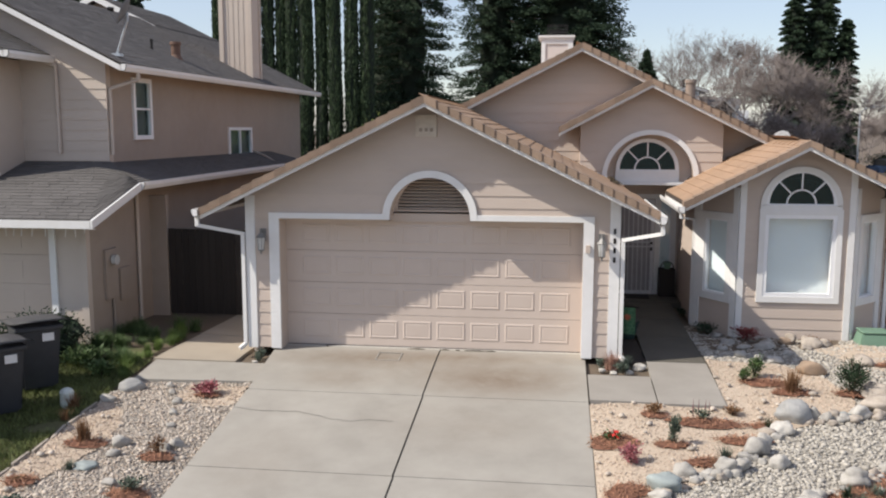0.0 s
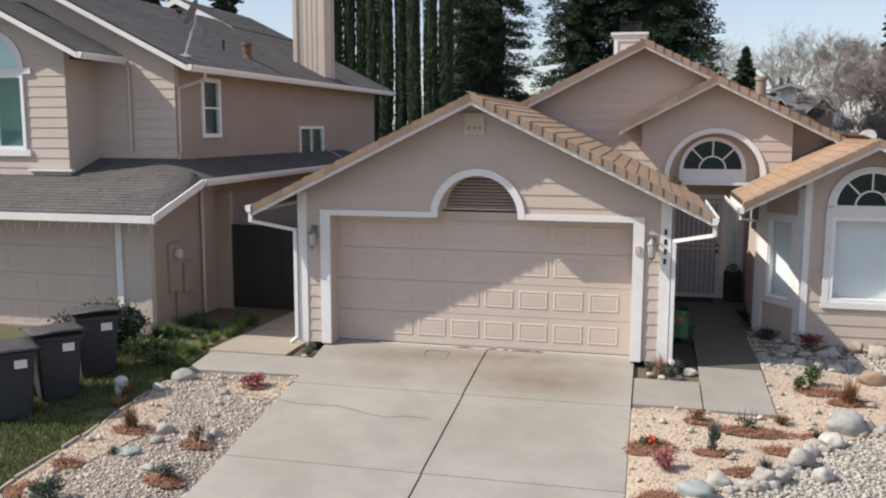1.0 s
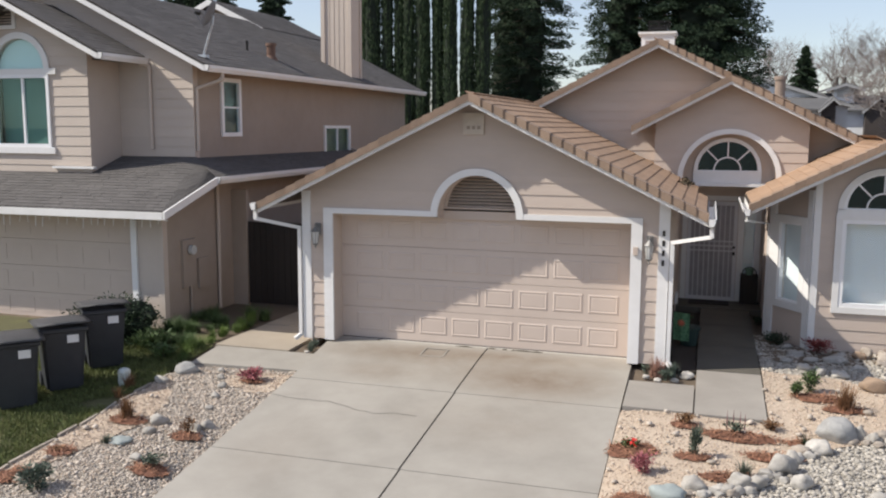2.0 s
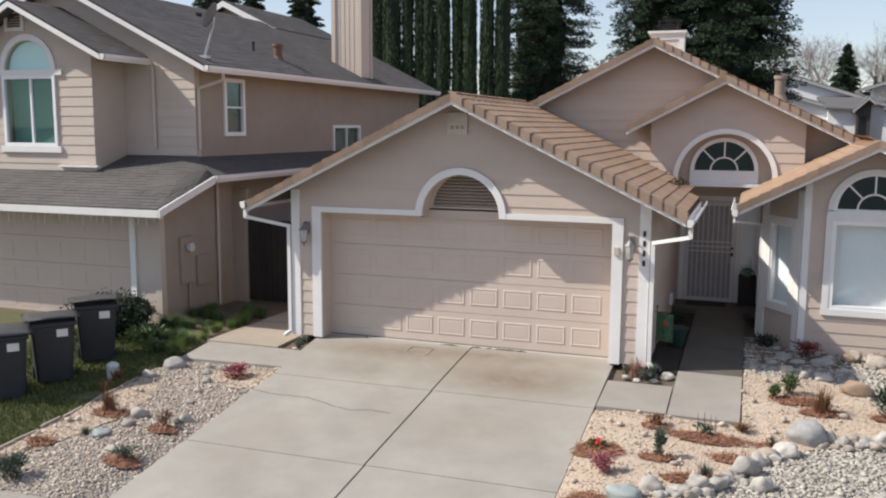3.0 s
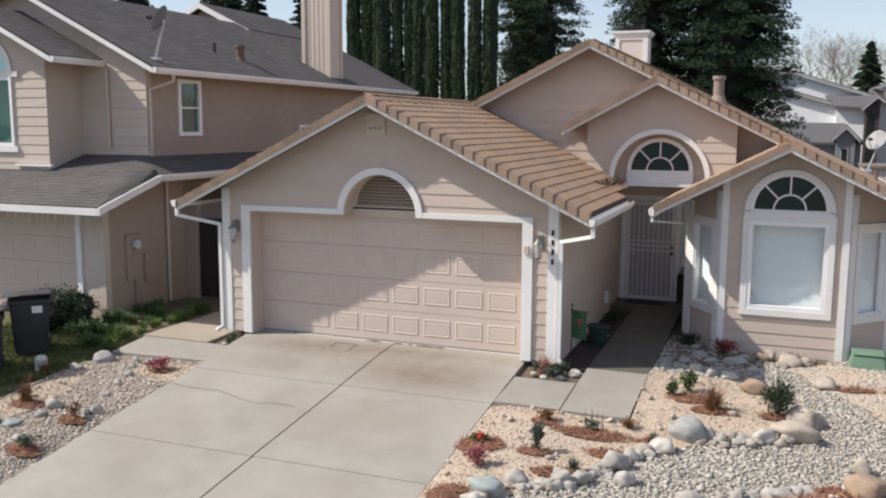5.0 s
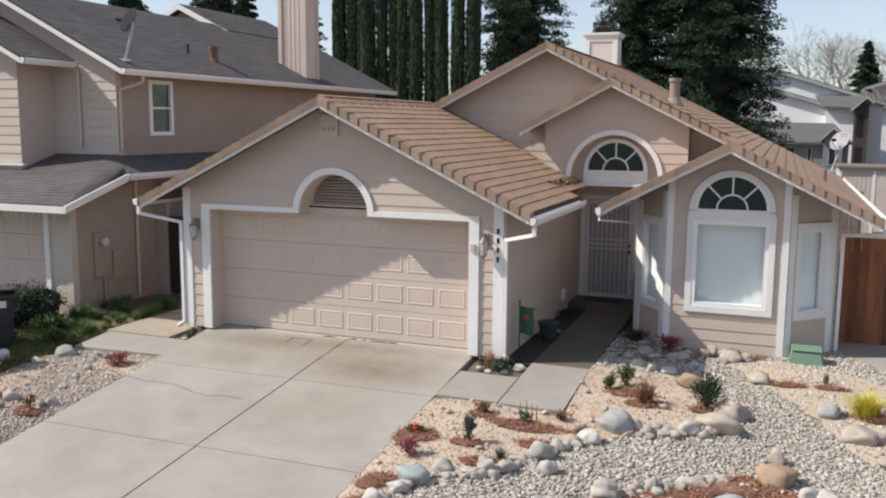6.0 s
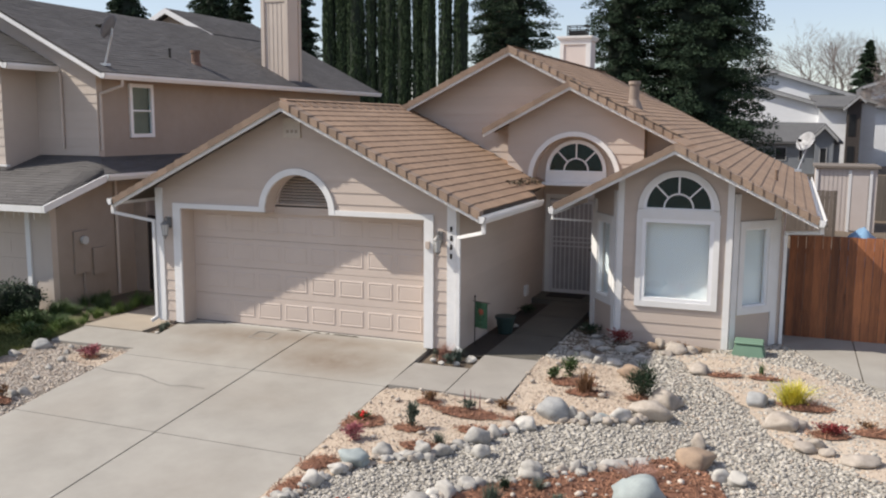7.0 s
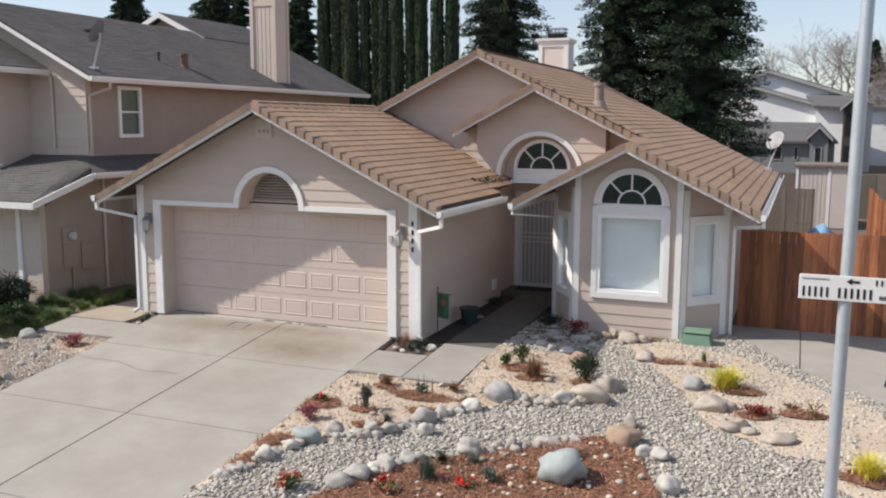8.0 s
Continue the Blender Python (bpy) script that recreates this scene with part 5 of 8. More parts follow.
# small roof gable behind the ridge
bm = bmesh.new()
prism(bm, [(-12.9, 11.3, 6.55), (-9.9, 11.3, 6.55), (-11.39, 11.3, 7.34)], (0, 4.4, 0))
dormer = part("dormer", bm, STUCCO_N, neighbour, "small gabled roof dormer")
shingle_slab("dormer_roof", [(-9.6, 10.95, 6.60), (-9.6, 16.0, 6.60), (-11.39, 16.0, 7.48), (-11.39, 10.95, 7.48)], dormer)
shingle_slab("dormer_roof", [(-13.2, 16.0, 6.60), (-13.2, 10.95, 6.60), (-11.39, 10.95, 7.48), (-11.39, 16.0, 7.48)], dormer)
for x_end in (-9.55, -13.2):
    bm = bmesh.new()
    z_end = 7.40 - 0.49 * abs(x_end + 11.39)
    prism(bm, [(-11.39, 10.90, 7.30), (x_end, 10.90, z_end - 0.10), (x_end, 10.90, z_end + 0.07), (-11.39, 10.90, 7.47)], (0, 0.045, 0))
    part("fascia", bm, TRIM, dormer, "white painted fascia board")
# icicle lights under the lower eave
string_lights = thing("string_lights", (-7.5, -0.12, 1.95), "string of small white icicle lights under the eave", "string lights")
rnd = random.Random(4)
bm = bmesh.new()
tube(bm, [(-11.0 + 0.9 * k, -0.12, 1.965 + 0.012 * (k % 2)) for k in range(7)], 0.008, 5)
part("wire", bm, TRIM, string_lights)
u = -10.9
while u < -5.75:
    bm = bmesh.new()
    n = rnd.choice((1, 2, 2, 3))
    rod(bm, (u, -0.12, 1.97), (u + rnd.uniform(-0.02, 0.02), -0.12, 1.97 - 0.07 * n), 0.006, sides=5)
    part("drop_wire", bm, TRIM, string_lights)
    u += rnd.uniform(0.13, 0.24)

bm = bmesh.new()
box(bm, 3.002, 3.07, 4.05, 4.25, 0.20, 0.42, 0.01)
part("outlet_box", bm, TRIM, house, "small white cover box low on the garage wall")


# ---- paving ----
def drive_z(x, y):
    return 0.105 * min(0.0, y) + 0.0


def walk_z(x, y):
    return -0.035 + 0.070 * min(0.0, y) + 0.016 * max(0.0, min(y, 5.0))


def slab(name, poly, zf, parent, mat=None, thick=0.12):
    return part(name, clip_sheet(name, poly, zf, None, 0.6, thick), mat or CONCRETE, parent)


driveway = thing("driveway", (0.1, -3.5, -0.4), "pale grey concrete driveway of jointed slabs, cracked and stained", "driveway", kind="structure")
drive_left = lambda y: -2.455 + 0.03 * max(0.0, -y - 2.0)
LINES_Y = [0.33, -1.70, -4.08, -6.45, -9.0]
for a, b in zip(LINES_Y, LINES_Y[1:]):
    xl = -2.62 if a > 0 else drive_left(a)
    slab("slab", [(xl, a - 0.008), (0.155, a - 0.008), (0.145, b + 0.008), (drive_left(b), b + 0.008)], drive_z, driveway)
    slab("slab", [(0.18, a - 0.008), (2.53, a - 0.008), (2.53, b + 0.008), (0.17, b + 0.008)], drive_z, driveway)
bm = clip_sheet("joint_bed", [(-2.43, 0.3), (2.51, 0.3), (2.51, -8.9), (-2.22, -8.9)], lambda x, y: drive_z(x, y) - 0.022, None, 0.8)
part("joint_filler", bm, JOINT, driveway, "dark joint filler")


def ribbon(name, pts, w, zf, mat, parent, seed=1):
    """A thin uneven line that lies on a surface."""
    rnd = random.Random(seed)
    bm = bmesh.new()
    prev = None
    fine = []
    for (x0, y0), (x1, y1) in zip(pts, pts[1:]):
        for k in range(5):
            fine.append((x0 + (x1 - x0) * k / 5, y0 + (y1 - y0) * k / 5 + rnd.uniform(-0.012, 0.012)))
    fine.append(pts[-1])
    for x, y in fine:
        h = w * rnd.uniform(0.5, 1.2) / 2
        cur = [bm.verts.new((x, y - h, zf(x, y) + 0.003)), bm.verts.new((x, y + h, zf(x, y) + 0.003))]
        if prev:
            bm.faces.new((prev[0], cur[0], cur[1], prev[1]))
        prev = cur
    return part(name, bm, mat, parent)


ribbon("crack", [(-2.46, -2.36), (-1.98, -2.44), (-1.51, -2.41), (-1.32, -2.47), (-0.97, -2.60), (-0.71, -2.65), (-0.44, -2.57), (-0.11, -2.60)], 0.012, drive_z, JOINT, driveway)
bm = bmesh.new()
for x0, x1, y0, y1 in ((-0.82, -0.44, -0.02, 0.0), (-0.80, -0.42, -0.36, -0.34), (-0.82, -0.80, -0.36, 0.0), (-0.44, -0.42, -0.36, 0.0)):
    prism(bm, [(x0, y0, drive_z(0, y0) + 0.003), (x1, y0, drive_z(0, y0) + 0.003), (x1, y1, drive_z(0, y1) + 0.003), (x0, y1, drive_z(0, y1) + 0.003)], (0, 0, -0.004))
part("cleanout_cover", bm, CONCRETE_WORN, driveway, "square outline of a cover in the slab")

front_walk = thing("front_walk", (3.9, 1.5, 0), "grey concrete front walk of slabs leading to the porch", "path", kind="structure")
slab("slab", [(2.552, -1.66), (3.485, -1.68), (3.485, -0.62), (2.552, -0.62)], walk_z, front_walk, CONCRETE_PATH)
# slabs past the first carry the shade in their colour
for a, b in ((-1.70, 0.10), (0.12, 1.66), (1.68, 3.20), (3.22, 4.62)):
    slab("slab", [(3.505, a), (4.43, a), (4.43, b), (3.505, b)], walk_z, front_walk, CONCRETE_PATH if a < 0 else CONCRETE_SHADED)
slab("porch_slab", [(3.02, 4.64), (4.66, 4.64), (4.66, 5.54), (3.02, 5.54)], lambda x, y: 0.055, front_walk, CONCRETE_SHADED)
side_walk = thing("side_walk", (-3.7, 0.5, -0.1), "pale concrete slabs beside the garage leading to a gate", "path", kind="structure")
slab("slab", [(-4.42, -1.36), (-2.49, -1.28), (-2.49, -0.46), (-4.46, -0.46)], lambda x, y: -0.10 + 0.07 * min(0, y), side_walk)
slab("slab", [(-4.52, -0.44), (-3.12, -0.44), (-3.08, 1.15), (-4.40, 1.15)], lambda x, y: -0.10 + 0.04 * min(0, y), side_walk, CONCRETE_WARM)
slab("slab", [(-4.40, 1.17), (-3.06, 1.17), (-3.06, 2.9), (-4.30, 2.9)], lambda x, y: -0.09, side_walk, CONCRETE_WARM)
side_pad = thing("side_pad", (9.5, 2.0, -0.15), "pale concrete pad before the wooden fence", "paving", kind="structure")
pad_z = lambda x, y: -0.075 + 0.068 * min(0, y)
slab("slab", [(8.02, 3.16), (9.27, 0.98), (9.27, 3.75), (8.02, 3.75)], pad_z, side_pad)
slab("slab", [(9.29, 0.95), (10.42, -0.45), (12.6, -3.3), (16.0, -5.0), (16.0, 3.75), (9.29, 3.75)], pad_z, side_pad)
bm = bmesh.new()
tube(bm, [(10.45, 0.30, pad_z(0, 0.3) + 0.02), (10.47, 0.36, pad_z(0, 0.3) + 0.09), (11.6, 0.38, pad_z(0, 0.3) + 0.06)], 0.016, 6)
single("steel_rod", bm, DARK_METAL, "bent dark steel rod lying on concrete pad", "steel rod")


# ---- beds ----
GRANITE_A = [(2.54, -1.73), (4.45, -1.73), (4.45, 0.30), (5.6, 0.42), (6.15, -0.3), (6.25, -1.3), (6.0, -1.95), (5.2, -2.3), (4.7, -2.75), (4.3, -3.45), (3.9, -3.98), (3.3, -4.35), (3.0, -5.0), (2.75, -5.5), (2.54, -5.7)]
GRANITE_B = [(6.33, 1.55), (7.2, 1.9), (8.3, 1.3), (9.45, 0.1), (10.3, -0.8), (10.7, -2.0), (10.1, -2.6), (9.1, -2.7), (8.2, -1.9), (7.5, -0.5), (6.9, 0.4)]
GRANITE_C = [(9.5, -2.75), (10.7, -2.7), (11.2, -3.2), (10.4, -3.9), (9.6, -3.3)]
GRANITE_L = [(-4.46, -5.45), (-4.45, -1.9), (-4.2, -2.2), (-3.85, -2.9), (-3.62, -3.65), (-3.81, -4.25), (-4.02, -4.96), (-4.2, -5.6)]
GRANITE_M = [(-3.45, -1.46), (-2.50, -1.46), (-2.50, -2.0), (-2.75, -2.25), (-3.3, -2.1), (-3.5, -1.8)]
MULCH = [(4.0, -6.6), (4.18, -5.5), (4.49, -4.97), (4.77, -4.63), (5.03, -4.19), (5.68, -3.68), (6.24, -3.33), (6.88, -2.87), (7.36, -3.09), (7.57, -3.55), (7.85, -4.27), (8.1, -6.6)]
YARD_R = [(2.54, -6.6), (2.54, -1.73), (4.45, -1.73), (4.45, 3.0), (4.64, 3.0), (5.24, 2.16), (7.22, 2.16), (7.95, 2.9), (8.02, 3.1), (9.27, 0.94), (10.4, -0.47), (12.6, -3.35), (12.6, -6.6)]
YARD_L = [(-2.33, -6.6), (-2.47, -2.0), (-2.47, -1.32), (-4.47, -1.40), (-4.47, -6.6)]
FOOT = [(4.47, 2.95), (4.47, 1.2), (5.2, 1.0), (6.2, 1.45), (7.1, 1.85), (7.1, 2.14), (5.24, 2.14), (4.66, 2.98)]
PATCHES = [  # mulch rings: place, half-widths
    (2.80, -3.0, 0.30, 0.22), (4.06, -2.25, 0.48, 0.17), (4.42, -2.80, 0.34, 0.13), (5.17, -0.68, 0.36, 0.17), (5.46, -1.05, 0.28, 0.15), (3.40, -2.08, 0.18, 0.12),
    (2.86, -4.35, 0.24, 0.2), (3.92, -3.55, 0.30, 0.14), (4.80, -2.30, 0.2, 0.12), (3.52, -3.05, 0.2, 0.12), (7.30, 0.40, 0.26, 0.12), (7.90, 0.40, 0.24, 0.1), (8.45, -0.62, 0.34, 0.16),
    (9.35, -1.30, 0.32, 0.15), (8.72, -1.5, 0.26, 0.13), (10.1, -3.05, 0.36, 0.2), (2.84, -5.0, 0.2, 0.25), (6.28, -1.05, 0.25, 0.15),
    (-3.93, -3.68, 0.28, 0.14), (-2.85, -3.95, 0.22, 0.13), (-2.74, -4.9, 0.24, 0.15), (-4.15, -4.75, 0.2, 0.14), (-3.0, -1.9, 0.2, 0.1), (-4.2, -5.45, 0.2, 0.2)]
lift_a = lambda k: (lambda x, y: ground_z(x, y) + k)
for nm, poly, k in (("granite_bed", GRANITE_A, 0.032), ("granite_bed", GRANITE_B, 0.03), ("granite_bed", GRANITE_C, 0.03), ("granite_bed", GRANITE_L, 0.030), ("granite_bed", GRANITE_M, 0.028)):
    edge = poly if poly is GRANITE_A else wobble(poly, 0.07 if poly in (GRANITE_L, GRANITE_M) else 0.05, 7, 0.14)
    single(nm, clip_sheet(nm, edge, lift_a(k), None, 0.2), GRANITE, "bed of fine tan decomposed granite", "gravel bed", kind="stuff", smooth=True)
single("gravel_bed", clip_sheet("gravel_bed", YARD_R, lift_a(0.012), None, 0.3), GRAVEL_BASE, "grey and white river gravel laid over the yard", "gravel bed", kind="stuff", smooth=True)
single("gravel_bed", clip_sheet("gravel_bed", YARD_L, lift_a(0.012), None, 0.3), GRAVEL_BASE, "grey and white river gravel beside the driveway", "gravel bed", kind="stuff", smooth=True)
single("mulch_bed", clip_sheet("mulch_bed", wobble(MULCH, 0.05, 3), lift_a(0.045), None, 0.25), BARK, "bed of red-brown shredded bark mulch", "mulch bed", kind="stuff", smooth=True)
for i, (x, y, a, b) in enumerate(PATCHES):
    rnd = random.Random(i + 50)
    ring = [(x + a * (1 + rnd.uniform(-0.2, 0.2)) * math.cos(t * math.pi / 8), y + b * (1 + rnd.uniform(-0.2, 0.2)) * math.sin(t * math.pi / 8)) for t in range(16)]
    zf = lambda px, py, x=x, y=y, a=a, b=b: ground_z(px, py) + 0.05 + 0.03 * max(0.0, 1 - ((px - x) / a) ** 2 - ((py - y) / b) ** 2)
    single("mulch_patch", clip_sheet("mulch_patch", ring, zf, None, 0.1), BARK, "small patch of red-brown bark mulch round a plant", "mulch", "mulch patches", "stuff", smooth=True)
single("soil_bed", clip_sheet("soil_bed", wobble(FOOT, 0.03, 8), lift_a(0.028), None, 0.25), SOIL, "bare brown soil with loose stones at the foot of the bay", "soil bed", kind="stuff", smooth=True)
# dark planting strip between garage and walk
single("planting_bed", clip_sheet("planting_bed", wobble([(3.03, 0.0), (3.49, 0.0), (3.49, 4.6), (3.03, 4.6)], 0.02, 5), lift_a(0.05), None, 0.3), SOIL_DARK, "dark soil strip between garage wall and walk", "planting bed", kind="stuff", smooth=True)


def pebble_shapes(kind):
    """A few rounded or angular lumps, as vertex and face arrays."""
    out = []
    for seed in range(5):
        bm = bmesh.new()
        bmesh.ops.create_icosphere(bm, subdivisions=1, radius=0.5)
        rnd = random.Random(seed * 7 + len(kind))
        for v in bm.verts:
            v.co *= 1 + rnd.uniform(-0.16, 0.12)
        bm.verts.ensure_lookup_table()
        bm.verts.index_update()
        out.append((np.array([v.co[:] for v in bm.verts]), np.array([[v.index for v in f.verts] for f in bm.faces])))
        bm.free()
    return out


def scatter(name, spots, sizes, mat, label, category, flat=0.55, sink=0.25, seed=0, long=1.35):
    """Many small stones in one mesh; spots is an array of x, y, z."""
    rng = np.random.default_rng(seed)
    shapes = pebble_shapes(name)
    verts, faces, n = [], [], 0
    pick = rng.integers(0, len(shapes), len(spots))
    for (x, y, z), s, k in zip(spots, sizes, pick):
        v, f = shapes[k]
        a = rng.uniform(0, 6.283)
        sx, sy, sz = s * rng.uniform(1.0, long), s * rng.uniform(0.75, 1.0), s * flat * rng.uniform(0.8, 1.25)
        w = v * (sx, sy, sz)
        tl = rng.normal(0, 0.25)
        w = np.stack([w[:, 0], w[:, 1] * math.cos(tl) - w[:, 2] * math.sin(tl), w[:, 1] * math.sin(tl) + w[:, 2] * math.cos(tl)], 1)
        c, d = math.cos(a), math.sin(a)
        w = np.stack([w[:, 0] * c - w[:, 1] * d + x, w[:, 0] * d + w[:, 1] * c + y, w[:, 2] + z + sz * (0.5 - sink)], 1)
        verts.append(w)
        faces.append(f + n)
        n += len(v)
    verts, faces = np.concatenate(verts), np.concatenate(faces)
    me = bpy.data.meshes.new(name)
    me.vertices.add(len(verts))
    me.vertices.foreach_set("co", verts.astype(np.float32).ravel())
    me.loops.add(faces.size)
    me.loops.foreach_set("vertex_index", faces.astype(np.int32).ravel())
    me.polygons.add(len(faces))
    me.polygons.foreach_set("loop_start", np.arange(0, faces.size, 3, dtype=np.int32))
    me.update(calc_edges=True)
    me.polygons.foreach_set("use_smooth", [True] * len(faces))
    me.materials.append(mat)
    me.validate()
    return tagged(new(name, me), label, category, kind="stuff")


def spots_in(poly, density, seed, lift, keep=lambda x, y: True):
    rng = np.random.default_rng(seed)
    xs, ys = [p[0] for p in poly], [p[1] for p in poly]
    n = int((max(xs) - min(xs)) * (max(ys) - min(ys)) * density)
    pts = []
    for x, y in zip(rng.uniform(min(xs), max(xs), n), rng.uniform(min(ys), max(ys), n)):
        if inside(poly, x, y) and keep(x, y):
            pts.append((x, y, ground_z(x, y) + lift))
    return pts


def in_patch(x, y, grow=1.0):
    return any(((x - a) / (c * grow)) ** 2 + ((y - b) / (d * grow)) ** 2 < 1 for a, b, c, d in PATCHES)


def patchy(x, y, scale, cut):
    return noise.noise((x * scale, y * scale, 3.7)) > cut


bare = lambda x, y: not (inside(FOOT, x, y) and not patchy(x, y, 3.6, -0.12)) and not inside(GRANITE_A, x, y) and not inside(MULCH, x, y) and not in_patch(x, y) and y > -5.9 and x < 11.6
both = lambda x, y: bare(x, y) and (not (inside(GRANITE_B, x, y) or inside(GRANITE_C, x, y)) or patchy(x, y, 2.3, -0.30))
rng = np.random.default_rng(5)
sp = spots_in(YARD_R, 1080, 11, 0.015, both)
scatter("river_gravel", sp, rng.gamma(6, 0.0062, len(sp)).clip(0.018, 0.09), PEBBLE, "loose grey and white river stones", "gravel", seed=1)
sp = spots_in(YARD_L, 1700, 12, 0.015, lambda x, y: not ((inside(GRANITE_L, x, y) or inside(GRANITE_M, x, y)) and not patchy(x, y, 3.3, 0.36)) and not in_patch(x, y) and y > -5.9)
scatter("river_gravel", sp, rng.gamma(5, 0.0053, len(sp)).clip(0.015, 0.085), PEBBLE_PALE, "loose warm grey and pink river stones by the driveway", "gravel", seed=2)
sp = [q for q in spots_in(YARD_L, 420, 29, 0.03) if q[1] > -5.9] + [q for q in spots_in(YARD_R, 160, 28, 0.03, bare) if q[0] > 6.5]
for k, poly in enumerate((GRANITE_A, GRANITE_B, GRANITE_C, GRANITE_L, GRANITE_M)):
    sp += spots_in(poly, 1100 if k in (0, 3, 4) else 350, 20 + k, 0.032 if k == 0 else 0.032 if k in (3, 4) else 0.03, lambda x, y: not in_patch(x, y, 0.9) and y > -5.9)
scatter("granite_chips", sp, rng.gamma(6, 0.0030, len(sp)).clip(0.011, 0.04), GRANITE_CHIP, "loose tan granite chips", "gravel", seed=3, sink=0.2)
sp = [p for p in spots_in(GRANITE_A, 14, 61, 0.05) if not in_patch(p[0], p[1])] + spots_in(MULCH, 22, 62, 0.05) + spots_in(GRANITE_L, 16, 63, 0.05)
scatter("scattered_stones", sp, rng.gamma(5, 0.012, len(sp)).clip(0.025, 0.12), PEBBLE_PALE, "pale stones scattered over bark and granite", "gravel", seed=4)


def splinters(name, spots, length, mat, label, category, seed, up=0.35):
    """Many flat shreds lying at random."""
    rng = np.random.default_rng(seed)
    verts, faces = [], []
    for x, y, z in spots:
        L, w = length * rng.uniform(0.5, 1.4), length * rng.uniform(0.10, 0.22)
        a, e = rng.uniform(0, 6.283), rng.normal(0, up)
        dx, dy, dz = math.cos(a) * math.cos(e) * L / 2, math.sin(a) * math.cos(e) * L / 2, math.sin(e) * L / 2
        px, py = -math.sin(a) * w / 2, math.cos(a) * w / 2
        z += abs(dz) + 0.004
        k = len(verts)
        verts += [(x - dx - px, y - dy - py, z - dz), (x - dx + px, y - dy + py, z - dz), (x + dx + px * 0.6, y + dy + py * 0.6, z + dz), (x + dx - px * 0.6, y + dy - py * 0.6, z + dz), (x, y, z + w * 0.35)]
        faces += [(k, k + 1, k + 4), (k + 1, k + 2, k + 4), (k + 2, k + 3, k + 4), (k + 3, k, k + 4)]
    me = bpy.data.meshes.new(name)
    me.from_pydata(verts, [], faces)
    me.materials.append(mat)
    return tagged(new(name, me), label, category, kind="stuff")


sp = spots_in(MULCH, 900, 71, 0.05, lambda x, y: y > -5.9)
for x, y, a, b in PATCHES:
    rr = np.random.default_rng(int(abs(x * 100 + y * 10)))
    for _ in range(int(a * b * 3600)):
        t, r = rr.uniform(0, 6.283), math.sqrt(rr.uniform(0, 1.25))
        px, py = x + a * r * math.cos(t), y + b * r * math.sin(t)
        sp.append((px, py, ground_z(px, py) + 0.05 + 0.03 * max(0, 1 - r * r)))
splinters("bark_shreds", sp, 0.075, BARK_CHIP, "loose red-brown bark shreds", "mulch", 8)


# ---- boulders ----
def boulder(x, y, w, h, mat, label, seed, angular=0.0, turn=0.0, sunk=0.15, deep=0.75):
    """One stone: a lumpy ball, flattened and sunk a little, its facets cut when angular."""
    rnd = random.Random(seed)
    bm = bmesh.new()
    bmesh.ops.create_icosphere(bm, subdivisions=3, radius=0.5)
    off = Vector((rnd.uniform(0, 50), rnd.uniform(0, 50), rnd.uniform(0, 50)))
    planes = [(Vector((rnd.gauss(0, 1), rnd.gauss(0, 1), rnd.gauss(0, 0.8))).normalized(), rnd.uniform(0.30, 0.42)) for _ in range(int(9 * angular))]
    for v in bm.verts:
        n = v.co.normalized()
        v.co = n * (0.5 + 0.20 * noise.noise(n * 1.2 + off) + 0.09 * noise.noise(n * 2.6 + off) + 0.02 * noise.noise(n * 8 + off))
        for pn, pd in planes:
            over = v.co.dot(pn) - pd
            if over > 0:
                v.co -= pn * over * 0.9
    m = Matrix.Rotation(turn + rnd.uniform(-0.4, 0.4), 4, "Z") @ Matrix.Diagonal((w * 0.92, w * 0.9 * deep * rnd.uniform(0.85, 1.1), h * 0.88, 1))
    bmesh.ops.transform(bm, matrix=m, verts=bm.verts)
    z = ground_z(x, y) + 0.02
    lo = min(v.co.z for v in bm.verts)
    bmesh.ops.translate(bm, verts=bm.verts, vec=(0, 0, -lo - h * sunk))
    ob = single("boulder", bm, mat, label, "boulder", "boulders round the beds", smooth=True)
    ob.matrix_basis = Matrix.Translation((x, y + w * 0.25, z))
    return ob


GREY_L, BLUE_L, WHITE_L, TAN_L, BROWN_L = ("rounded grey river boulder edging the gravel", "smooth blue-grey boulder beside the gravel", "chalk-white rounded boulder edging the gravel",
                                           "pale tan rounded boulder edging the gravel", "rough orange-brown boulder in the yard")
LINE_1 = [(2.79, -5.44, 0.21, 0.14, "w"), (2.93, -5.29, 0.12, 0.08, "g"), (3.00, -5.17, 0.15, 0.08, "w"), (3.08, -4.94, 0.28, 0.22, "w"), (3.19, -4.55, 0.24, 0.16, "w"), (3.28, -4.32, 0.44, 0.25, "b"),
          (3.55, -4.0, 0.31, 0.24, "g"), (3.74, -3.99, 0.17, 0.14, "g"), (3.91, -3.94, 0.17, 0.15, "g"), (4.02, -3.86, 0.25, 0.27, "g"), (4.22, -3.74, 0.24, 0.19, "g"), (4.33, -3.40, 0.21, 0.13, "g"),
          (4.50, -3.22, 0.36, 0.29, "g"), (4.66, -2.92, 0.19, 0.23, "g"), (4.77, -2.66, 0.25, 0.15, "t"), (4.98, -2.56, 0.31, 0.23, "w")]
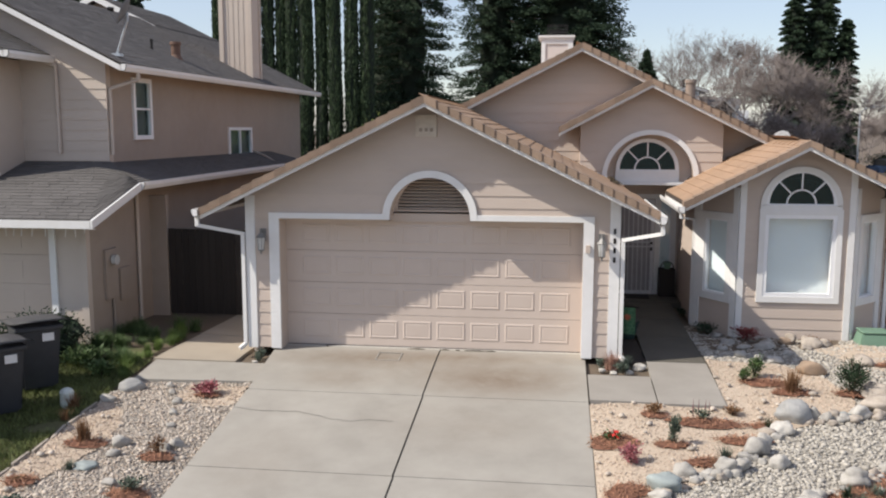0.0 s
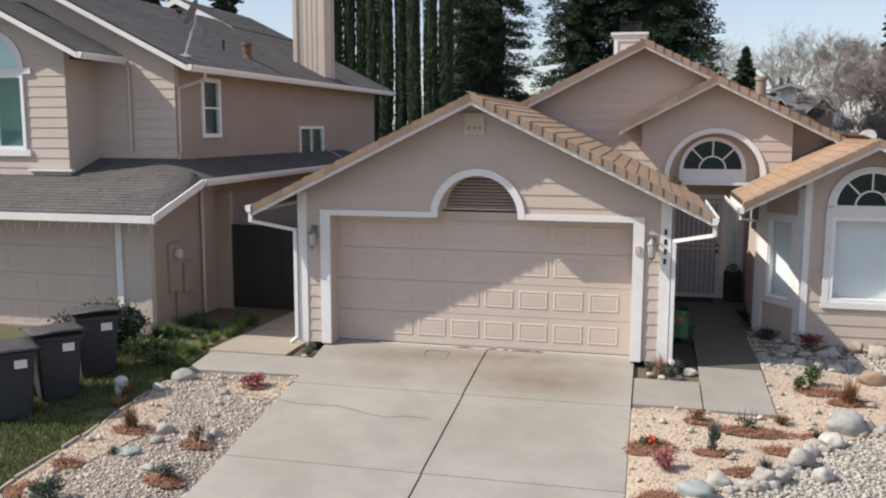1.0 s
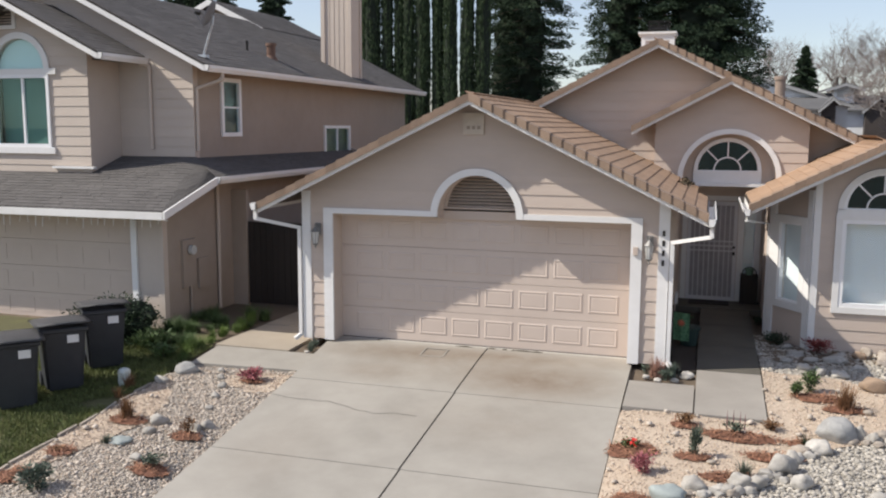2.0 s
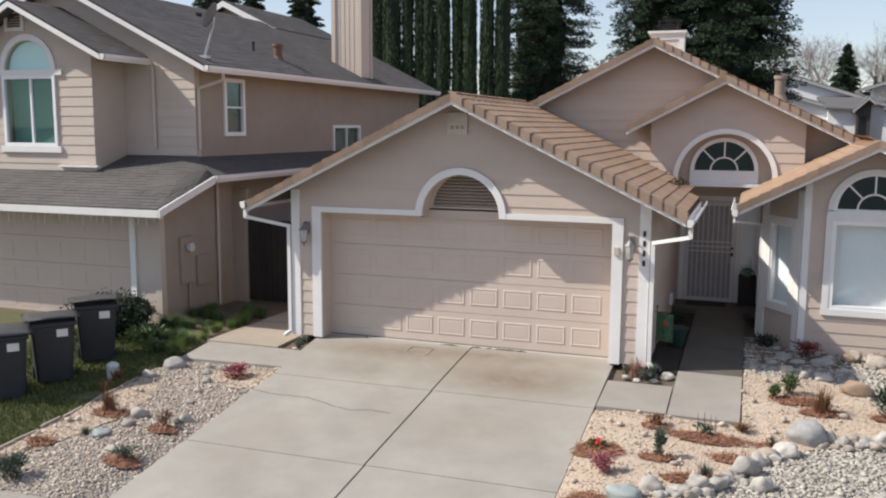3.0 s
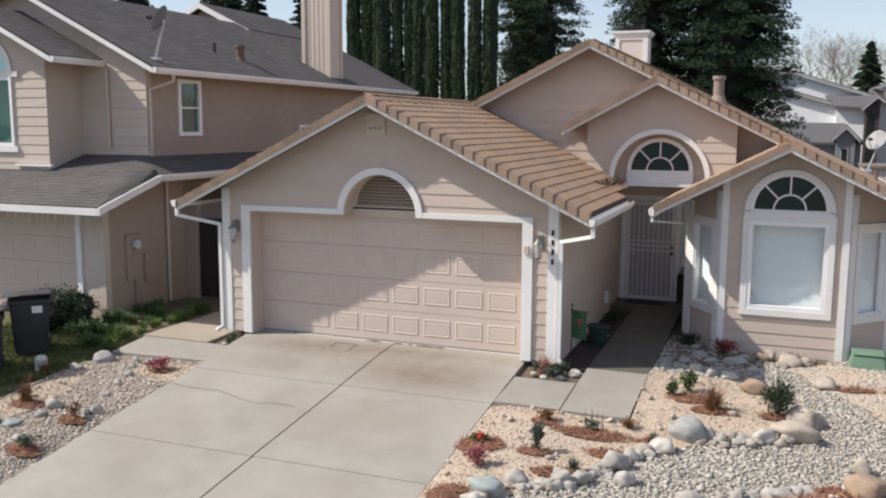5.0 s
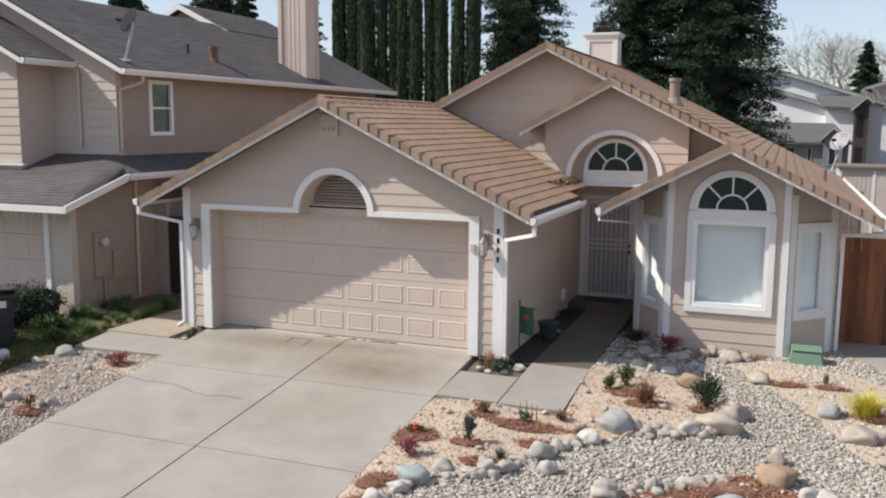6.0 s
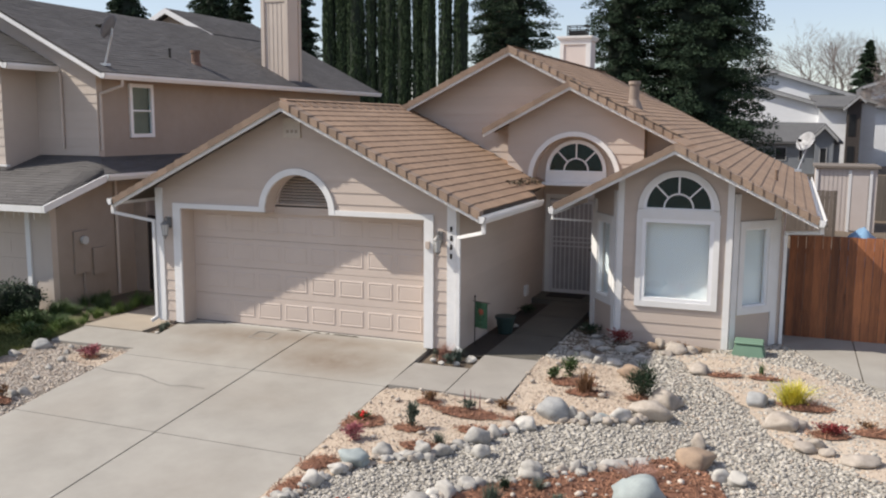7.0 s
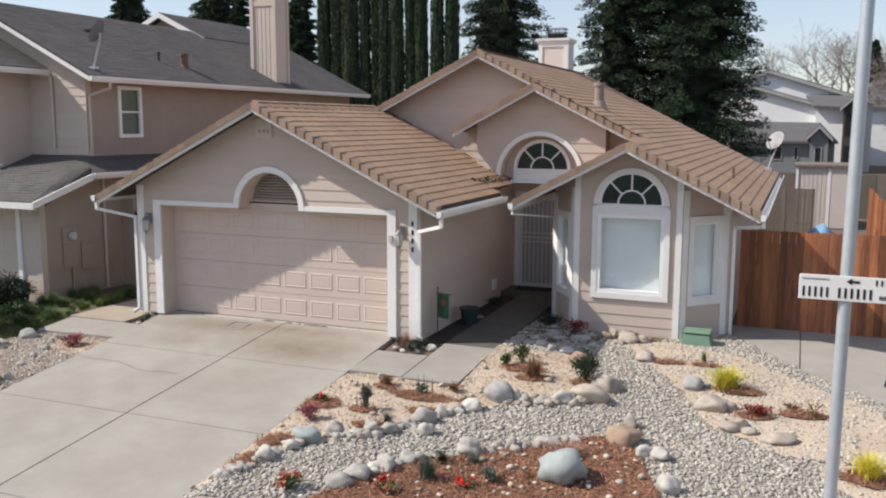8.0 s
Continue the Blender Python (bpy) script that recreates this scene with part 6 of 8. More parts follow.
LINE_2 = [(5.24, -2.21, 0.50, 0.38, "d"), (5.47, -2.06, 0.17, 0.25, "g"), (5.63, -2.13, 0.14, 0.23, "g"), (5.75, -2.07, 0.18, 0.18, "t"), (5.87, -2.05, 0.25, 0.15, "b"), (6.11, -1.97, 0.35, 0.26, "w"),
          (6.53, -1.83, 0.58, 0.30, "t"), (6.62, -1.29, 0.57, 0.38, "r"), (4.68, -3.58, 0.26, 0.21, "g"), (4.52, -3.50, 0.13, 0.11, "g"), (5.97, -0.19, 0.45, 0.30, "o"), (6.92, 0.38, 0.38, 0.26, "t"),
          (5.32, 0.49, 0.18, 0.17, "w"), (5.55, 0.46, 0.30, 0.15, "w"), (5.08, 0.67, 0.20, 0.17, "w"), (4.31, -5.34, 0.39, 0.22, "g")]
LINE_3 = [(4.44, -5.10, 0.33, 0.24, "g"), (4.55, -4.80, 0.20, 0.15, "w"), (4.68, -4.75, 0.25, 0.28, "w"), (4.80, -4.42, 0.28, 0.17, "g"), (4.93, -4.32, 0.21, 0.17, "g"), (5.45, -3.94, 0.34, 0.27, "w"),
          (5.63, -3.75, 0.14, 0.11, "t"), (5.73, -3.63, 0.15, 0.14, "t"), (5.90, -3.57, 0.19, 0.19, "g"), (6.06, -3.47, 0.16, 0.21, "g"), (6.28, -3.37, 0.36, 0.16, "w"), (6.55, -3.16, 0.34, 0.10, "w"),
          (7.21, -3.05, 0.52, 0.36, "o"), (7.19, -2.42, 0.20, 0.27, "r"), (6.72, -4.34, 0.60, 0.50, "b"), (7.50, -3.31, 0.22, 0.18, "w")]
LINE_4 = [(7.71, -3.32, 0.28, 0.20, "w"), (7.93, -4.21, 0.30, 0.26, "w"), (7.80, -0.80, 0.36, 0.27, "d"), (8.18, -1.49, 0.50, 0.28, "r"), (8.44, -2.12, 0.30, 0.18, "t"), (8.69, -2.15, 0.24, 0.16, "r"),
          (9.04, -2.43, 0.48, 0.20, "r"), (7.99, -0.93, 0.22, 0.08, "r"), (6.42, 1.50, 0.44, 0.28, "r"), (6.14, 1.72, 0.21, 0.28, "r"), (6.66, 1.62, 0.24, 0.18, "r"), (-4.26, -1.84, 0.40, 0.23, "d"),
          (-4.35, -2.31, 0.28, 0.15, "g"), (-3.34, -2.25, 0.14, 0.12, "g"), (-3.57, -1.89, 0.13, 0.12, "g"), (-3.72, -1.62, 0.13, 0.11, "g")]
LINE_5 = [(-3.46, -3.71, 0.27, 0.18, "g"), (-3.41, -3.98, 0.19, 0.12, "g"), (-4.02, -5.62, 0.27, 0.16, "t"), (-4.08, -5.28, 0.21, 0.11, "t"), (-3.60, -4.37, 0.30, 0.11, "b"), (-2.74, -3.64, 0.20, 0.15, "g"),
          (-3.07, -4.74, 0.19, 0.12, "g"), (-2.84, -3.75, 0.19, 0.15, "g"), (-3.22, -2.63, 0.14, 0.12, "g"), (-3.08, -3.03, 0.14, 0.11, "g"), (3.36, -0.25, 0.22, 0.14, "w"), (3.20, -0.45, 0.12, 0.09, "w"),
          (2.95, -0.50, 0.12, 0.08, "w"), (2.78, -0.42, 0.13, 0.09, "w"), (-2.80, -0.42, 0.10, 0.07, "w"), (3.30, 1.9, 0.16, 0.12, "g"), (3.35, 2.3, 0.14, 0.11, "g"), (5.05, 1.6, 0.30, 0.12, "g"), (5.6, 1.3, 0.36, 0.14, "g"), (5.9, 1.0, 0.26, 0.12, "g")]
KINDS = {"g": (STONE_GREY, GREY_L, 0.45), "b": (STONE_BLUE, BLUE_L, 0.35), "w": (STONE_WHITE, WHITE_L, 0.35), "t": (STONE_TAN, TAN_L, 0.4), "o": (STONE_ORANGE, BROWN_L, 0.8),
         "r": (STONE_TAN, "rough weathered tan boulder half sunk in gravel", 0.9), "d": (STONE_DARK, "dark grey veined boulder edging the gravel", 0.6)}
FILL = []
rnd = random.Random(21)
for row in (LINE_1, LINE_3[:12], LINE_2[:7]):
    for (xa, ya, wa, ha, ka), (xb, yb, wb, hb, kb) in zip(row, row[1:]):
        if math.hypot(xa - xb, ya - yb) < 0.75:
            for f, side in ((0.5, -0.08), (0.35, 0.05), (0.7, -0.02)):
                w = rnd.uniform(0.10, 0.19)
                FILL.append((xa + (xb - xa) * f + rnd.uniform(-0.03, 0.03), ya + (yb - ya) * f + side + rnd.uniform(-0.04, 0.04), w, w * rnd.uniform(0.6, 0.85), rnd.choice("ggtw")))
FILL += [(6.02, 1.62, 0.26, 0.20, "o"), (6.30, 1.36, 0.22, 0.15, "r"), (5.72, 1.62, 0.22, 0.14, "g"), (5.25, 1.25, 0.24, 0.13, "g"), (4.85, 1.05, 0.20, 0.12, "g"), (4.95, 2.05, 0.22, 0.12, "g"),
         (5.55, 1.85, 0.18, 0.11, "t"), (6.75, 1.78, 0.20, 0.14, "o"), (7.98, -0.62, 0.16, 0.12, "d"), (8.40, -1.36, 0.24, 0.17, "r"), (8.56, -1.92, 0.26, 0.17, "r"), (8.30, -1.80, 0.20, 0.12, "t")]
for i, (x, y, w, h, k) in enumerate(LINE_1 + LINE_2 + LINE_3 + LINE_4 + LINE_5 + FILL):
    mat, label, ang = KINDS[k]
    boulder(x, y, w * 1.07, h * 1.05, mat, label, 300 + i, ang)


# ---- plants ----
def leaf_cloud(name, P, A, B, mat, fold=0.0):
    """Many small diamond leaves in one mesh: centres P, half-lengths A, half-widths B."""
    n = len(P)
    tip = np.stack([P - A, P + B, P + A, P - B], 1).reshape(-1, 3)
    me = bpy.data.meshes.new(name)
    me.vertices.add(4 * n)
    me.vertices.foreach_set("co", tip.astype(np.float32).ravel())
    me.loops.add(4 * n)
    me.loops.foreach_set("vertex_index", np.arange(4 * n, dtype=np.int32))
    me.polygons.add(n)
    me.polygons.foreach_set("loop_start", np.arange(0, 4 * n, 4, dtype=np.int32))
    me.update(calc_edges=True)
    me.materials.append(mat)
    return me


def unit(v):
    return v / np.maximum(np.linalg.norm(v, axis=1, keepdims=True), 1e-9)


def leaf_part(name, P, D, length, width, mat, parent, rng, label=""):
    D = unit(D)
    S = unit(np.cross(D, rng.normal(size=D.shape)))
    L = length * rng.uniform(0.6, 1.3, (len(P), 1))
    ob = attach(new(name, leaf_cloud(name, P, D * L / 2, S * width * rng.uniform(0.7, 1.2, (len(P), 1)) / 2, mat)), parent)
    if label:
        ob["label"] = label
    return ob


def leaf_material(name, base, second, spread=0.35, rough=0.6):
    m = material(name, base, second, scale=3, rough=rough, bump=0.0, spread=spread, random_by="island", big=1.5, spec=0.25)
    return m


LEAF = leaf_material("green_leaf", (0.10, 0.15, 0.055), (0.06, 0.10, 0.036))
LEAF_DARK = leaf_material("dark_green_leaf", (0.035, 0.06, 0.03), (0.02, 0.038, 0.02))
LEAF_GREY = leaf_material("grey_green_leaf", (0.12, 0.15, 0.11), (0.07, 0.095, 0.075))
LEAF_CITRUS = leaf_material("citrus_leaf", (0.17, 0.19, 0.045), (0.09, 0.12, 0.035))
LEAF_YELLOW = leaf_material("yellow_leaf", (0.66, 0.56, 0.08), (0.46, 0.44, 0.07), 0.25)
LEAF_RED = leaf_material("red_leaf", (0.30, 0.055, 0.05), (0.18, 0.04, 0.04))
LEAF_PINK = leaf_material("pink_leaf", (0.44, 0.15, 0.17), (0.27, 0.09, 0.10))
LEAF_BROWN = leaf_material("dry_brown_blade", (0.26, 0.15, 0.075), (0.17, 0.09, 0.05))
LEAF_STRAW = leaf_material("pinkish_straw", (0.40, 0.24, 0.18), (0.28, 0.15, 0.12))
PETAL_RED = leaf_material("red_petal", (0.62, 0.03, 0.025), (0.5, 0.02, 0.02), 0.15)
PETAL_ORANGE = leaf_material("orange_petal", (0.52, 0.17, 0.10), (0.42, 0.11, 0.07), 0.2)
PETAL_PURPLE = leaf_material("purple_spike", (0.30, 0.12, 0.14), (0.20, 0.08, 0.09), 0.2)
GRASS = leaf_material("lawn_blade", (0.165, 0.185, 0.065), (0.10, 0.125, 0.045), 0.4)
CONIFER = leaf_material("conifer_needles", (0.043, 0.070, 0.037), (0.021, 0.039, 0.023), 0.35, rough=0.85)
CYPRESS = leaf_material("cypress_scales", (0.066, 0.100, 0.048), (0.042, 0.066, 0.034), 0.35, rough=0.85)
# near-black green: the shade inside the crowns is put into the colour
INNER_SHADE_LEAF = material("inner_foliage", (0.020, 0.030, 0.017), (0.011, 0.017, 0.011), scale=9, rough=0.95, bump=1.0, fine=7, spread=0.3, big=2)
BARK_TREE = material("tree_bark", (0.13, 0.10, 0.075), (0.08, 0.06, 0.045), scale=12, rough=0.95, bump=0.6, fine=40)
TWIG = material("bare_twig", (0.21, 0.18, 0.168), (0.145, 0.122, 0.115), scale=5, rough=0.9, bump=0.2)


def tuft(x, y, w, h, n, mat, label, seed, category="grass", name="grass_tuft", lean=0.9, extra=None):
    """Blades that arch out of one crown."""
    rng = np.random.default_rng(seed)
    z0 = ground_z(x, y) + 0.05
    o = thing(name, (x, y, z0), label, category)
    verts, faces = [], []
    for _ in range(n):
        a, s = rng.uniform(0, 6.283), rng.uniform(0.1, 1.0) * lean
        L = h * rng.uniform(0.6, 1.1)
        bx, by = x + rng.normal(0, w * 0.08), y + rng.normal(0, w * 0.08)
        wd = h * 0.022 * rng.uniform(0.7, 1.3)
        px, py = -math.sin(a) * wd, math.cos(a) * wd
        k = len(verts)
        for t in (0.0, 0.4, 0.75, 1.0):
            out = (w / 2) * s * t ** 1.4
            zz = z0 - 0.02 + L * (t - 0.35 * s * t * t)
            q = 1 - t * 0.9
            cx, cy = bx + math.cos(a) * out, by + math.sin(a) * out
            verts += [(cx - px * q, cy - py * q, zz), (cx + px * q, cy + py * q, zz)]
        for j in range(3):
            b = k + 2 * j
            faces.append((b, b + 1, b + 3, b + 2))
    me = bpy.data.meshes.new("foliage")
    me.from_pydata(verts, [], faces)
    me.materials.append(mat)
    attach(new("foliage", me), o)
    return o


def shrub(x, y, w, h, n, leaf, mat, label, seed, category="shrub", name="shrub", stems=7, up=0.5, flowers=None, z0=None, wide=0.35):
    """A small bush: forked stems and a cloud of leaves along them."""
    rng = np.random.default_rng(seed)
    z0 = ground_z(x, y) + 0.05 if z0 is None else z0
    o = thing(name, (x, y, z0), label, category)
    bm = bmesh.new()
    tips = []
    for _ in range(stems):
        a, s = rng.uniform(0, 6.283), rng.uniform(0.2, 1.0)
        mid = Vector((x + math.cos(a) * w * 0.2 * s, y + math.sin(a) * w * 0.2 * s, z0 + h * 0.45))
        tip = Vector((x + math.cos(a) * w * 0.42 * s, y + math.sin(a) * w * 0.42 * s, z0 + h * rng.uniform(0.7, 0.95) * (1 - 0.3 * s)))
        tube(bm, [(x, y, z0 - 0.03), mid, tip], max(0.004, h * 0.012), 5)
        tips.append((mid, tip))
    part("stem", bm, BARK_TREE, o)
    P, D = [], []
    for _ in range(n):
        mid, tip = tips[rng.integers(len(tips))]
        f = rng.uniform(0, 1)
        c = np.array(mid.lerp(tip, f)) if rng.random() < 0.75 else np.array(Vector((x, y, z0)).lerp(mid, f))
        off = np.clip(rng.normal(size=3), -1.7, 1.7) * (w * 0.13, w * 0.13, h * 0.10)
        p = c + off
        p[2] = max(p[2], z0)
        P.append(p)
        D.append(off / (np.linalg.norm(off) + 1e-6) + (0, 0, up))
    leaf_part("foliage", np.array(P), np.array(D), leaf, leaf * wide, mat, o, rng)
    if flowers:
        fm, count, size = flowers
        P, D = [], []
        for _ in range(count):
            mid, tip = tips[rng.integers(len(tips))]
            c = np.array(tip) + rng.normal(size=3) * w * 0.06
            for _ in range(14):
                P.append(c + rng.normal(size=3) * size * 0.45)
                D.append(rng.normal(size=3) + (0, 0, 0.6))
        leaf_part("blossom", np.array(P), np.array(D), size, size * 0.7, fm, o, rng, "bright blossoms")
    return o


# right yard, from the driveway to the fence
shrub(2.78, -2.98, 0.30, 0.14, 220, 0.05, LEAF, "low green plant with bright red flower in mulch", 1, "flower", "flowering_plant", flowers=(PETAL_RED, 2, 0.06))
shrub(2.97, -3.60, 0.32, 0.24, 700, 0.045, LEAF_PINK, "small pink-red leaved shrub in granite", 2)
shrub(3.40, -2.05, 0.28, 0.16, 300, 0.05, LEAF_BROWN, "low brownish plant by the walk", 3)
shrub(3.52, -3.00, 0.22, 0.40, 520, 0.055, LEAF_GREY, "upright dusty green shrub in mulch", 4, stems=3, up=1.2)
shrub(4.02, -2.12, 0.30, 0.16, 260, 0.05, LEAF_GREY, "low heather with purple flower spikes in mulch", 5, "flower", "flowering_plant")
for k, (dx, dy) in enumerate(((-0.08, 0.02), (0.0, 0.05), (0.08, 0.0), (0.14, 0.05))):
    tuft(4.0 + dx, -2.02 + dy, 0.03, 0.27, 10, PETAL_PURPLE, "thin purple flower spikes beside heather", 40 + k, "flower", "flower_spike", 0.3)
shrub(4.46, -1.90, 0.26, 0.13, 260, 0.05, LEAF_BROWN, "low dark brown plant at the walk's edge", 6)
tuft(4.82, -2.35, 0.28, 0.20, 70, LEAF_DARK, "short dark green grass tuft behind boulders", 7)
tuft(4.09, -3.42, 0.34, 0.22, 160, LEAF_GREY, "grey-green fescue tuft behind boulders", 8)
tuft(3.92, -3.58, 0.34, 0.14, 60, LEAF_BROWN, "sparse dry grass tuft in mulch", 9)
shrub(5.06, -0.40, 0.30, 0.36, 520, 0.06, LEAF, "loose bright green shrub in mulch", 10)
shrub(4.86, -0.62, 0.24, 0.22, 300, 0.06, LEAF, "small green shrub in mulch", 11)
tuft(5.45, -1.05, 0.50, 0.42, 150, LEAF_BROWN, "spiky brown ornamental grass in mulch", 12)
shrub(6.28, -1.02, 0.55, 0.55, 1600, 0.06, LEAF_DARK, "dense dark green rosemary bush by boulders", 13, stems=12, up=1.0, wide=0.25)
tuft(7.83, 0.66, 0.18, 0.22, 60, LEAF, "small green grass tuft in granite", 14)
tuft(8.27, -0.55, 0.80, 0.38, 420, LEAF_YELLOW, "golden yellow grass-like shrub in mulch", 15, "shrub", "golden_shrub", 1.0)
tuft(10.04, -3.02, 0.62, 0.36, 360, LEAF_YELLOW, "golden yellow grass-like shrub near the post", 16, "shrub", "golden_shrub", 1.0)
shrub(8.72, -1.48, 0.45, 0.15, 420, 0.06, LEAF_RED, "low red leaved ground plant", 17)
shrub(9.47, -1.38, 0.30, 0.30, 60, 0.05, LEAF_BROWN, "twiggy half-bare plant in mulch", 18, stems=10)
shrub(9.20, -1.12, 0.28, 0.10, 160, 0.05, LEAF_BROWN, "low brown plant in mulch", 19)
tuft(5.23, -4.72, 0.36, 0.32, 240, LEAF_GREY, "grey-green fescue tuft in bark mulch", 20)
tuft(5.23, -4.25, 0.30, 0.20, 140, LEAF_DARK, "dark green grass tuft in bark mulch", 21)
shrub(5.95, -4.48, 0.30, 0.20, 300, 0.05, LEAF_GREY, "low grey-green plant in bark mulch", 22)
shrub(3.82, -5.5, 0.34, 0.18, 260, 0.05, LEAF, "low plant with orange-red blossoms in gravel", 23, "flower", "flowering_plant", flowers=(PETAL_ORANGE, 8, 0.06))
shrub(4.79, -5.03, 0.12, 0.10, 60, 0.04, LEAF, "tiny plant with red flower in mulch", 24, "flower", "flowering_plant", flowers=(PETAL_RED, 2, 0.05))
shrub(7.03, -4.95, 0.2, 0.10, 80, 0.04, LEAF, "tiny plant with orange flowers in mulch", 25, "flower", "flowering_plant", flowers=(PETAL_ORANGE, 3, 0.05))
shrub(4.78, 2.35, 0.55, 0.20, 600, 0.05, LEAF_DARK, "low dark green plant at the bay's foot", 26)
shrub(5.40, 1.92, 0.55, 0.26, 700, 0.05, LEAF_RED, "dark red leaved shrub at the bay's foot", 27)
shrub(6.45, 1.78, 0.34, 0.16, 200, 0.05, LEAF_BROWN, "dry brown plant at the bay's foot", 28)
shrub(2.78, -0.25, 0.22, 0.16, 240, 0.05, LEAF_GREY, "small grey-green plant at the garage corner", 29)
shrub(3.10, -0.42, 0.24, 0.18, 280, 0.05, LEAF_GREY, "small grey-green plant with purple tips at the garage corner", 30)
shrub(-2.78, -0.18, 0.22, 0.16, 240, 0.05, LEAF_GREY, "small grey-green plant at the garage corner", 31)
shrub(3.25, 3.6, 0.35, 0.20, 260, 0.06, LEAF_DARK, "low dark plant in the porch bed", 32)
shrub(4.56, 3.8, 0.22, 0.18, 200, 0.06, LEAF_DARK, "low dark plant beside the porch", 33)
tuft(6.62, -3.55, 0.70, 0.24, 220, LEAF_STRAW, "dry pinkish straw-like grass behind a boulder", 131, lean=1.1)
shrub(5.75, -4.75, 0.22, 0.12, 120, 0.04, LEAF, "tiny plant with red flowers in bark mulch", 132, "flower", "flowering_plant", flowers=(PETAL_RED, 4, 0.05))
shrub(4.95, -5.2, 0.28, 0.16, 160, 0.05, LEAF, "low plant with orange-red blossoms in bark mulch", 133, "flower", "flowering_plant", flowers=(PETAL_ORANGE, 5, 0.05))
tuft(5.60, -4.10, 0.40, 0.16, 160, LEAF_GREY, "low grey-green tuft in bark mulch", 134)
tuft(6.35, -4.25, 0.36, 0.14, 120, LEAF_BROWN, "low dry tuft in bark mulch", 135)
tuft(2.92, -0.30, 0.42, 0.34, 170, LEAF_STRAW, "pale dry straw tuft at the garage corner", 190)
tuft(3.16, -0.22, 0.34, 0.26, 150, LEAF_GREY, "grey-green spiky tuft at the garage corner", 191)
tuft(-2.78, -0.30, 0.26, 0.20, 90, LEAF_GREY, "small grey tuft below the downspout", 192)
# left bed
tuft(-3.96, -3.66, 0.36, 0.40, 130, LEAF_BROWN, "spiky reddish brown grass in mulch", 34)
tuft(-3.76, -4.36, 0.28, 0.14, 160, LEAF_GREY, "low blue-grey fescue tuft", 35)
shrub(-3.0, -1.88, 0.40, 0.22, 480, 0.06, LEAF_PINK, "low pinkish red shrub in granite", 36)
shrub(-2.87, -3.88, 0.26, 0.24, 220, 0.05, LEAF_BROWN, "small dry shrub in mulch", 37)
shrub(-2.72, -4.82, 0.32, 0.18, 320, 0.05, LEAF_GREY, "low olive shrub in mulch", 38)
shrub(-3.70, -5.66, 0.50, 0.30, 800, 0.06, LEAF_GREY, "grey-green bush at the bed's end", 39)
shrub(-4.15, -4.78, 0.22, 0.08, 80, 0.05, LEAF_BROWN, "low dry plant in mulch", 40)
# the neighbour's bush and wall-side weeds
shrub(-4.35, 16.2, 1.7, 4.75, 4200, 0.11, LEAF_CITRUS, "tall yellow-green citrus bush behind the garage", 141, stems=16, up=0.4, wide=0.45, z0=-0.1)
HEDGE = shrub(-6.45, -0.42, 1.55, 0.85, 9000, 0.055, LEAF_DARK, "dense dark green rounded hedge bush by garage corner", 41, stems=26, up=0.3, wide=0.55, z0=-0.18)
shrub(-5.55, -0.75, 0.9, 0.32, 1400, 0.07, LEAF, "low green weeds in front of the hedge", 42, stems=14)
shrub(-5.0, -1.25, 0.6, 0.26, 500, 0.08, LEAF, "low green weeds beside the slab", 43, stems=9)
# dark core of the hedge, its inner shade painted in
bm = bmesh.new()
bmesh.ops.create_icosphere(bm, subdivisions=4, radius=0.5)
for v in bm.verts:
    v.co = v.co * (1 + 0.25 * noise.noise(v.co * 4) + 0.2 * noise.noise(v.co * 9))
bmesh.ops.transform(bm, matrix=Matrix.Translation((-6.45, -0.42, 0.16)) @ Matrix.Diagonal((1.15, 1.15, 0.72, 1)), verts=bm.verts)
attach(new("inner_foliage", mesh_of("inner_foliage", bm, INNER_SHADE_LEAF, True)), HEDGE)
rw = random.Random(12)
WEEDS = [(rw.uniform(-5.9, -4.62), rw.uniform(-0.75, 1.7)) for _ in range(26)]
for k, (x, y) in enumerate(WEEDS):
    tuft(x, y, rw.uniform(0.4, 0.75), rw.uniform(0.16, 0.32), 150, LEAF, "tall green grass along the slab edge", 60 + k)
# brighter yellow-green: sunlight on these weeds is put into the leaf colour
LEAF_SUNLIT = leaf_material("sunlit_weed_leaf", (0.15, 0.215, 0.05), (0.085, 0.135, 0.035))
for k in range(15):
    tuft(-4.68 + rw.uniform(-0.16, 0.06), -1.25 + 0.19 * k, rw.uniform(0.3, 0.5), rw.uniform(0.12, 0.26), 130, LEAF_SUNLIT, "green weeds along the slab edge, coloured brighter as if sunlit", 170 + k)
tuft(-4.72, -2.55, 0.40, 0.26, 140, LEAF_BROWN, "dry tan grass round a white pipe cap", 70)
tuft(-4.62, -2.95, 0.30, 0.2, 90, LEAF_BROWN, "dry tan grass at the lawn edge", 71)

# lawn
LAWN = [(-13, -9), (-4.53, -9), (-4.53, -1.5), (-4.56, -0.45), (-5.0, 0.2), (-6.08, 0.36), (-13, 0.36)]
single("lawn", clip_sheet("lawn", LAWN, lift_a(0.02), None, 0.5), LAWN_BASE, "green lawn with worn yellowish spots", "lawn", kind="stuff", smooth=True)
rng = np.random.default_rng(77)
sp = np.array(spots_in([(-7.6, -6.4), (-4.5, -6.4), (-4.55, -0.5), (-7.6, -0.5)], 3300, 90, 0.02, lambda x, y: noise.noise((x * 0.9, y * 0.9, 1.3)) > -0.38))
D = rng.normal(size=sp.shape) * 0.55 + (0, 0, 1)
L = rng.uniform(0.05, 0.11, (len(sp), 1))
A = unit(D) * L / 2
B = unit(np.cross(D, rng.normal(size=sp.shape))) * 0.005
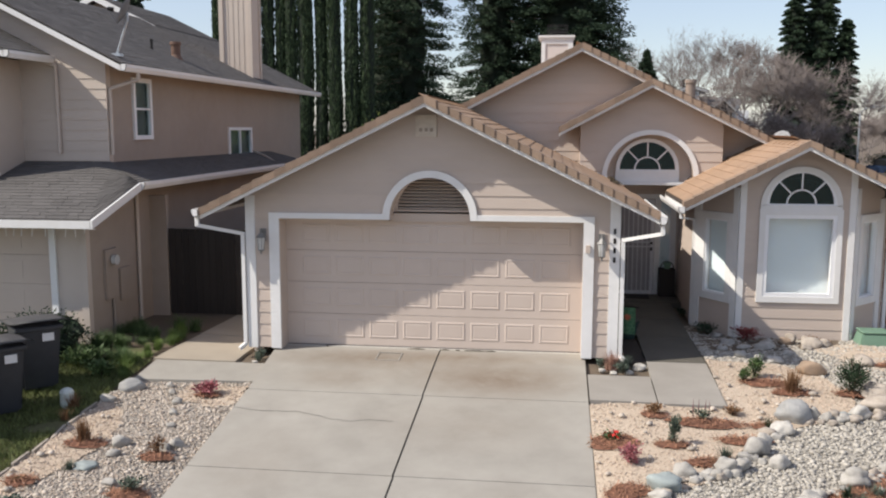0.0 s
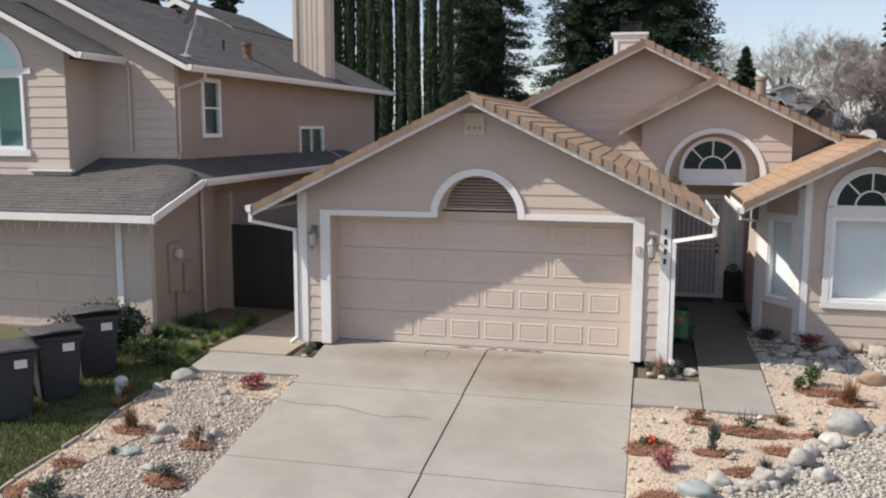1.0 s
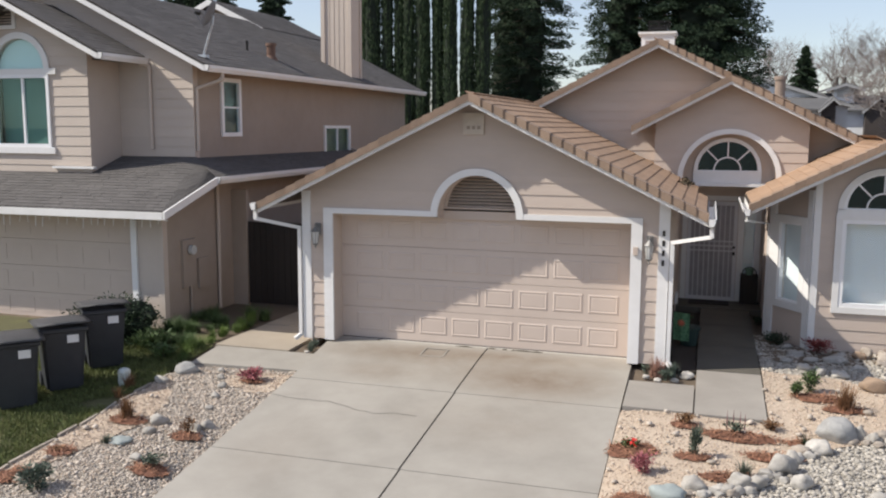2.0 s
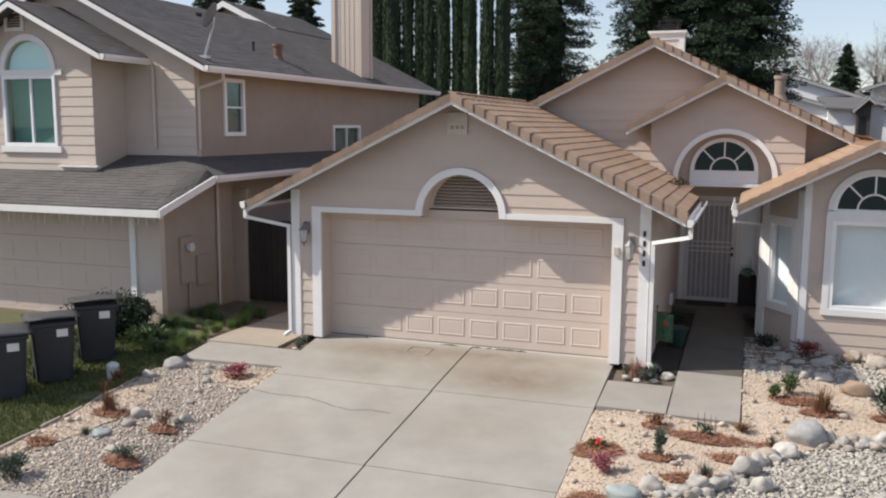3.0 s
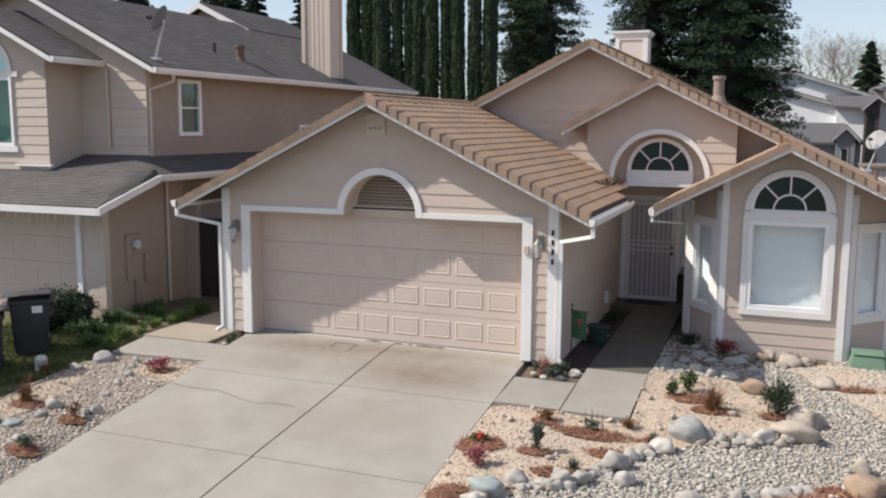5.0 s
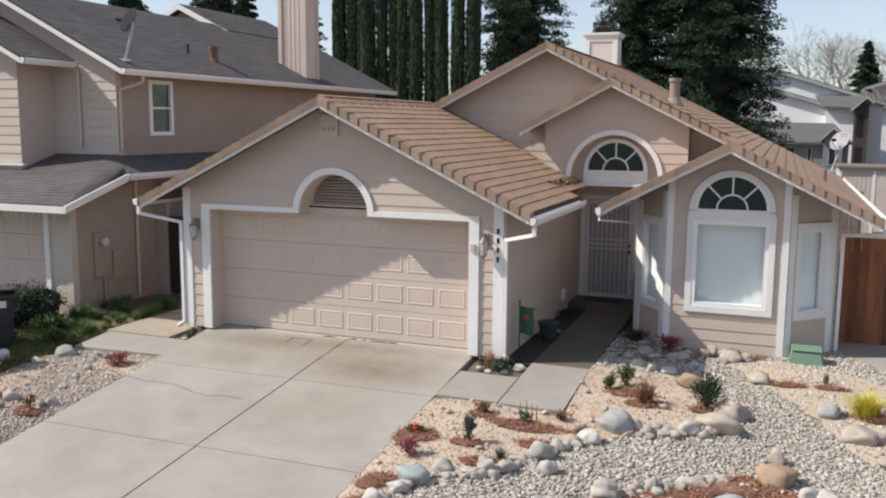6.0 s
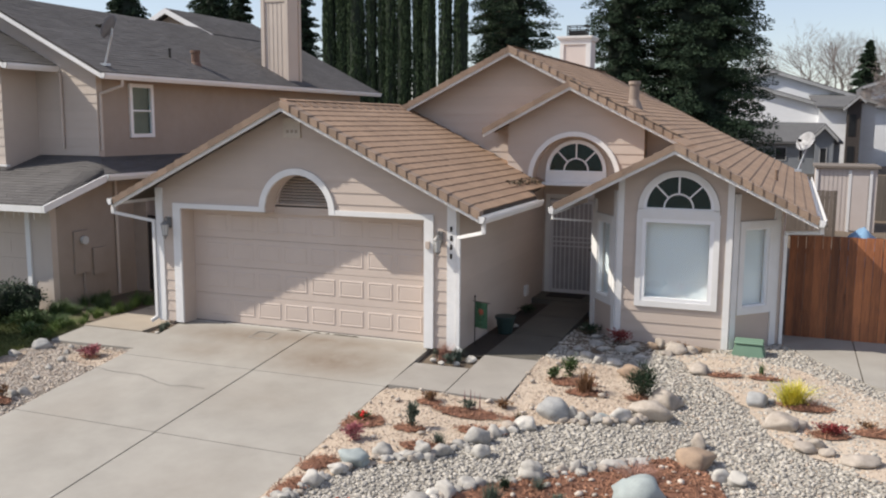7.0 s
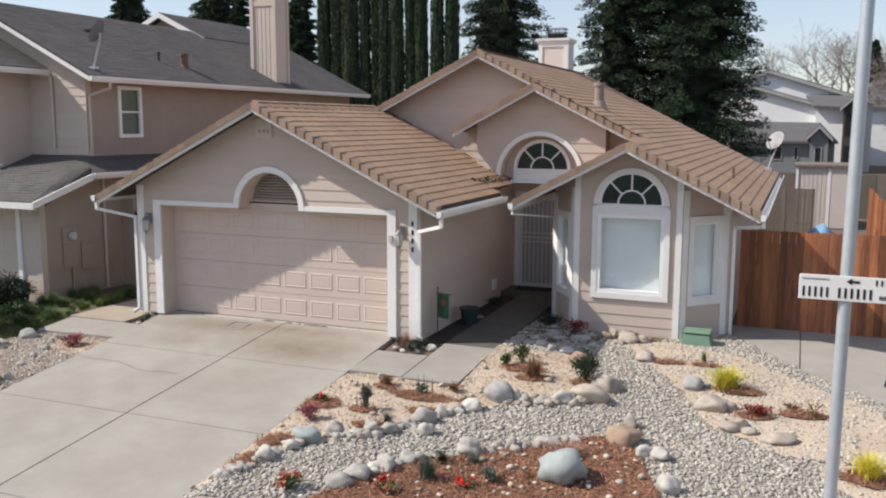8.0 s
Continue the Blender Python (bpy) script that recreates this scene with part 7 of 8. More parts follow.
tagged(new("grass_blades", leaf_cloud("grass_blades", sp + A, A, B, GRASS)), "short uneven green grass blades", "grass", kind="stuff")
# board edging between lawn and bed
edging = thing("bed_edging", (-4.50, -3.7, -0.3), "thin weathered board edging between lawn and granite", "edging")
re_ = random.Random(44)
for k in range(11):
    a, b = -1.9 - k * 0.42, -1.9 - (k + 1) * 0.42 + re_.uniform(0.01, 0.05)
    xa, xb, za, zb = (-4.50 + re_.uniform(-0.025, 0.025), -4.50 + re_.uniform(-0.025, 0.025), re_.uniform(0.04, 0.075), re_.uniform(0.04, 0.075))
    bm = bmesh.new()
    prism(bm, [(xa, a, ground_z(-4.5, a) - 0.02), (xb, b, ground_z(-4.5, b) - 0.02), (xb, b, ground_z(-4.5, b) + zb), (xa, a, ground_z(-4.5, a) + za)], (0.035, 0, 0))
    part("board", bm, EDGE_PALE, edging)


# ---- things in the yards ----
BIN_LID = material("faded_bin_lid", (0.19, 0.185, 0.185), (0.13, 0.128, 0.13), rough=0.5, bump=0.08)


def wheelie_bin(x, y, turn, label, ajar=0.0):
    """A wheeled bin: tapered body, rim, domed lid, handle, wheels, label plate."""
    o = thing("wheelie_bin", (0, 0, 0), label, "bin", "row of bins")
    bm = bmesh.new()
    r = bmesh.ops.create_cube(bm, size=1)
    for v in bm.verts:
        t = v.co.z + 0.5
        v.co = Vector((v.co.x * (0.50 + 0.12 * t), v.co.y * (0.50 + 0.20 * t), 0.06 + 0.96 * t))
    bmesh.ops.bevel(bm, geom=bm.edges[:], offset=0.035, segments=2, affect="EDGES")
    part("body", bm, BIN_BLACK, o)
    bm = bmesh.new()
    box(bm, -0.335, 0.335, -0.375, 0.375, 0.96, 1.03, 0.015)
    part("rim", bm, BIN_BLACK, o)
    bm = bmesh.new()
    rows = []
    for j in range(7):
        yy = -0.42 + 0.84 * j / 6
        hh = 0.055 * (1 - ((j - 3) / 3.2) ** 2)
        rows.append([bm.verts.new((xx, yy, 1.035 + hh * (1 - (xx / 0.40) ** 2) + (0.012 if abs(xx) < 0.3 else 0))) for xx in (-0.36, -0.28, -0.1, 0.1, 0.28, 0.36)])
    for a, b in zip(rows, rows[1:]):
        for i in range(5):
            bm.faces.new((a[i], a[i + 1], b[i + 1], b[i]))
    bmesh.ops.solidify(bm, geom=bm.faces[:], thickness=0.02)
    bmesh.ops.scale(bm, verts=bm.verts, vec=(1.12, 1.08, 1))
    bmesh.ops.rotate(bm, verts=bm.verts, cent=(0, 0.38, 1.03), matrix=Matrix.Rotation(radians(-ajar), 3, "X"))
    part("lid", bm, BIN_LID, o, smooth=True)
    bm = bmesh.new()
    tube(bm, [(-0.24, 0.36, 0.95), (-0.24, 0.45, 1.0), (0.24, 0.45, 1.0), (0.24, 0.36, 0.95)], 0.018)
    part("handle", bm, BIN_BLACK, o)
    for s in (-1, 1):
        bm = bmesh.new()
        rod(bm, (s * 0.22, 0.30, 0.13), (s * 0.29, 0.30, 0.13), 0.13, sides=18)
        part("wheel", bm, BIN_BLACK, o)
    bm = bmesh.new()
    box(bm, 0.04, 0.20, -0.357, -0.342, 0.80, 0.915)
    part("label_plate", bm, TRIM, o, "white blank label")
    o.matrix_basis = pose(x, y, ground_z(x, y) + 0.0, 0, 0, turn)
    return o


wheelie_bin(-5.86, -3.60, 46, "black wheeled bin with domed lid on the lawn")
wheelie_bin(-5.70, -2.82, 48, "black wheeled bin with white label and lid slightly ajar", 3.5)
wheelie_bin(-5.74, -1.80, 44, "black wheeled bin beside the hedge with faded grey lid ajar", 4.5)
# white pipe cap in the lawn
cap = thing("pipe_cap", (-4.86, -2.5, -0.33), "short white plastic standpipe with rounded cap in lawn", "pipe cap")
bm = bmesh.new()
rod(bm, (-4.86, -2.48, -0.40), (-4.86, -2.48, -0.10), 0.095, sides=18)
part("pipe", bm, WHITE_WORN, cap, smooth=False)
bm = bmesh.new()
bmesh.ops.create_uvsphere(bm, u_segments=18, v_segments=9, radius=0.1, matrix=Matrix.Translation((-4.86, -2.48, -0.10)) @ Matrix.Diagonal((1, 1, 0.75, 1)))
part("dome", bm, WHITE_WORN, cap, smooth=True)
# green utility box by the bay
ubox = thing("utility_box", (7.6, 2.1, -0.1), "squat green plastic utility box in gravel", "utility box")
bm = bmesh.new()
r = bmesh.ops.create_cube(bm, size=1)
for v in bm.verts:
    t = v.co.z + 0.5
    v.co = Vector((7.58 + v.co.x * (0.58 - 0.14 * t), 2.02 + v.co.y * (0.44 - 0.10 * t), -0.16 + 0.29 * t))
bmesh.ops.bevel(bm, geom=bm.edges[:], offset=0.02, segments=2, affect="EDGES")
part("body", bm, GREEN_PLASTIC, ubox)
bm = bmesh.new()
box(bm, 7.345, 7.815, 1.83, 2.21, 0.13, 0.165, 0.012)
part("lid", bm, GREEN_PLASTIC, ubox)


def board_fence(name, x0, x1, y, z0, z1, mat, label, w=0.14, seed=3, rails=(0.25, 0.85), along="x", side=1):
    """Upright boards with small gaps on two rails and posts."""
    rnd = random.Random(seed)
    o = thing(name, ((x0 + x1) / 2, y, z0) if along == "x" else (y, (x0 + x1) / 2, z0), label, "fence")
    p = (lambda a, b, c: (a, b, c)) if along == "x" else (lambda a, b, c: (b, a, c))
    x = x0
    while x < x1 - 0.02:
        e = min(x + w - rnd.uniform(0.003, 0.011), x1)
        t = z1 + rnd.uniform(-0.007, 0.007)
        d = rnd.uniform(-0.007, 0.007)
        bm = bmesh.new()
        prism(bm, [p(x, y + d, z0), p(e, y + d, z0), p(e, y + d, t - 0.004), p(e - 0.004, y + d, t), p(x + 0.004, y + d, t), p(x, y + d, t - 0.004)], p(0, 0.02, 0))
        part("board", bm, mat, o)
        x += w
    for f in rails:
        bm = bmesh.new()
        z = z0 + (z1 - z0) * f
        prism(bm, [p(x0, y + 0.026, z - 0.045), p(x1, y + 0.026, z - 0.045), p(x1, y + 0.026, z + 0.045), p(x0, y + 0.026, z + 0.045)], p(0, 0.04, 0))
        part("rail", bm, mat, o)
    n = max(1, round((x1 - x0) / 2.4))
    for i in range(n + 1):
        xx = x0 + 0.05 + (x1 - x0 - 0.1) * i / n
        bm = bmesh.new()
        prism(bm, [p(xx - 0.045, y + 0.068, z0), p(xx + 0.045, y + 0.068, z0), p(xx + 0.045, y + 0.068, z1 - 0.05), p(xx - 0.045, y + 0.068, z1 - 0.05)], p(0, 0.09, 0))
        part("post", bm, mat, o)
    return o


board_fence("wooden_fence", 8.13, 16.0, 3.72, -0.10, 1.80, WOOD_RED, "reddish brown stained board fence")
board_fence("wooden_fence", 3.8, 18.0, 11.2, -0.1, 1.75, WOOD_RED, "reddish brown board fence running back", seed=5, along="y")
board_fence("wooden_fence", -5.73, -3.08, 2.95, -0.10, 1.64, WOOD_DARK, "board gate between two houses, coloured dark for the deep shade there", seed=9)
board_fence("back_fence", 7.4, 9.6, 19.6, -0.1, 1.55, WOOD_GREY, "weathered grey board fence in back yard", seed=11)
board_fence("back_fence", -40.0, 40.0, 26.5, -0.1, 1.75, WOOD_GREY, "long weathered grey back fence", w=0.4, seed=12)

# flag on a stake, pot and lantern at the porch
flag = thing("garden_flag", (3.16, 0.76, -0.03), "small green leaf-patterned garden flag with orange flower on a stake", "garden flag")
bm = bmesh.new()
tube(bm, [(3.10, 0.74, -0.05), (3.10, 0.74, 0.80)], 0.009, 6)
rod(bm, (3.10, 0.74, 0.80), (3.10, 0.74, 0.84), 0.018, 0.006, 6)
tube(bm, [(3.06, 0.75, 0.73), (3.42, 0.61, 0.73)], 0.007, 6)
part("stake", bm, DARK_METAL, flag)
bm = bmesh.new()
pts = [(3.11 + 0.25 * k / 6, 0.735 - 0.097 * k / 6 + 0.012 * math.sin(k * 1.5)) for k in range(7)]
for (xa, ya), (xb, yb) in zip(pts, pts[1:]):
    prism(bm, [(xa, ya, 0.27), (xb, yb, 0.27), (xb, yb, 0.72), (xa, ya, 0.72)], (0.002, -0.004, 0))
weld(bm)
part("cloth", bm, FLAG_GREEN, flag)
bm = bmesh.new()
for k in range(9):
    a = k * 0.698
    rod(bm, (3.235, 0.672, 0.56), (3.235 + 0.062 * math.cos(a), 0.672 - 0.024 * math.cos(a), 0.56 + 0.062 * math.sin(a)), 0.013, 0.006, 5)
part("flower_print", bm, PETAL_ORANGE, flag, "orange flower print")
pot = thing("flower_pot", (3.34, 1.75, 0.0), "dark green plastic flower pot", "flower pot")
bm = bmesh.new()
bmesh.ops.create_cone(bm, cap_ends=True, segments=18, radius1=0.13, radius2=0.18, depth=0.30, matrix=Matrix.Translation((3.34, 1.75, 0.11)))
part("body", bm, POT_DARK, pot)
bm = bmesh.new()
bmesh.ops.create_cone(bm, cap_ends=True, segments=18, radius1=0.195, radius2=0.195, depth=0.04, matrix=Matrix.Translation((3.34, 1.75, 0.26)))
part("rim", bm, POT_DARK, pot)
bench = thing("plant_stand", (4.45, 5.2, 0.06), "dark square plant stand with a wire pot holder in porch corner", "plant stand")
bm = bmesh.new()
box(bm, 4.26, 4.60, 5.22, 5.48, 0.06, 0.66, 0.01)
part("box", bm, WOOD_DARK, bench)
bm = bmesh.new()
for k in range(9):
    a0, a1 = math.pi * k / 8, math.pi * (k + 1) / 8
    if k < 8:
        rod(bm, (4.43 + 0.14 * math.cos(a0), 5.3, 0.66 + 0.16 * math.sin(a0)), (4.43 + 0.14 * math.cos(a1), 5.3, 0.66 + 0.16 * math.sin(a1)), 0.01, sides=5)
part("wire_hoop", bm, DARK_METAL, bench)
bm = bmesh.new()
bmesh.ops.create_cone(bm, cap_ends=True, segments=14, radius1=0.06, radius2=0.09, depth=0.14, matrix=Matrix.Translation((4.43, 5.30, 0.73)))
part("pot", bm, GREEN_PLASTIC, bench)
mat_ob = thing("door_mat", (3.66, 5.2, 0.06), "dark brown coir door mat on porch slab", "door mat")
bm = bmesh.new()
box(bm, 3.25, 4.05, 4.95, 5.40, 0.056, 0.074, 0.004)
part("mat", bm, WOOD_DARK, mat_ob)

# street sign
sign = thing("street_sign", (9.62, -4.40, -0.4), "white street name sign on a tall galvanised pole", "street sign")
bm = bmesh.new()
rod(bm, (9.585, -4.40, -0.6), (9.625, -4.40, 5.4), 0.062, sides=20)
part("pole", bm, METAL, sign, smooth=False)
bm = bmesh.new()
box(bm, 9.17, 10.12, -4.476, -4.466, 2.065, 2.315, 0.004)
plate = part("sign_plate", bm, TRIM, sign, "white metal name plate")
bm = bmesh.new()
for z in (2.10, 2.28):
    box(bm, 9.55, 9.68, -4.466, -4.335, z - 0.012, z + 0.012)
part("bracket", bm, METAL, sign)


def bars(u, z, widths, h, gap):
    for w in widths:
        bm = bmesh.new()
        box(bm, u, u + w, -4.480, -4.4762, z, z + h)
        part("text_bar", bm, DARK_METAL, plate, "plain dark bar of lettering")
        u += w + gap


bars(9.205, 2.095, (0.020,) * 5, 0.10, 0.034)
bars(9.53, 2.095, (0.022,) * 6, 0.10, 0.034)
bars(9.90, 2.10, (0.012,) * 4, 0.04, 0.010)
bars(9.20, 2.266, (0.008,) * 14, 0.014, 0.010)
bars(9.86, 2.238, (0.016,) * 4, 0.055, 0.030)
bm = bmesh.new()
prism(bm, [(9.60, -4.480, 2.262), (9.65, -4.480, 2.295), (9.65, -4.480, 2.274), (9.72, -4.480, 2.274), (9.72, -4.480, 2.25), (9.65, -4.480, 2.25), (9.65, -4.480, 2.229)], (0, 0.004, 0))
part("arrow", bm, DARK_METAL, plate, "black arrow")


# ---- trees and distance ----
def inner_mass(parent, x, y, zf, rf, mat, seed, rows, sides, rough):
    """The dense inside of a tree: a lumpy closed spindle, coloured dark for its inner shade."""
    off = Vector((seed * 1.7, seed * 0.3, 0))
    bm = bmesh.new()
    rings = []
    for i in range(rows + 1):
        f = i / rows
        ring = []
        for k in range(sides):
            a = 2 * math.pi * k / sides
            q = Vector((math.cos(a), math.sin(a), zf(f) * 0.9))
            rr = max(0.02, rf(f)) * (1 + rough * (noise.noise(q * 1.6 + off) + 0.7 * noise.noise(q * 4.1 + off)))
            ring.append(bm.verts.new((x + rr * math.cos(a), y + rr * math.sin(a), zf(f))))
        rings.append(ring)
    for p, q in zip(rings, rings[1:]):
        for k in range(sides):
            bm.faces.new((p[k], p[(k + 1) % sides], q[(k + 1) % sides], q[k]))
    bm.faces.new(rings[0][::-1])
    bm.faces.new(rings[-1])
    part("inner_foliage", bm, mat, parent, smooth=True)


def cypress(x, y, h, r, seed):
    """An Italian cypress: a narrow uneven spindle of upright ropes of sprays."""
    rng = np.random.default_rng(seed)
    o = thing("cypress_tree", (x, y, -0.1), "tall narrow dark green Italian cypress in a row", "tree", "row of cypresses")
    bm = bmesh.new()
    rod(bm, (x, y, -0.2), (x, y, h * 0.9), 0.14, 0.03, 8)
    part("trunk", bm, BARK_TREE, o)
    ropes = 46
    P, D = [], []
    for k in range(ropes):
        a0, t0, t1 = rng.uniform(0, 2 * math.pi), rng.uniform(-0.1, 0.75), 0.0
        t1 = min(1.0, t0 + rng.uniform(0.18, 0.42))
        t0 = max(0.0, t0)
        n = int(620 * (t1 - t0))
        t = rng.uniform(t0, t1, n)
        f = (t - t0) / (t1 - t0)
        prof = r * (1.24 - 0.40 * t) * np.clip((1.02 - t) * 5, 0, 1) ** 0.7
        a = a0 + 0.5 * (f - 0.5) * rng.normal() + rng.normal(0, 0.13, n)
        out = prof * (0.70 + 0.30 * np.sin(f * 2.6)) * rng.uniform(0.80, 1.05, n)
        P.append(np.stack([x + out * np.cos(a) + 0.05 * np.sin(t * 6 + seed), y + out * np.sin(a), 0.3 + t * h], 1))
        D.append(np.stack([np.cos(a) * 0.22, np.sin(a) * 0.22, np.ones(n)], 1) + rng.normal(0, 0.14, (n, 3)))
    n = 3600
    t, a = rng.uniform(0, 1, n), rng.uniform(0, 2 * math.pi, n)
    out = r * 0.86 * (1.24 - 0.40 * t) * np.clip((1.02 - t) * 5, 0, 1) ** 0.7 * rng.uniform(0.75, 1.02, n) * (1 + 0.10 * np.sin(a * 3 + t * 20 + seed))
    P.append(np.stack([x + out * np.cos(a), y + out * np.sin(a), 0.3 + t * h], 1))
    D.append(np.stack([np.cos(a) * 0.25, np.sin(a) * 0.25, np.ones(n)], 1) + rng.normal(0, 0.18, (n, 3)))
    inner_mass(o, x, y, lambda f: 0.3 + f * h, lambda f: r * 0.80 * (1.24 - 0.40 * f) * min(1.0, max(0.0, (1.02 - f) * 5)) ** 0.7, INNER_SHADE_LEAF, seed, 80, 14, 0.16)
    leaf_part("crown", np.concatenate(P), np.concatenate(D), 0.22, 0.045, CYPRESS, o, rng)
    return o


for k, (x, h, r) in enumerate(((-13.1, 14, 0.36), (-12.35, 13.6, 0.39), (-11.55, 14, 0.42), (-10.84, 14.5, 0.30), (-10.30, 13.5, 0.29), (-9.78, 15, 0.28), (-9.20, 14, 0.345), (-8.46, 14.6, 0.29), (-7.79, 13.8, 0.305), (-7.03, 14.4, 0.315), (-6.35, 14, 0.34))):
    cypress(x, 25.2 + 0.12 * math.sin(k * 2.1), h, r, 200 + k)


def conifer(x, y, h, spread, seed, label, n_branch=230, pads=5, per=56, taper=0.75, base=0.06, leaf=0.2, core=0.5):
    """A big conifer: straight trunk, whorls of drooping limbs, dense hanging sprays along each limb, ragged outline."""
    rng = np.random.default_rng(seed)
    o = thing("conifer_tree", (x, y, -0.1), label, "tree", "dark conifers behind the house")
    bm = bmesh.new()
    rod(bm, (x, y, -0.3), (x, y, h * 0.97), h * 0.022, 0.03, 10)
    part("trunk", bm, BARK_TREE, o)
    bm = bmesh.new()
    P, D = [], []
    for i in range(n_branch):
        t = base + (1 - base) * (i + rng.uniform(0, 1)) / n_branch
        L = spread * ((1 - t) ** taper + 0.04) * (rng.uniform(0.78, 1.0) if rng.random() < 0.7 else rng.uniform(0.5, 1.12))
        a = i * 2.39996 + rng.normal(0, 0.3)
        rise = rng.uniform(0.05, 0.35) * L
        drop = rng.uniform(0.15, 0.42) * L
        pts = [Vector((x + math.cos(a) * L * q, y + math.sin(a) * L * q, t * h + rise * q - drop * q * q)) for q in np.linspace(0, 1, 5)]
        if i % 2 == 0:
            tube(bm, pts[:4], 0.03, 3)
        for c in range(pads):
            qc = 0.38 + 0.62 * (c + rng.uniform(0.2, 0.8)) / pads
            sc = rng.normal(0, 0.10 * L) * qc
            size = (0.06 * L + 0.16) * rng.uniform(0.65, 1.3)
            g = rng.normal(0, 1, (per, 3))
            g *= np.minimum(1.0, 1.25 / np.maximum(np.linalg.norm(g, axis=1, keepdims=True), 1e-6))
            g *= (size, size, size * 0.45)
            g[:, 2] -= 0.45 * np.hypot(g[:, 0], g[:, 1])
            P.append(g + (x + math.cos(a) * L * qc - math.sin(a) * sc, y + math.sin(a) * L * qc + math.cos(a) * sc, t * h + rise * qc - drop * qc * qc))
            d = np.stack([math.cos(a) * 0.5 + g[:, 0] / size, math.sin(a) * 0.5 + g[:, 1] / size, np.full(per, -0.35)], 1)
            D.append(d + rng.normal(0, 0.35, d.shape))
    ob = part("branchwork", bm, BARK_TREE, o)
    ob["kind"] = "stuff"
    inner_mass(o, x, y, lambda f: (base * 0.7 + (1 - base * 0.7) * f) * h, lambda f: spread * core * ((1 - f) ** taper + 0.02), INNER_SHADE_LEAF, seed, 90, 28, 0.5)
    leaf_part("crown", np.concatenate(P), np.concatenate(D), leaf, leaf * 0.36, CONIFER, o, rng)
    return o


conifer(-5.0, 29.0, 19, 2.75, 301, "big dark green redwood behind the house", 270, 6, 66, 0.5, leaf=0.145, core=0.24)
conifer(-1.7, 41.0, 23, 3.3, 302, "tall dark green redwood behind the tile roof", 300, 5, 70, 0.55, leaf=0.18, core=0.32)
conifer(2.55, 41.5, 30, 4.75, 303, "massive dark green redwood behind the tile roof", 600, 7, 80, 0.56, leaf=0.18, core=0.40)
conifer(-6.4, 31.5, 15, 2.2, 304, "dark green conifer behind the cypress row", 150, 5, 40, 0.55, leaf=0.2)
conifer(-29.5, 50.0, 14.5, 2.9, 305, "dark evergreen behind the neighbour's roof", 170, 6, 56, 0.4, leaf=0.22)
conifer(-32.0, 42.0, 13.6, 3.6, 306, "dark evergreen far behind the neighbour's roof", 170, 6, 56, 0.4, leaf=0.22)
conifer(-40.0, 42.0, 14.0, 3.6, 307, "dark evergreen far behind the neighbour's roof", 170, 6, 56, 0.4, leaf=0.22)
conifer(-27.5, 36.0, 13.0, 1.4, 308, "rounded dark evergreen behind the neighbour's roof", 150, 5, 50, 0.3, leaf=0.2)
conifer(-25.6, 36.0, 12.2, 1.3, 309, "rounded dark evergreen behind the neighbour's roof", 150, 5, 50, 0.3, leaf=0.2)
conifer(21.0, 62.0, 14.9, 2.1, 310, "far evergreen above bare trees", 170, 6, 60, 0.5, leaf=0.24, core=0.42)
conifer(23.1, 62.5, 18.0, 2.6, 313, "tall far evergreen above bare trees", 200, 6, 60, 0.5, leaf=0.24, core=0.42)
conifer(25.0, 62.0, 12.3, 1.55, 311, "slim far evergreen above bare trees", 150, 6, 60, 0.42, leaf=0.24, core=0.45)
conifer(21.4, 186.0, 20.4, 6.3, 312, "small far conifer on the skyline", 150, 7, 60, 0.85, leaf=0.7, core=0.42)


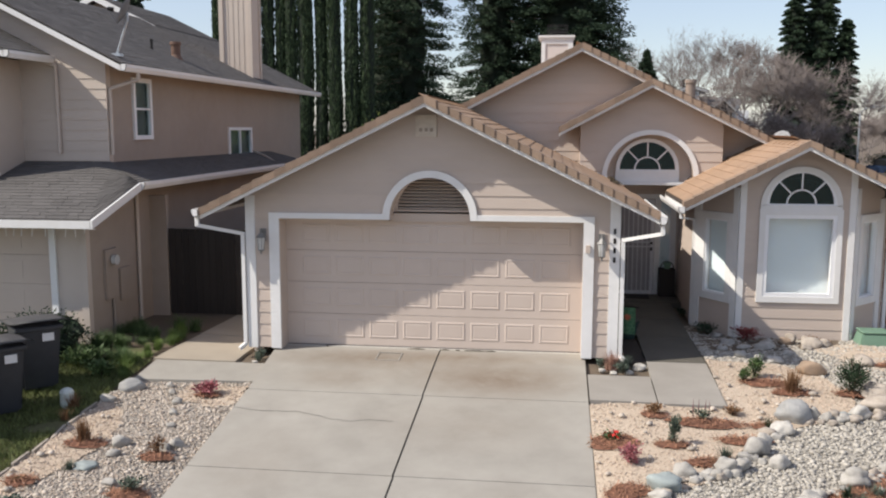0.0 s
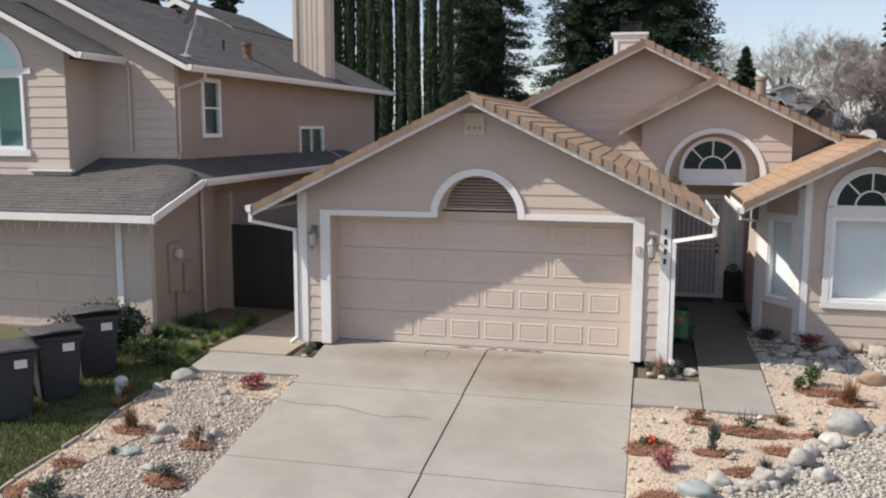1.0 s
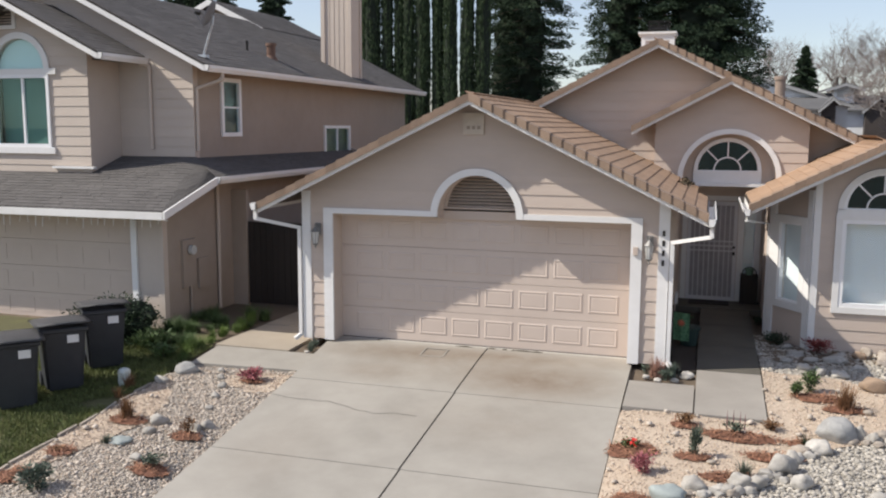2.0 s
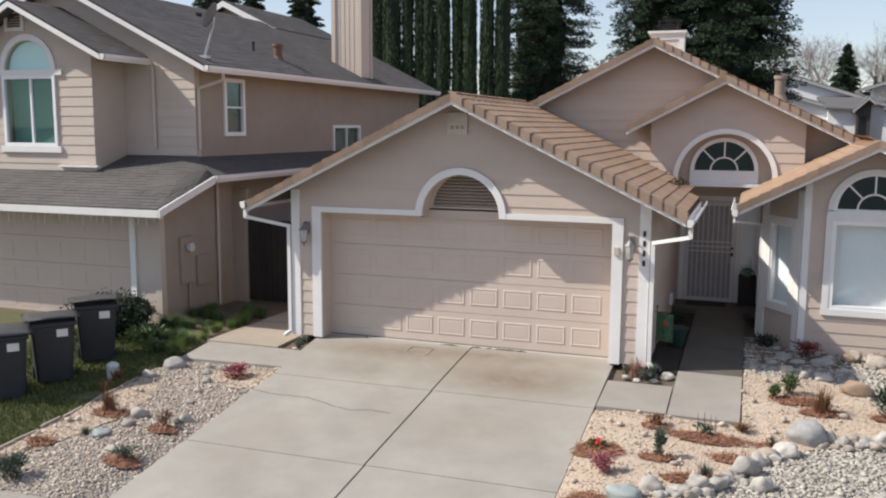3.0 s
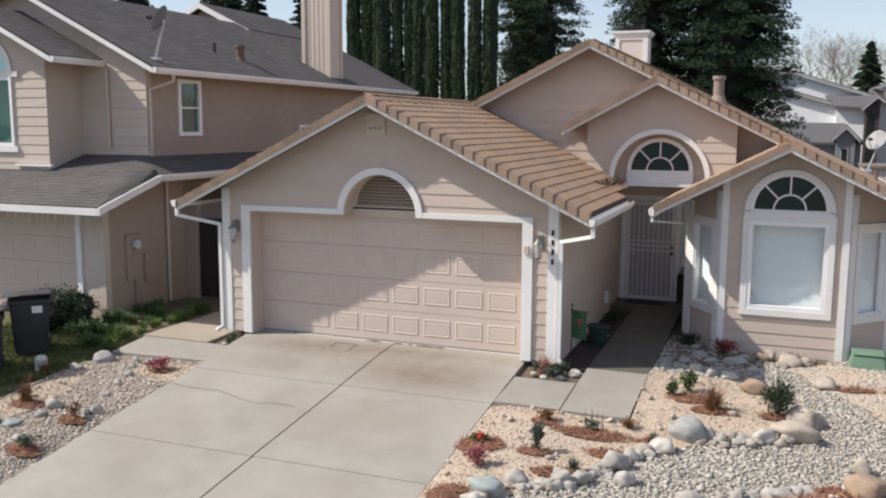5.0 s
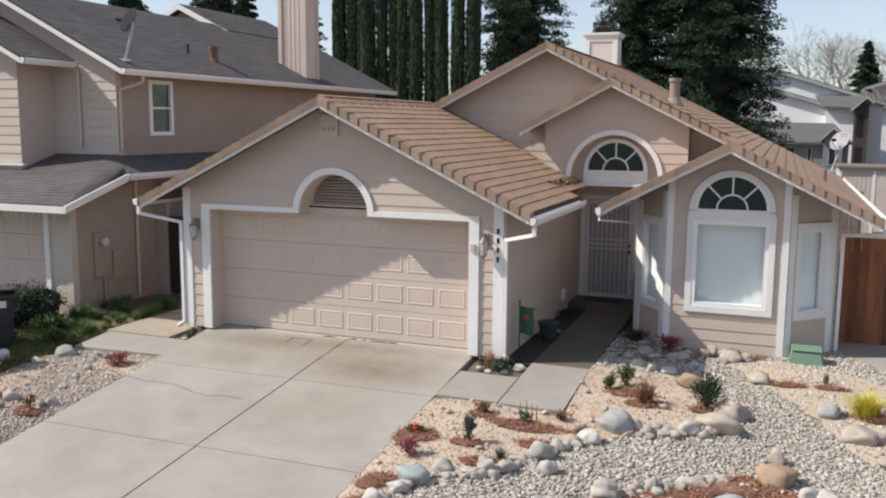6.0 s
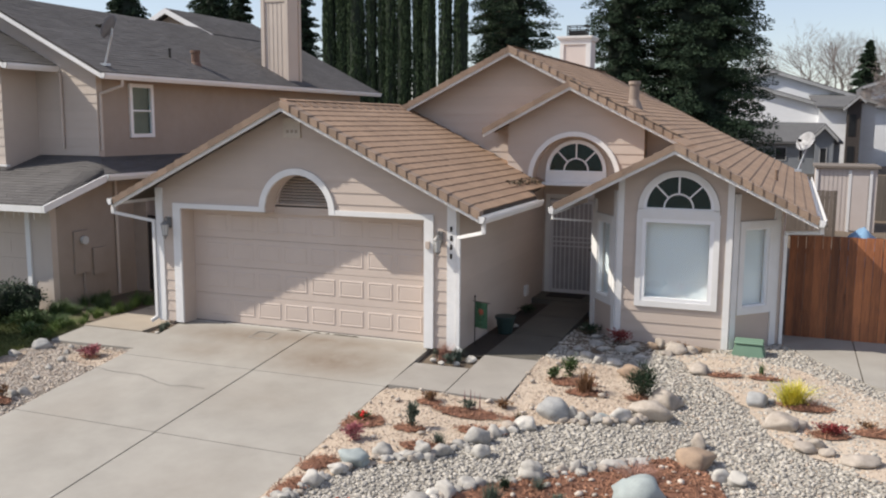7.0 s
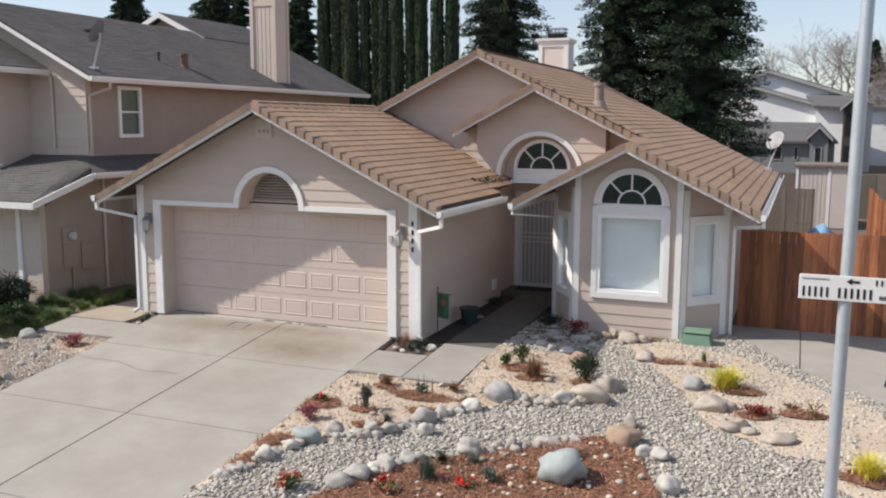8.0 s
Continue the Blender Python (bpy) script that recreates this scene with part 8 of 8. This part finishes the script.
def bare_tree(x, y, h, seed, label, depth=8, spread=0.50, twigs=0, mat=None, thick=1.0):
    """A leafless tree: forking tapered limbs down to fine twigs."""
    rnd = random.Random(seed)
    o = thing("bare_tree", (x, y, -0.1), label, "tree", "bare winter trees")
    verts, faces = [], []
    trunk_v, trunk_f = [], []

    def limb(a, b, r0, r1, V, Fc):
        d = (b - a).normalized()
        u = d.orthogonal().normalized()
        w = d.cross(u)
        k = len(V)
        for p, r in ((a, r0), (b, r1)):
            for i in range(3):
                t = i * 2.094
                V.append(tuple(p + (u * math.cos(t) + w * math.sin(t)) * r))
        for i in range(3):
            j = (i + 1) % 3
            Fc.append((k + i, k + j, k + 3 + j, k + 3 + i))

    def grow(p, d, L, r, lev):
        end = p + d * L
        limb(p, end, r, r * 0.66, trunk_v if lev < 2 else verts, trunk_f if lev < 2 else faces)
        if lev >= depth - 1:
            for _ in range(twigs):
                q = p + d * L * rnd.uniform(0.3, 1.0)
                nd = (d + Vector((rnd.gauss(0, 1), rnd.gauss(0, 1), rnd.gauss(0.1, 0.8))) * 0.7).normalized()
                limb(q, q + nd * rnd.uniform(0.35, 0.8) * thick, 0.012 * thick, 0.004 * thick, verts, faces)
        if lev >= depth:
            return
        for _ in range(3 if lev in (1, 2, 3) else 2 if lev else 3):
            q = p + d * L * rnd.uniform(0.65, 1.0)
            nd = (d + Vector((rnd.gauss(0, 1), rnd.gauss(0, 1), rnd.gauss(0.25, 0.6))) * spread).normalized()
            nd.z = max(nd.z, -0.1)
            grow(q, nd.normalized(), L * rnd.uniform(0.6, 0.82), max(r * 0.58, 0.010 * thick), lev + 1)

    grow(Vector((x, y, -0.2)), Vector((rnd.uniform(-0.05, 0.05), 0, 1)).normalized(), h * 0.27, h * 0.010, 0)
    for nm, V, Fc in (("trunk", trunk_v, trunk_f), ("branchwork", verts, faces)):
        me = bpy.data.meshes.new(nm)
        me.from_pydata(V, [], Fc)
        me.materials.append(mat or TWIG)
        ob = attach(new(nm, me), o)
        if nm == "branchwork":
            ob["kind"] = "stuff"
    return o


TWIG_RED = material("reddish_bare_twig", (0.27, 0.232, 0.215), (0.18, 0.152, 0.142), scale=5, rough=0.9, bump=0.2)
for k, (x, y, h) in enumerate(((17.0, 209.5, 32.6), (27.6, 203.1, 34.6), (7.7, 207.9, 32.6), (14.1, 214.3, 34.6), (19.3, 220.7, 33.7), (2.5, 203.1, 31.4), (30.1, 225.5, 34.6), (37.8, 212.7, 32.4))):
    bare_tree(x, y, h, 400 + k, "leafless grey-brown winter tree on the skyline", 7, thick=1.5)
for k, (x, y, h) in enumerate(((32.0, 80, 13.2), (36.0, 84, 12), (33.0, 92, 7.5), (36.0, 90, 7.0), (30.5, 94, 6.5))):
    bare_tree(x, y, h, 408 + k, "leafless grey-brown winter tree in the distance", 7)
for k, (x, y, h) in enumerate(((29.6, 69, 6.4), (31.8, 71, 6.8), (34.2, 72, 7.2), (37.0, 74, 7.0))):
    bare_tree(x, y, h, 470 + k, "low reddish brown leafless tree beside the street", 7, 0.55, 2, TWIG_RED)
for k, (x, y, h) in enumerate(((35.5, 205.0, 30.0), (41.0, 204.0, 33.0), (46.5, 206.0, 33.0), (52.0, 205.0, 29.0))):
    bare_tree(x, y, h, 430 + k, "pale leafless birch with drooping fine twigs", 7, 0.33, 2, thick=2.0)
for k, (x, y, h) in enumerate(((15.7, 54, 11.0), (17.2, 52, 13.0), (18.8, 55, 13.0), (20.2, 52, 11.0), (21.6, 58, 8.6), (16.6, 47, 6.6), (18.9, 49, 5.4))):
    bare_tree(x, y, h, 450 + k, "dense reddish brown leafless winter tree down the street", 7, 0.55, 2, TWIG_RED)


DARK_WALL = material("dark_brown_house_paint", (0.075, 0.062, 0.056), (0.055, 0.046, 0.042), scale=3, rough=0.8, bump=0.1, spread=0.05)


def sheet(bm, pts, t=0.16):
    prism(bm, pts, (0, 0, -t))


def gable_front(o, x0, x1, y0, y1, xp, zp, slope, wall_mat, roof_mat, over=0.4, z0=-0.1):
    """A block whose gable faces the street: wall, two roof slopes, pale rake boards."""
    zl, zr = zp - slope * (xp - x0), zp - slope * (x1 - xp)
    bm = bmesh.new()
    prism(bm, [(x0, y0, z0), (x1, y0, z0), (x1, y0, zr), (xp, y0, zp), (x0, y0, zl)], (0, y1 - y0, 0))
    part("wall", bm, wall_mat, o)
    for xe in (x0 - over, x1 + over):
        ze = zp - slope * abs(xe - xp)
        bm = bmesh.new()
        sheet(bm, [(xp, y0 - over, zp + 0.24), (xe, y0 - over, ze + 0.24), (xe, y1, ze + 0.24), (xp, y1, zp + 0.24)], 0.2)
        part("roof", bm, roof_mat, o)
        bm = bmesh.new()
        prism(bm, [(xp, y0 - over - 0.04, zp - 0.08), (xe, y0 - over - 0.04, ze - 0.08), (xe, y0 - over - 0.04, ze + 0.16), (xp, y0 - over - 0.04, zp + 0.16)], (0, 0.05, 0))
        part("rake_board", bm, TRIM_GREY, o)


white_house = thing("house", (6.5, 70, -0.1), "white sided two-storey house with stepped grey gable roofs in the distance", "house")
gable_front(white_house, -2.0, 14.2, 66.5, 78.0, 6.18, 8.10, 0.325, WHITE_WALL, SHINGLE_FAR)
gable_front(white_house, -4.5, 10.0, 65.2, 66.6, 2.6, 7.50, 0.296, WHITE_WALL, SHINGLE_FAR)
bm = bmesh.new()
sheet(bm, [(9.7, 63.9, 5.28), (12.0, 63.9, 5.20), (13.0, 66.4, 6.28), (9.1, 66.4, 6.22)])
part("roof", bm, SHINGLE_FAR, white_house)
bm = bmesh.new()
box(bm, 9.9, 12.0, 64.4, 66.5, -0.1, 5.12)
part("wall", bm, WHITE_WALL, white_house)
gable_front(white_house, 11.95, 12.95, 63.6, 66.5, 12.75, 5.95, 0.95, DARK_WALL, SHINGLE_FAR, 0.3)
for z0, z1 in ((2.9, 4.6), (0.6, 2.1)):
    bm = bmesh.new()
    box(bm, 12.1, 12.6, 63.57, 63.6, z0, z1)
    part("window", bm, BLACK, white_house, "dark window")
blue_house = thing("house", (8.5, 56, -0.1), "small blue-grey house with grey gable roof", "house")
bm = bmesh.new()
box(bm, 4.0, 11.2, 55.4, 59.2, -0.1, 2.55)
part("wall", bm, BLUE_WALL, blue_house)
for ys, ye in ((55.0, 57.3), (59.6, 57.3)):
    bm = bmesh.new()
    sheet(bm, [(3.6, ys, 2.58), (11.4, ys, 2.58), (10.2, ye, 3.92), (3.6, ye, 4.02)])
    part("roof", bm, SHINGLE_FAR, blue_house)
gable_front(blue_house, 9.55, 10.75, 54.4, 57.3, 10.12, 3.60, 1.05, BLUE_WALL, SHINGLE_FAR, 0.28)
for x0, x1, y, z0, z1 in ((8.5, 8.8, 55.4, 1.2, 2.2), (6.9, 7.7, 55.4, 1.2, 2.2), (9.85, 10.35, 54.4, 1.0, 2.2)):
    bm = bmesh.new()
    Face(0, y, 1, 0).chain(bm, [(x0, z0), (x1, z0), (x1, z1), (x0, z1)], [(x0 + 0.06, z0 + 0.06), (x1 - 0.06, z0 + 0.06), (x1 - 0.06, z1 - 0.06), (x0 + 0.06, z1 - 0.06)], 0.0, 0.05, closed=True)
    win = part("window", bm, TRIM_GREY, blue_house)
    bm = bmesh.new()
    Face(0, y, 1, 0).box(bm, x0 + 0.06, x1 - 0.06, z0 + 0.06, z1 - 0.06, 0.002, 0.012)
    part("pane", bm, BLACK, win, "dark glass")
pale_house = thing("house", (17, 84, -0.1), "pale two-storey house with grey roofs and brown gable in the distance", "house")
bm = bmesh.new()
box(bm, 13.9, 21.5, 80.2, 90.0, -0.1, 5.45)
part("wall", bm, WHITE_WALL, pale_house)
bm = bmesh.new()
sheet(bm, [(13.6, 79.6, 5.45), (20.2, 79.6, 5.42), (21.6, 83.6, 6.75), (13.6, 83.6, 7.25)])
part("roof", bm, SHINGLE_FAR, pale_house)
gable_front(pale_house, 14.9, 16.7, 81.5, 88.0, 15.8, 7.85, 0.33, WHITE_WALL, SHINGLE_FAR, 0.9)
bm = bmesh.new()
Face(0, 81.5, 1, 0).box(bm, 15.15, 16.45, 6.7, 7.35, 0.002, 0.03)
part("window", bm, LAMP_GLASS, pale_house, "pale window")
gable_front(pale_house, 17.5, 19.7, 79.4, 84.0, 18.75, 6.55, 0.95, DARK_WALL, SHINGLE_FAR, 0.3)
for px in (15.2, 15.9):
    bm = bmesh.new()
    rod(bm, (px, 82.5, 7.8), (px, 82.5, 8.7), 0.14, sides=8)
    part("chimney_pot", bm, DARK_WALL, pale_house)
# shed
shed = thing("garden_shed", (10.0, 23, -0.1), "beige panelled garden shed with flat brown roof edge", "shed")
bm = bmesh.new()
box(bm, 8.95, 11.0, 22.0, 24.5, -0.1, 2.22)
part("wall", bm, SHED_WALL, shed)
for i in range(8):
    bm = bmesh.new()
    box(bm, 9.08 + i * 0.15, 9.085 + i * 0.15, 21.992, 21.999, -0.1, 2.2)
    part("groove", bm, WOOD_GREY, shed)
bm = bmesh.new()
box(bm, 8.86, 11.1, 21.88, 24.6, 2.22, 2.30)
part("roof", bm, WOOD_GREY, shed, "brown roof edge")
for x0, x1 in ((8.93, 9.02), (10.05, 10.15), (10.75, 10.85)):
    bm = bmesh.new()
    box(bm, x0, x1, 21.96, 21.995, -0.1, 2.15)
    part("trim_board", bm, TRIM, shed)
bm = bmesh.new()
box(bm, 10.18, 10.72, 21.97, 21.992, -0.05, 1.95)
part("shed_door", bm, SHED_WALL, shed)
# tarp over a pile behind the fence
bm = bmesh.new()
bmesh.ops.create_icosphere(bm, subdivisions=4, radius=0.5)
for v in bm.verts:
    n = v.co.normalized()
    v.co = n * (0.5 + 0.06 * noise.noise(n * 3.1) + 0.03 * noise.noise(n * 7.7))
    v.co.z = max(v.co.z, -0.45) * (1.0 if v.co.z < 0 else 1.25 - 0.6 * math.hypot(v.co.x, v.co.y))
bmesh.ops.transform(bm, matrix=Matrix.Translation((9.62, 8.2, 0.62)) @ Matrix.Diagonal((1.0, 1.2, 1.45, 1)), verts=bm.verts)
single("tarpaulin", bm, TARP, "light blue tarpaulin draped over a pile", "tarpaulin", smooth=True)
# street lamp far off
lamp = thing("street_lamp", (25.8, 60, -0.1), "grey street lamp with curved arm in the distance", "street lamp")
bm = bmesh.new()
rod(bm, (25.8, 60, -0.1), (25.8, 60, 4.75), 0.09, 0.06)
part("pole", bm, METAL, lamp)
bm = bmesh.new()
tube(bm, [(25.8, 60, 4.75), (26.0, 60, 5.1), (26.5, 60, 5.33), (27.4, 60, 5.38)], 0.05)
part("arm", bm, METAL, lamp)
bm = bmesh.new()
box(bm, 27.3, 28.0, 59.9, 60.1, 5.31, 5.44, 0.02)
part("head", bm, METAL, lamp)


def parked_car(x, y, turn, paint, label):
    """A far parked saloon: body, cabin, wheels."""
    o = thing("car", (0, 0, 0), label, "car", "cars parked far off")
    bm = bmesh.new()
    prism(bm, [(-2.2, -0.88, 0.35), (2.2, -0.88, 0.35), (2.25, -0.88, 0.75), (1.2, -0.88, 0.92), (-1.9, -0.88, 0.95), (-2.25, -0.88, 0.80)], (0, 1.76, 0))
    bmesh.ops.bevel(bm, geom=bm.edges[:], offset=0.05, segments=2, affect="EDGES")
    part("body", bm, paint, o)
    bm = bmesh.new()
    prism(bm, [(-1.6, -0.78, 0.92), (1.1, -0.78, 0.90), (0.45, -0.70, 1.42), (-1.0, -0.70, 1.44)], (0, 1.5, 0))
    part("cabin", bm, BLACK, o, "dark windows")
    for sx in (-1.35, 1.4):
        for sy in (-0.9, 0.72):
            bm = bmesh.new()
            rod(bm, (sx, sy, 0.32), (sx, sy + 0.18, 0.32), 0.32, sides=18)
            part("wheel", bm, BLACK, o)
    o.matrix_basis = pose(x, y, -0.1, 0, 0, turn)


for k, (x, y, w, h) in enumerate(((29.4, 64.5, 3.2, 2.0), (32.0, 66.0, 3.4, 2.3), (35.0, 67.0, 3.6, 2.2), (26.6, 66.0, 2.6, 1.6))):
    shrub(x, y, w, h, 2600, 0.16, LEAF_DARK, "dark clipped bush beside the far street", 480 + k, stems=18, up=0.35, wide=0.5, z0=-0.1)
parked_car(27.5, 58.0, 100, CAR_BLUE, "dark blue saloon car parked far down the street")
parked_car(27.0, 47.0, 95, CAR_GREY, "grey car parked far down the street")

# dark flecks for the shadow where the garage roof dies into the entry wall
rng = np.random.default_rng(91)
n = 70
f = rng.uniform(0, 1, n)
px = 3.09 + 0.10 * f + rng.normal(0, 0.045, n)
py = 2.55 + 1.75 * f + rng.normal(0, 0.05, n)
P = np.stack([px, py, 3.975 - S_G * px + 0.185 + np.abs(rng.normal(0, 0.022, n))], 1)
D = np.stack([rng.normal(size=n), rng.normal(size=n), rng.normal(0, 0.4, n)], 1)
A = unit(D) * 0.045
tagged(new("leaf_litter", leaf_cloud("leaf_litter", P, A, unit(np.cross(D, rng.normal(size=D.shape))) * 0.022, DARK_FLECK)), "dark flecks standing in for the shadow at a tile wedge on the roof", "leaf litter", kind="stuff")


# ---- roof tiles ----
lay_tiles(roof_g, [(0.02, -0.28), (3.54, -0.28), (3.54, 2.92), (3.36, 3.22), (3.28, 4.2), (3.12, 4.80), (0.02, 4.80)], 0, 3.975, -S_G, 3.54, lambda x, y: True)
lay_tiles(roof_gl, [(-3.6, -0.28), (-0.02, -0.28), (-0.02, 4.80), (-3.6, 4.80)], 0, 3.975, S_G, -3.60, lambda x, y: False)
R_TILES = [(RX + 0.02, 4.57), (EX, 4.57), (EX + 0.02, 4.24), (AX - 0.02, 4.24), (AX + 0.02, 1.85), (8.5, 1.85), (8.5, BACK + 0.25), (RX + 0.02, BACK + 0.25)]
lay_tiles(roof_r, R_TILES, RX, RZ, -S_M, 8.50, lambda x, y: y < 6.5 and x > 4.5)
lay_tiles(roof_l, [(-3.55, 4.95), (0.1, 4.95), (0.1, 4.57), (RX - 0.02, 4.57), (RX - 0.02, BACK + 0.25), (-3.55, BACK + 0.25)], RX, RZ, S_M, -3.56, lambda x, y: False)
lay_tiles(roof_e, [(2.1, 4.24), (EX - 0.02, 4.24), (EX - 0.02, 4.84), (2.1, 4.84)], EX, EZ, 0.528, 2.10, lambda x, y: True)
lay_tiles(roof_b, [(4.25, 1.85), (AX - 0.02, 1.85), (AX - 0.02, 4.84), (4.72, 4.84), (4.72, 4.42), (4.25, 4.42)], AX, AZ, 0.525, 4.25, lambda x, y: True)
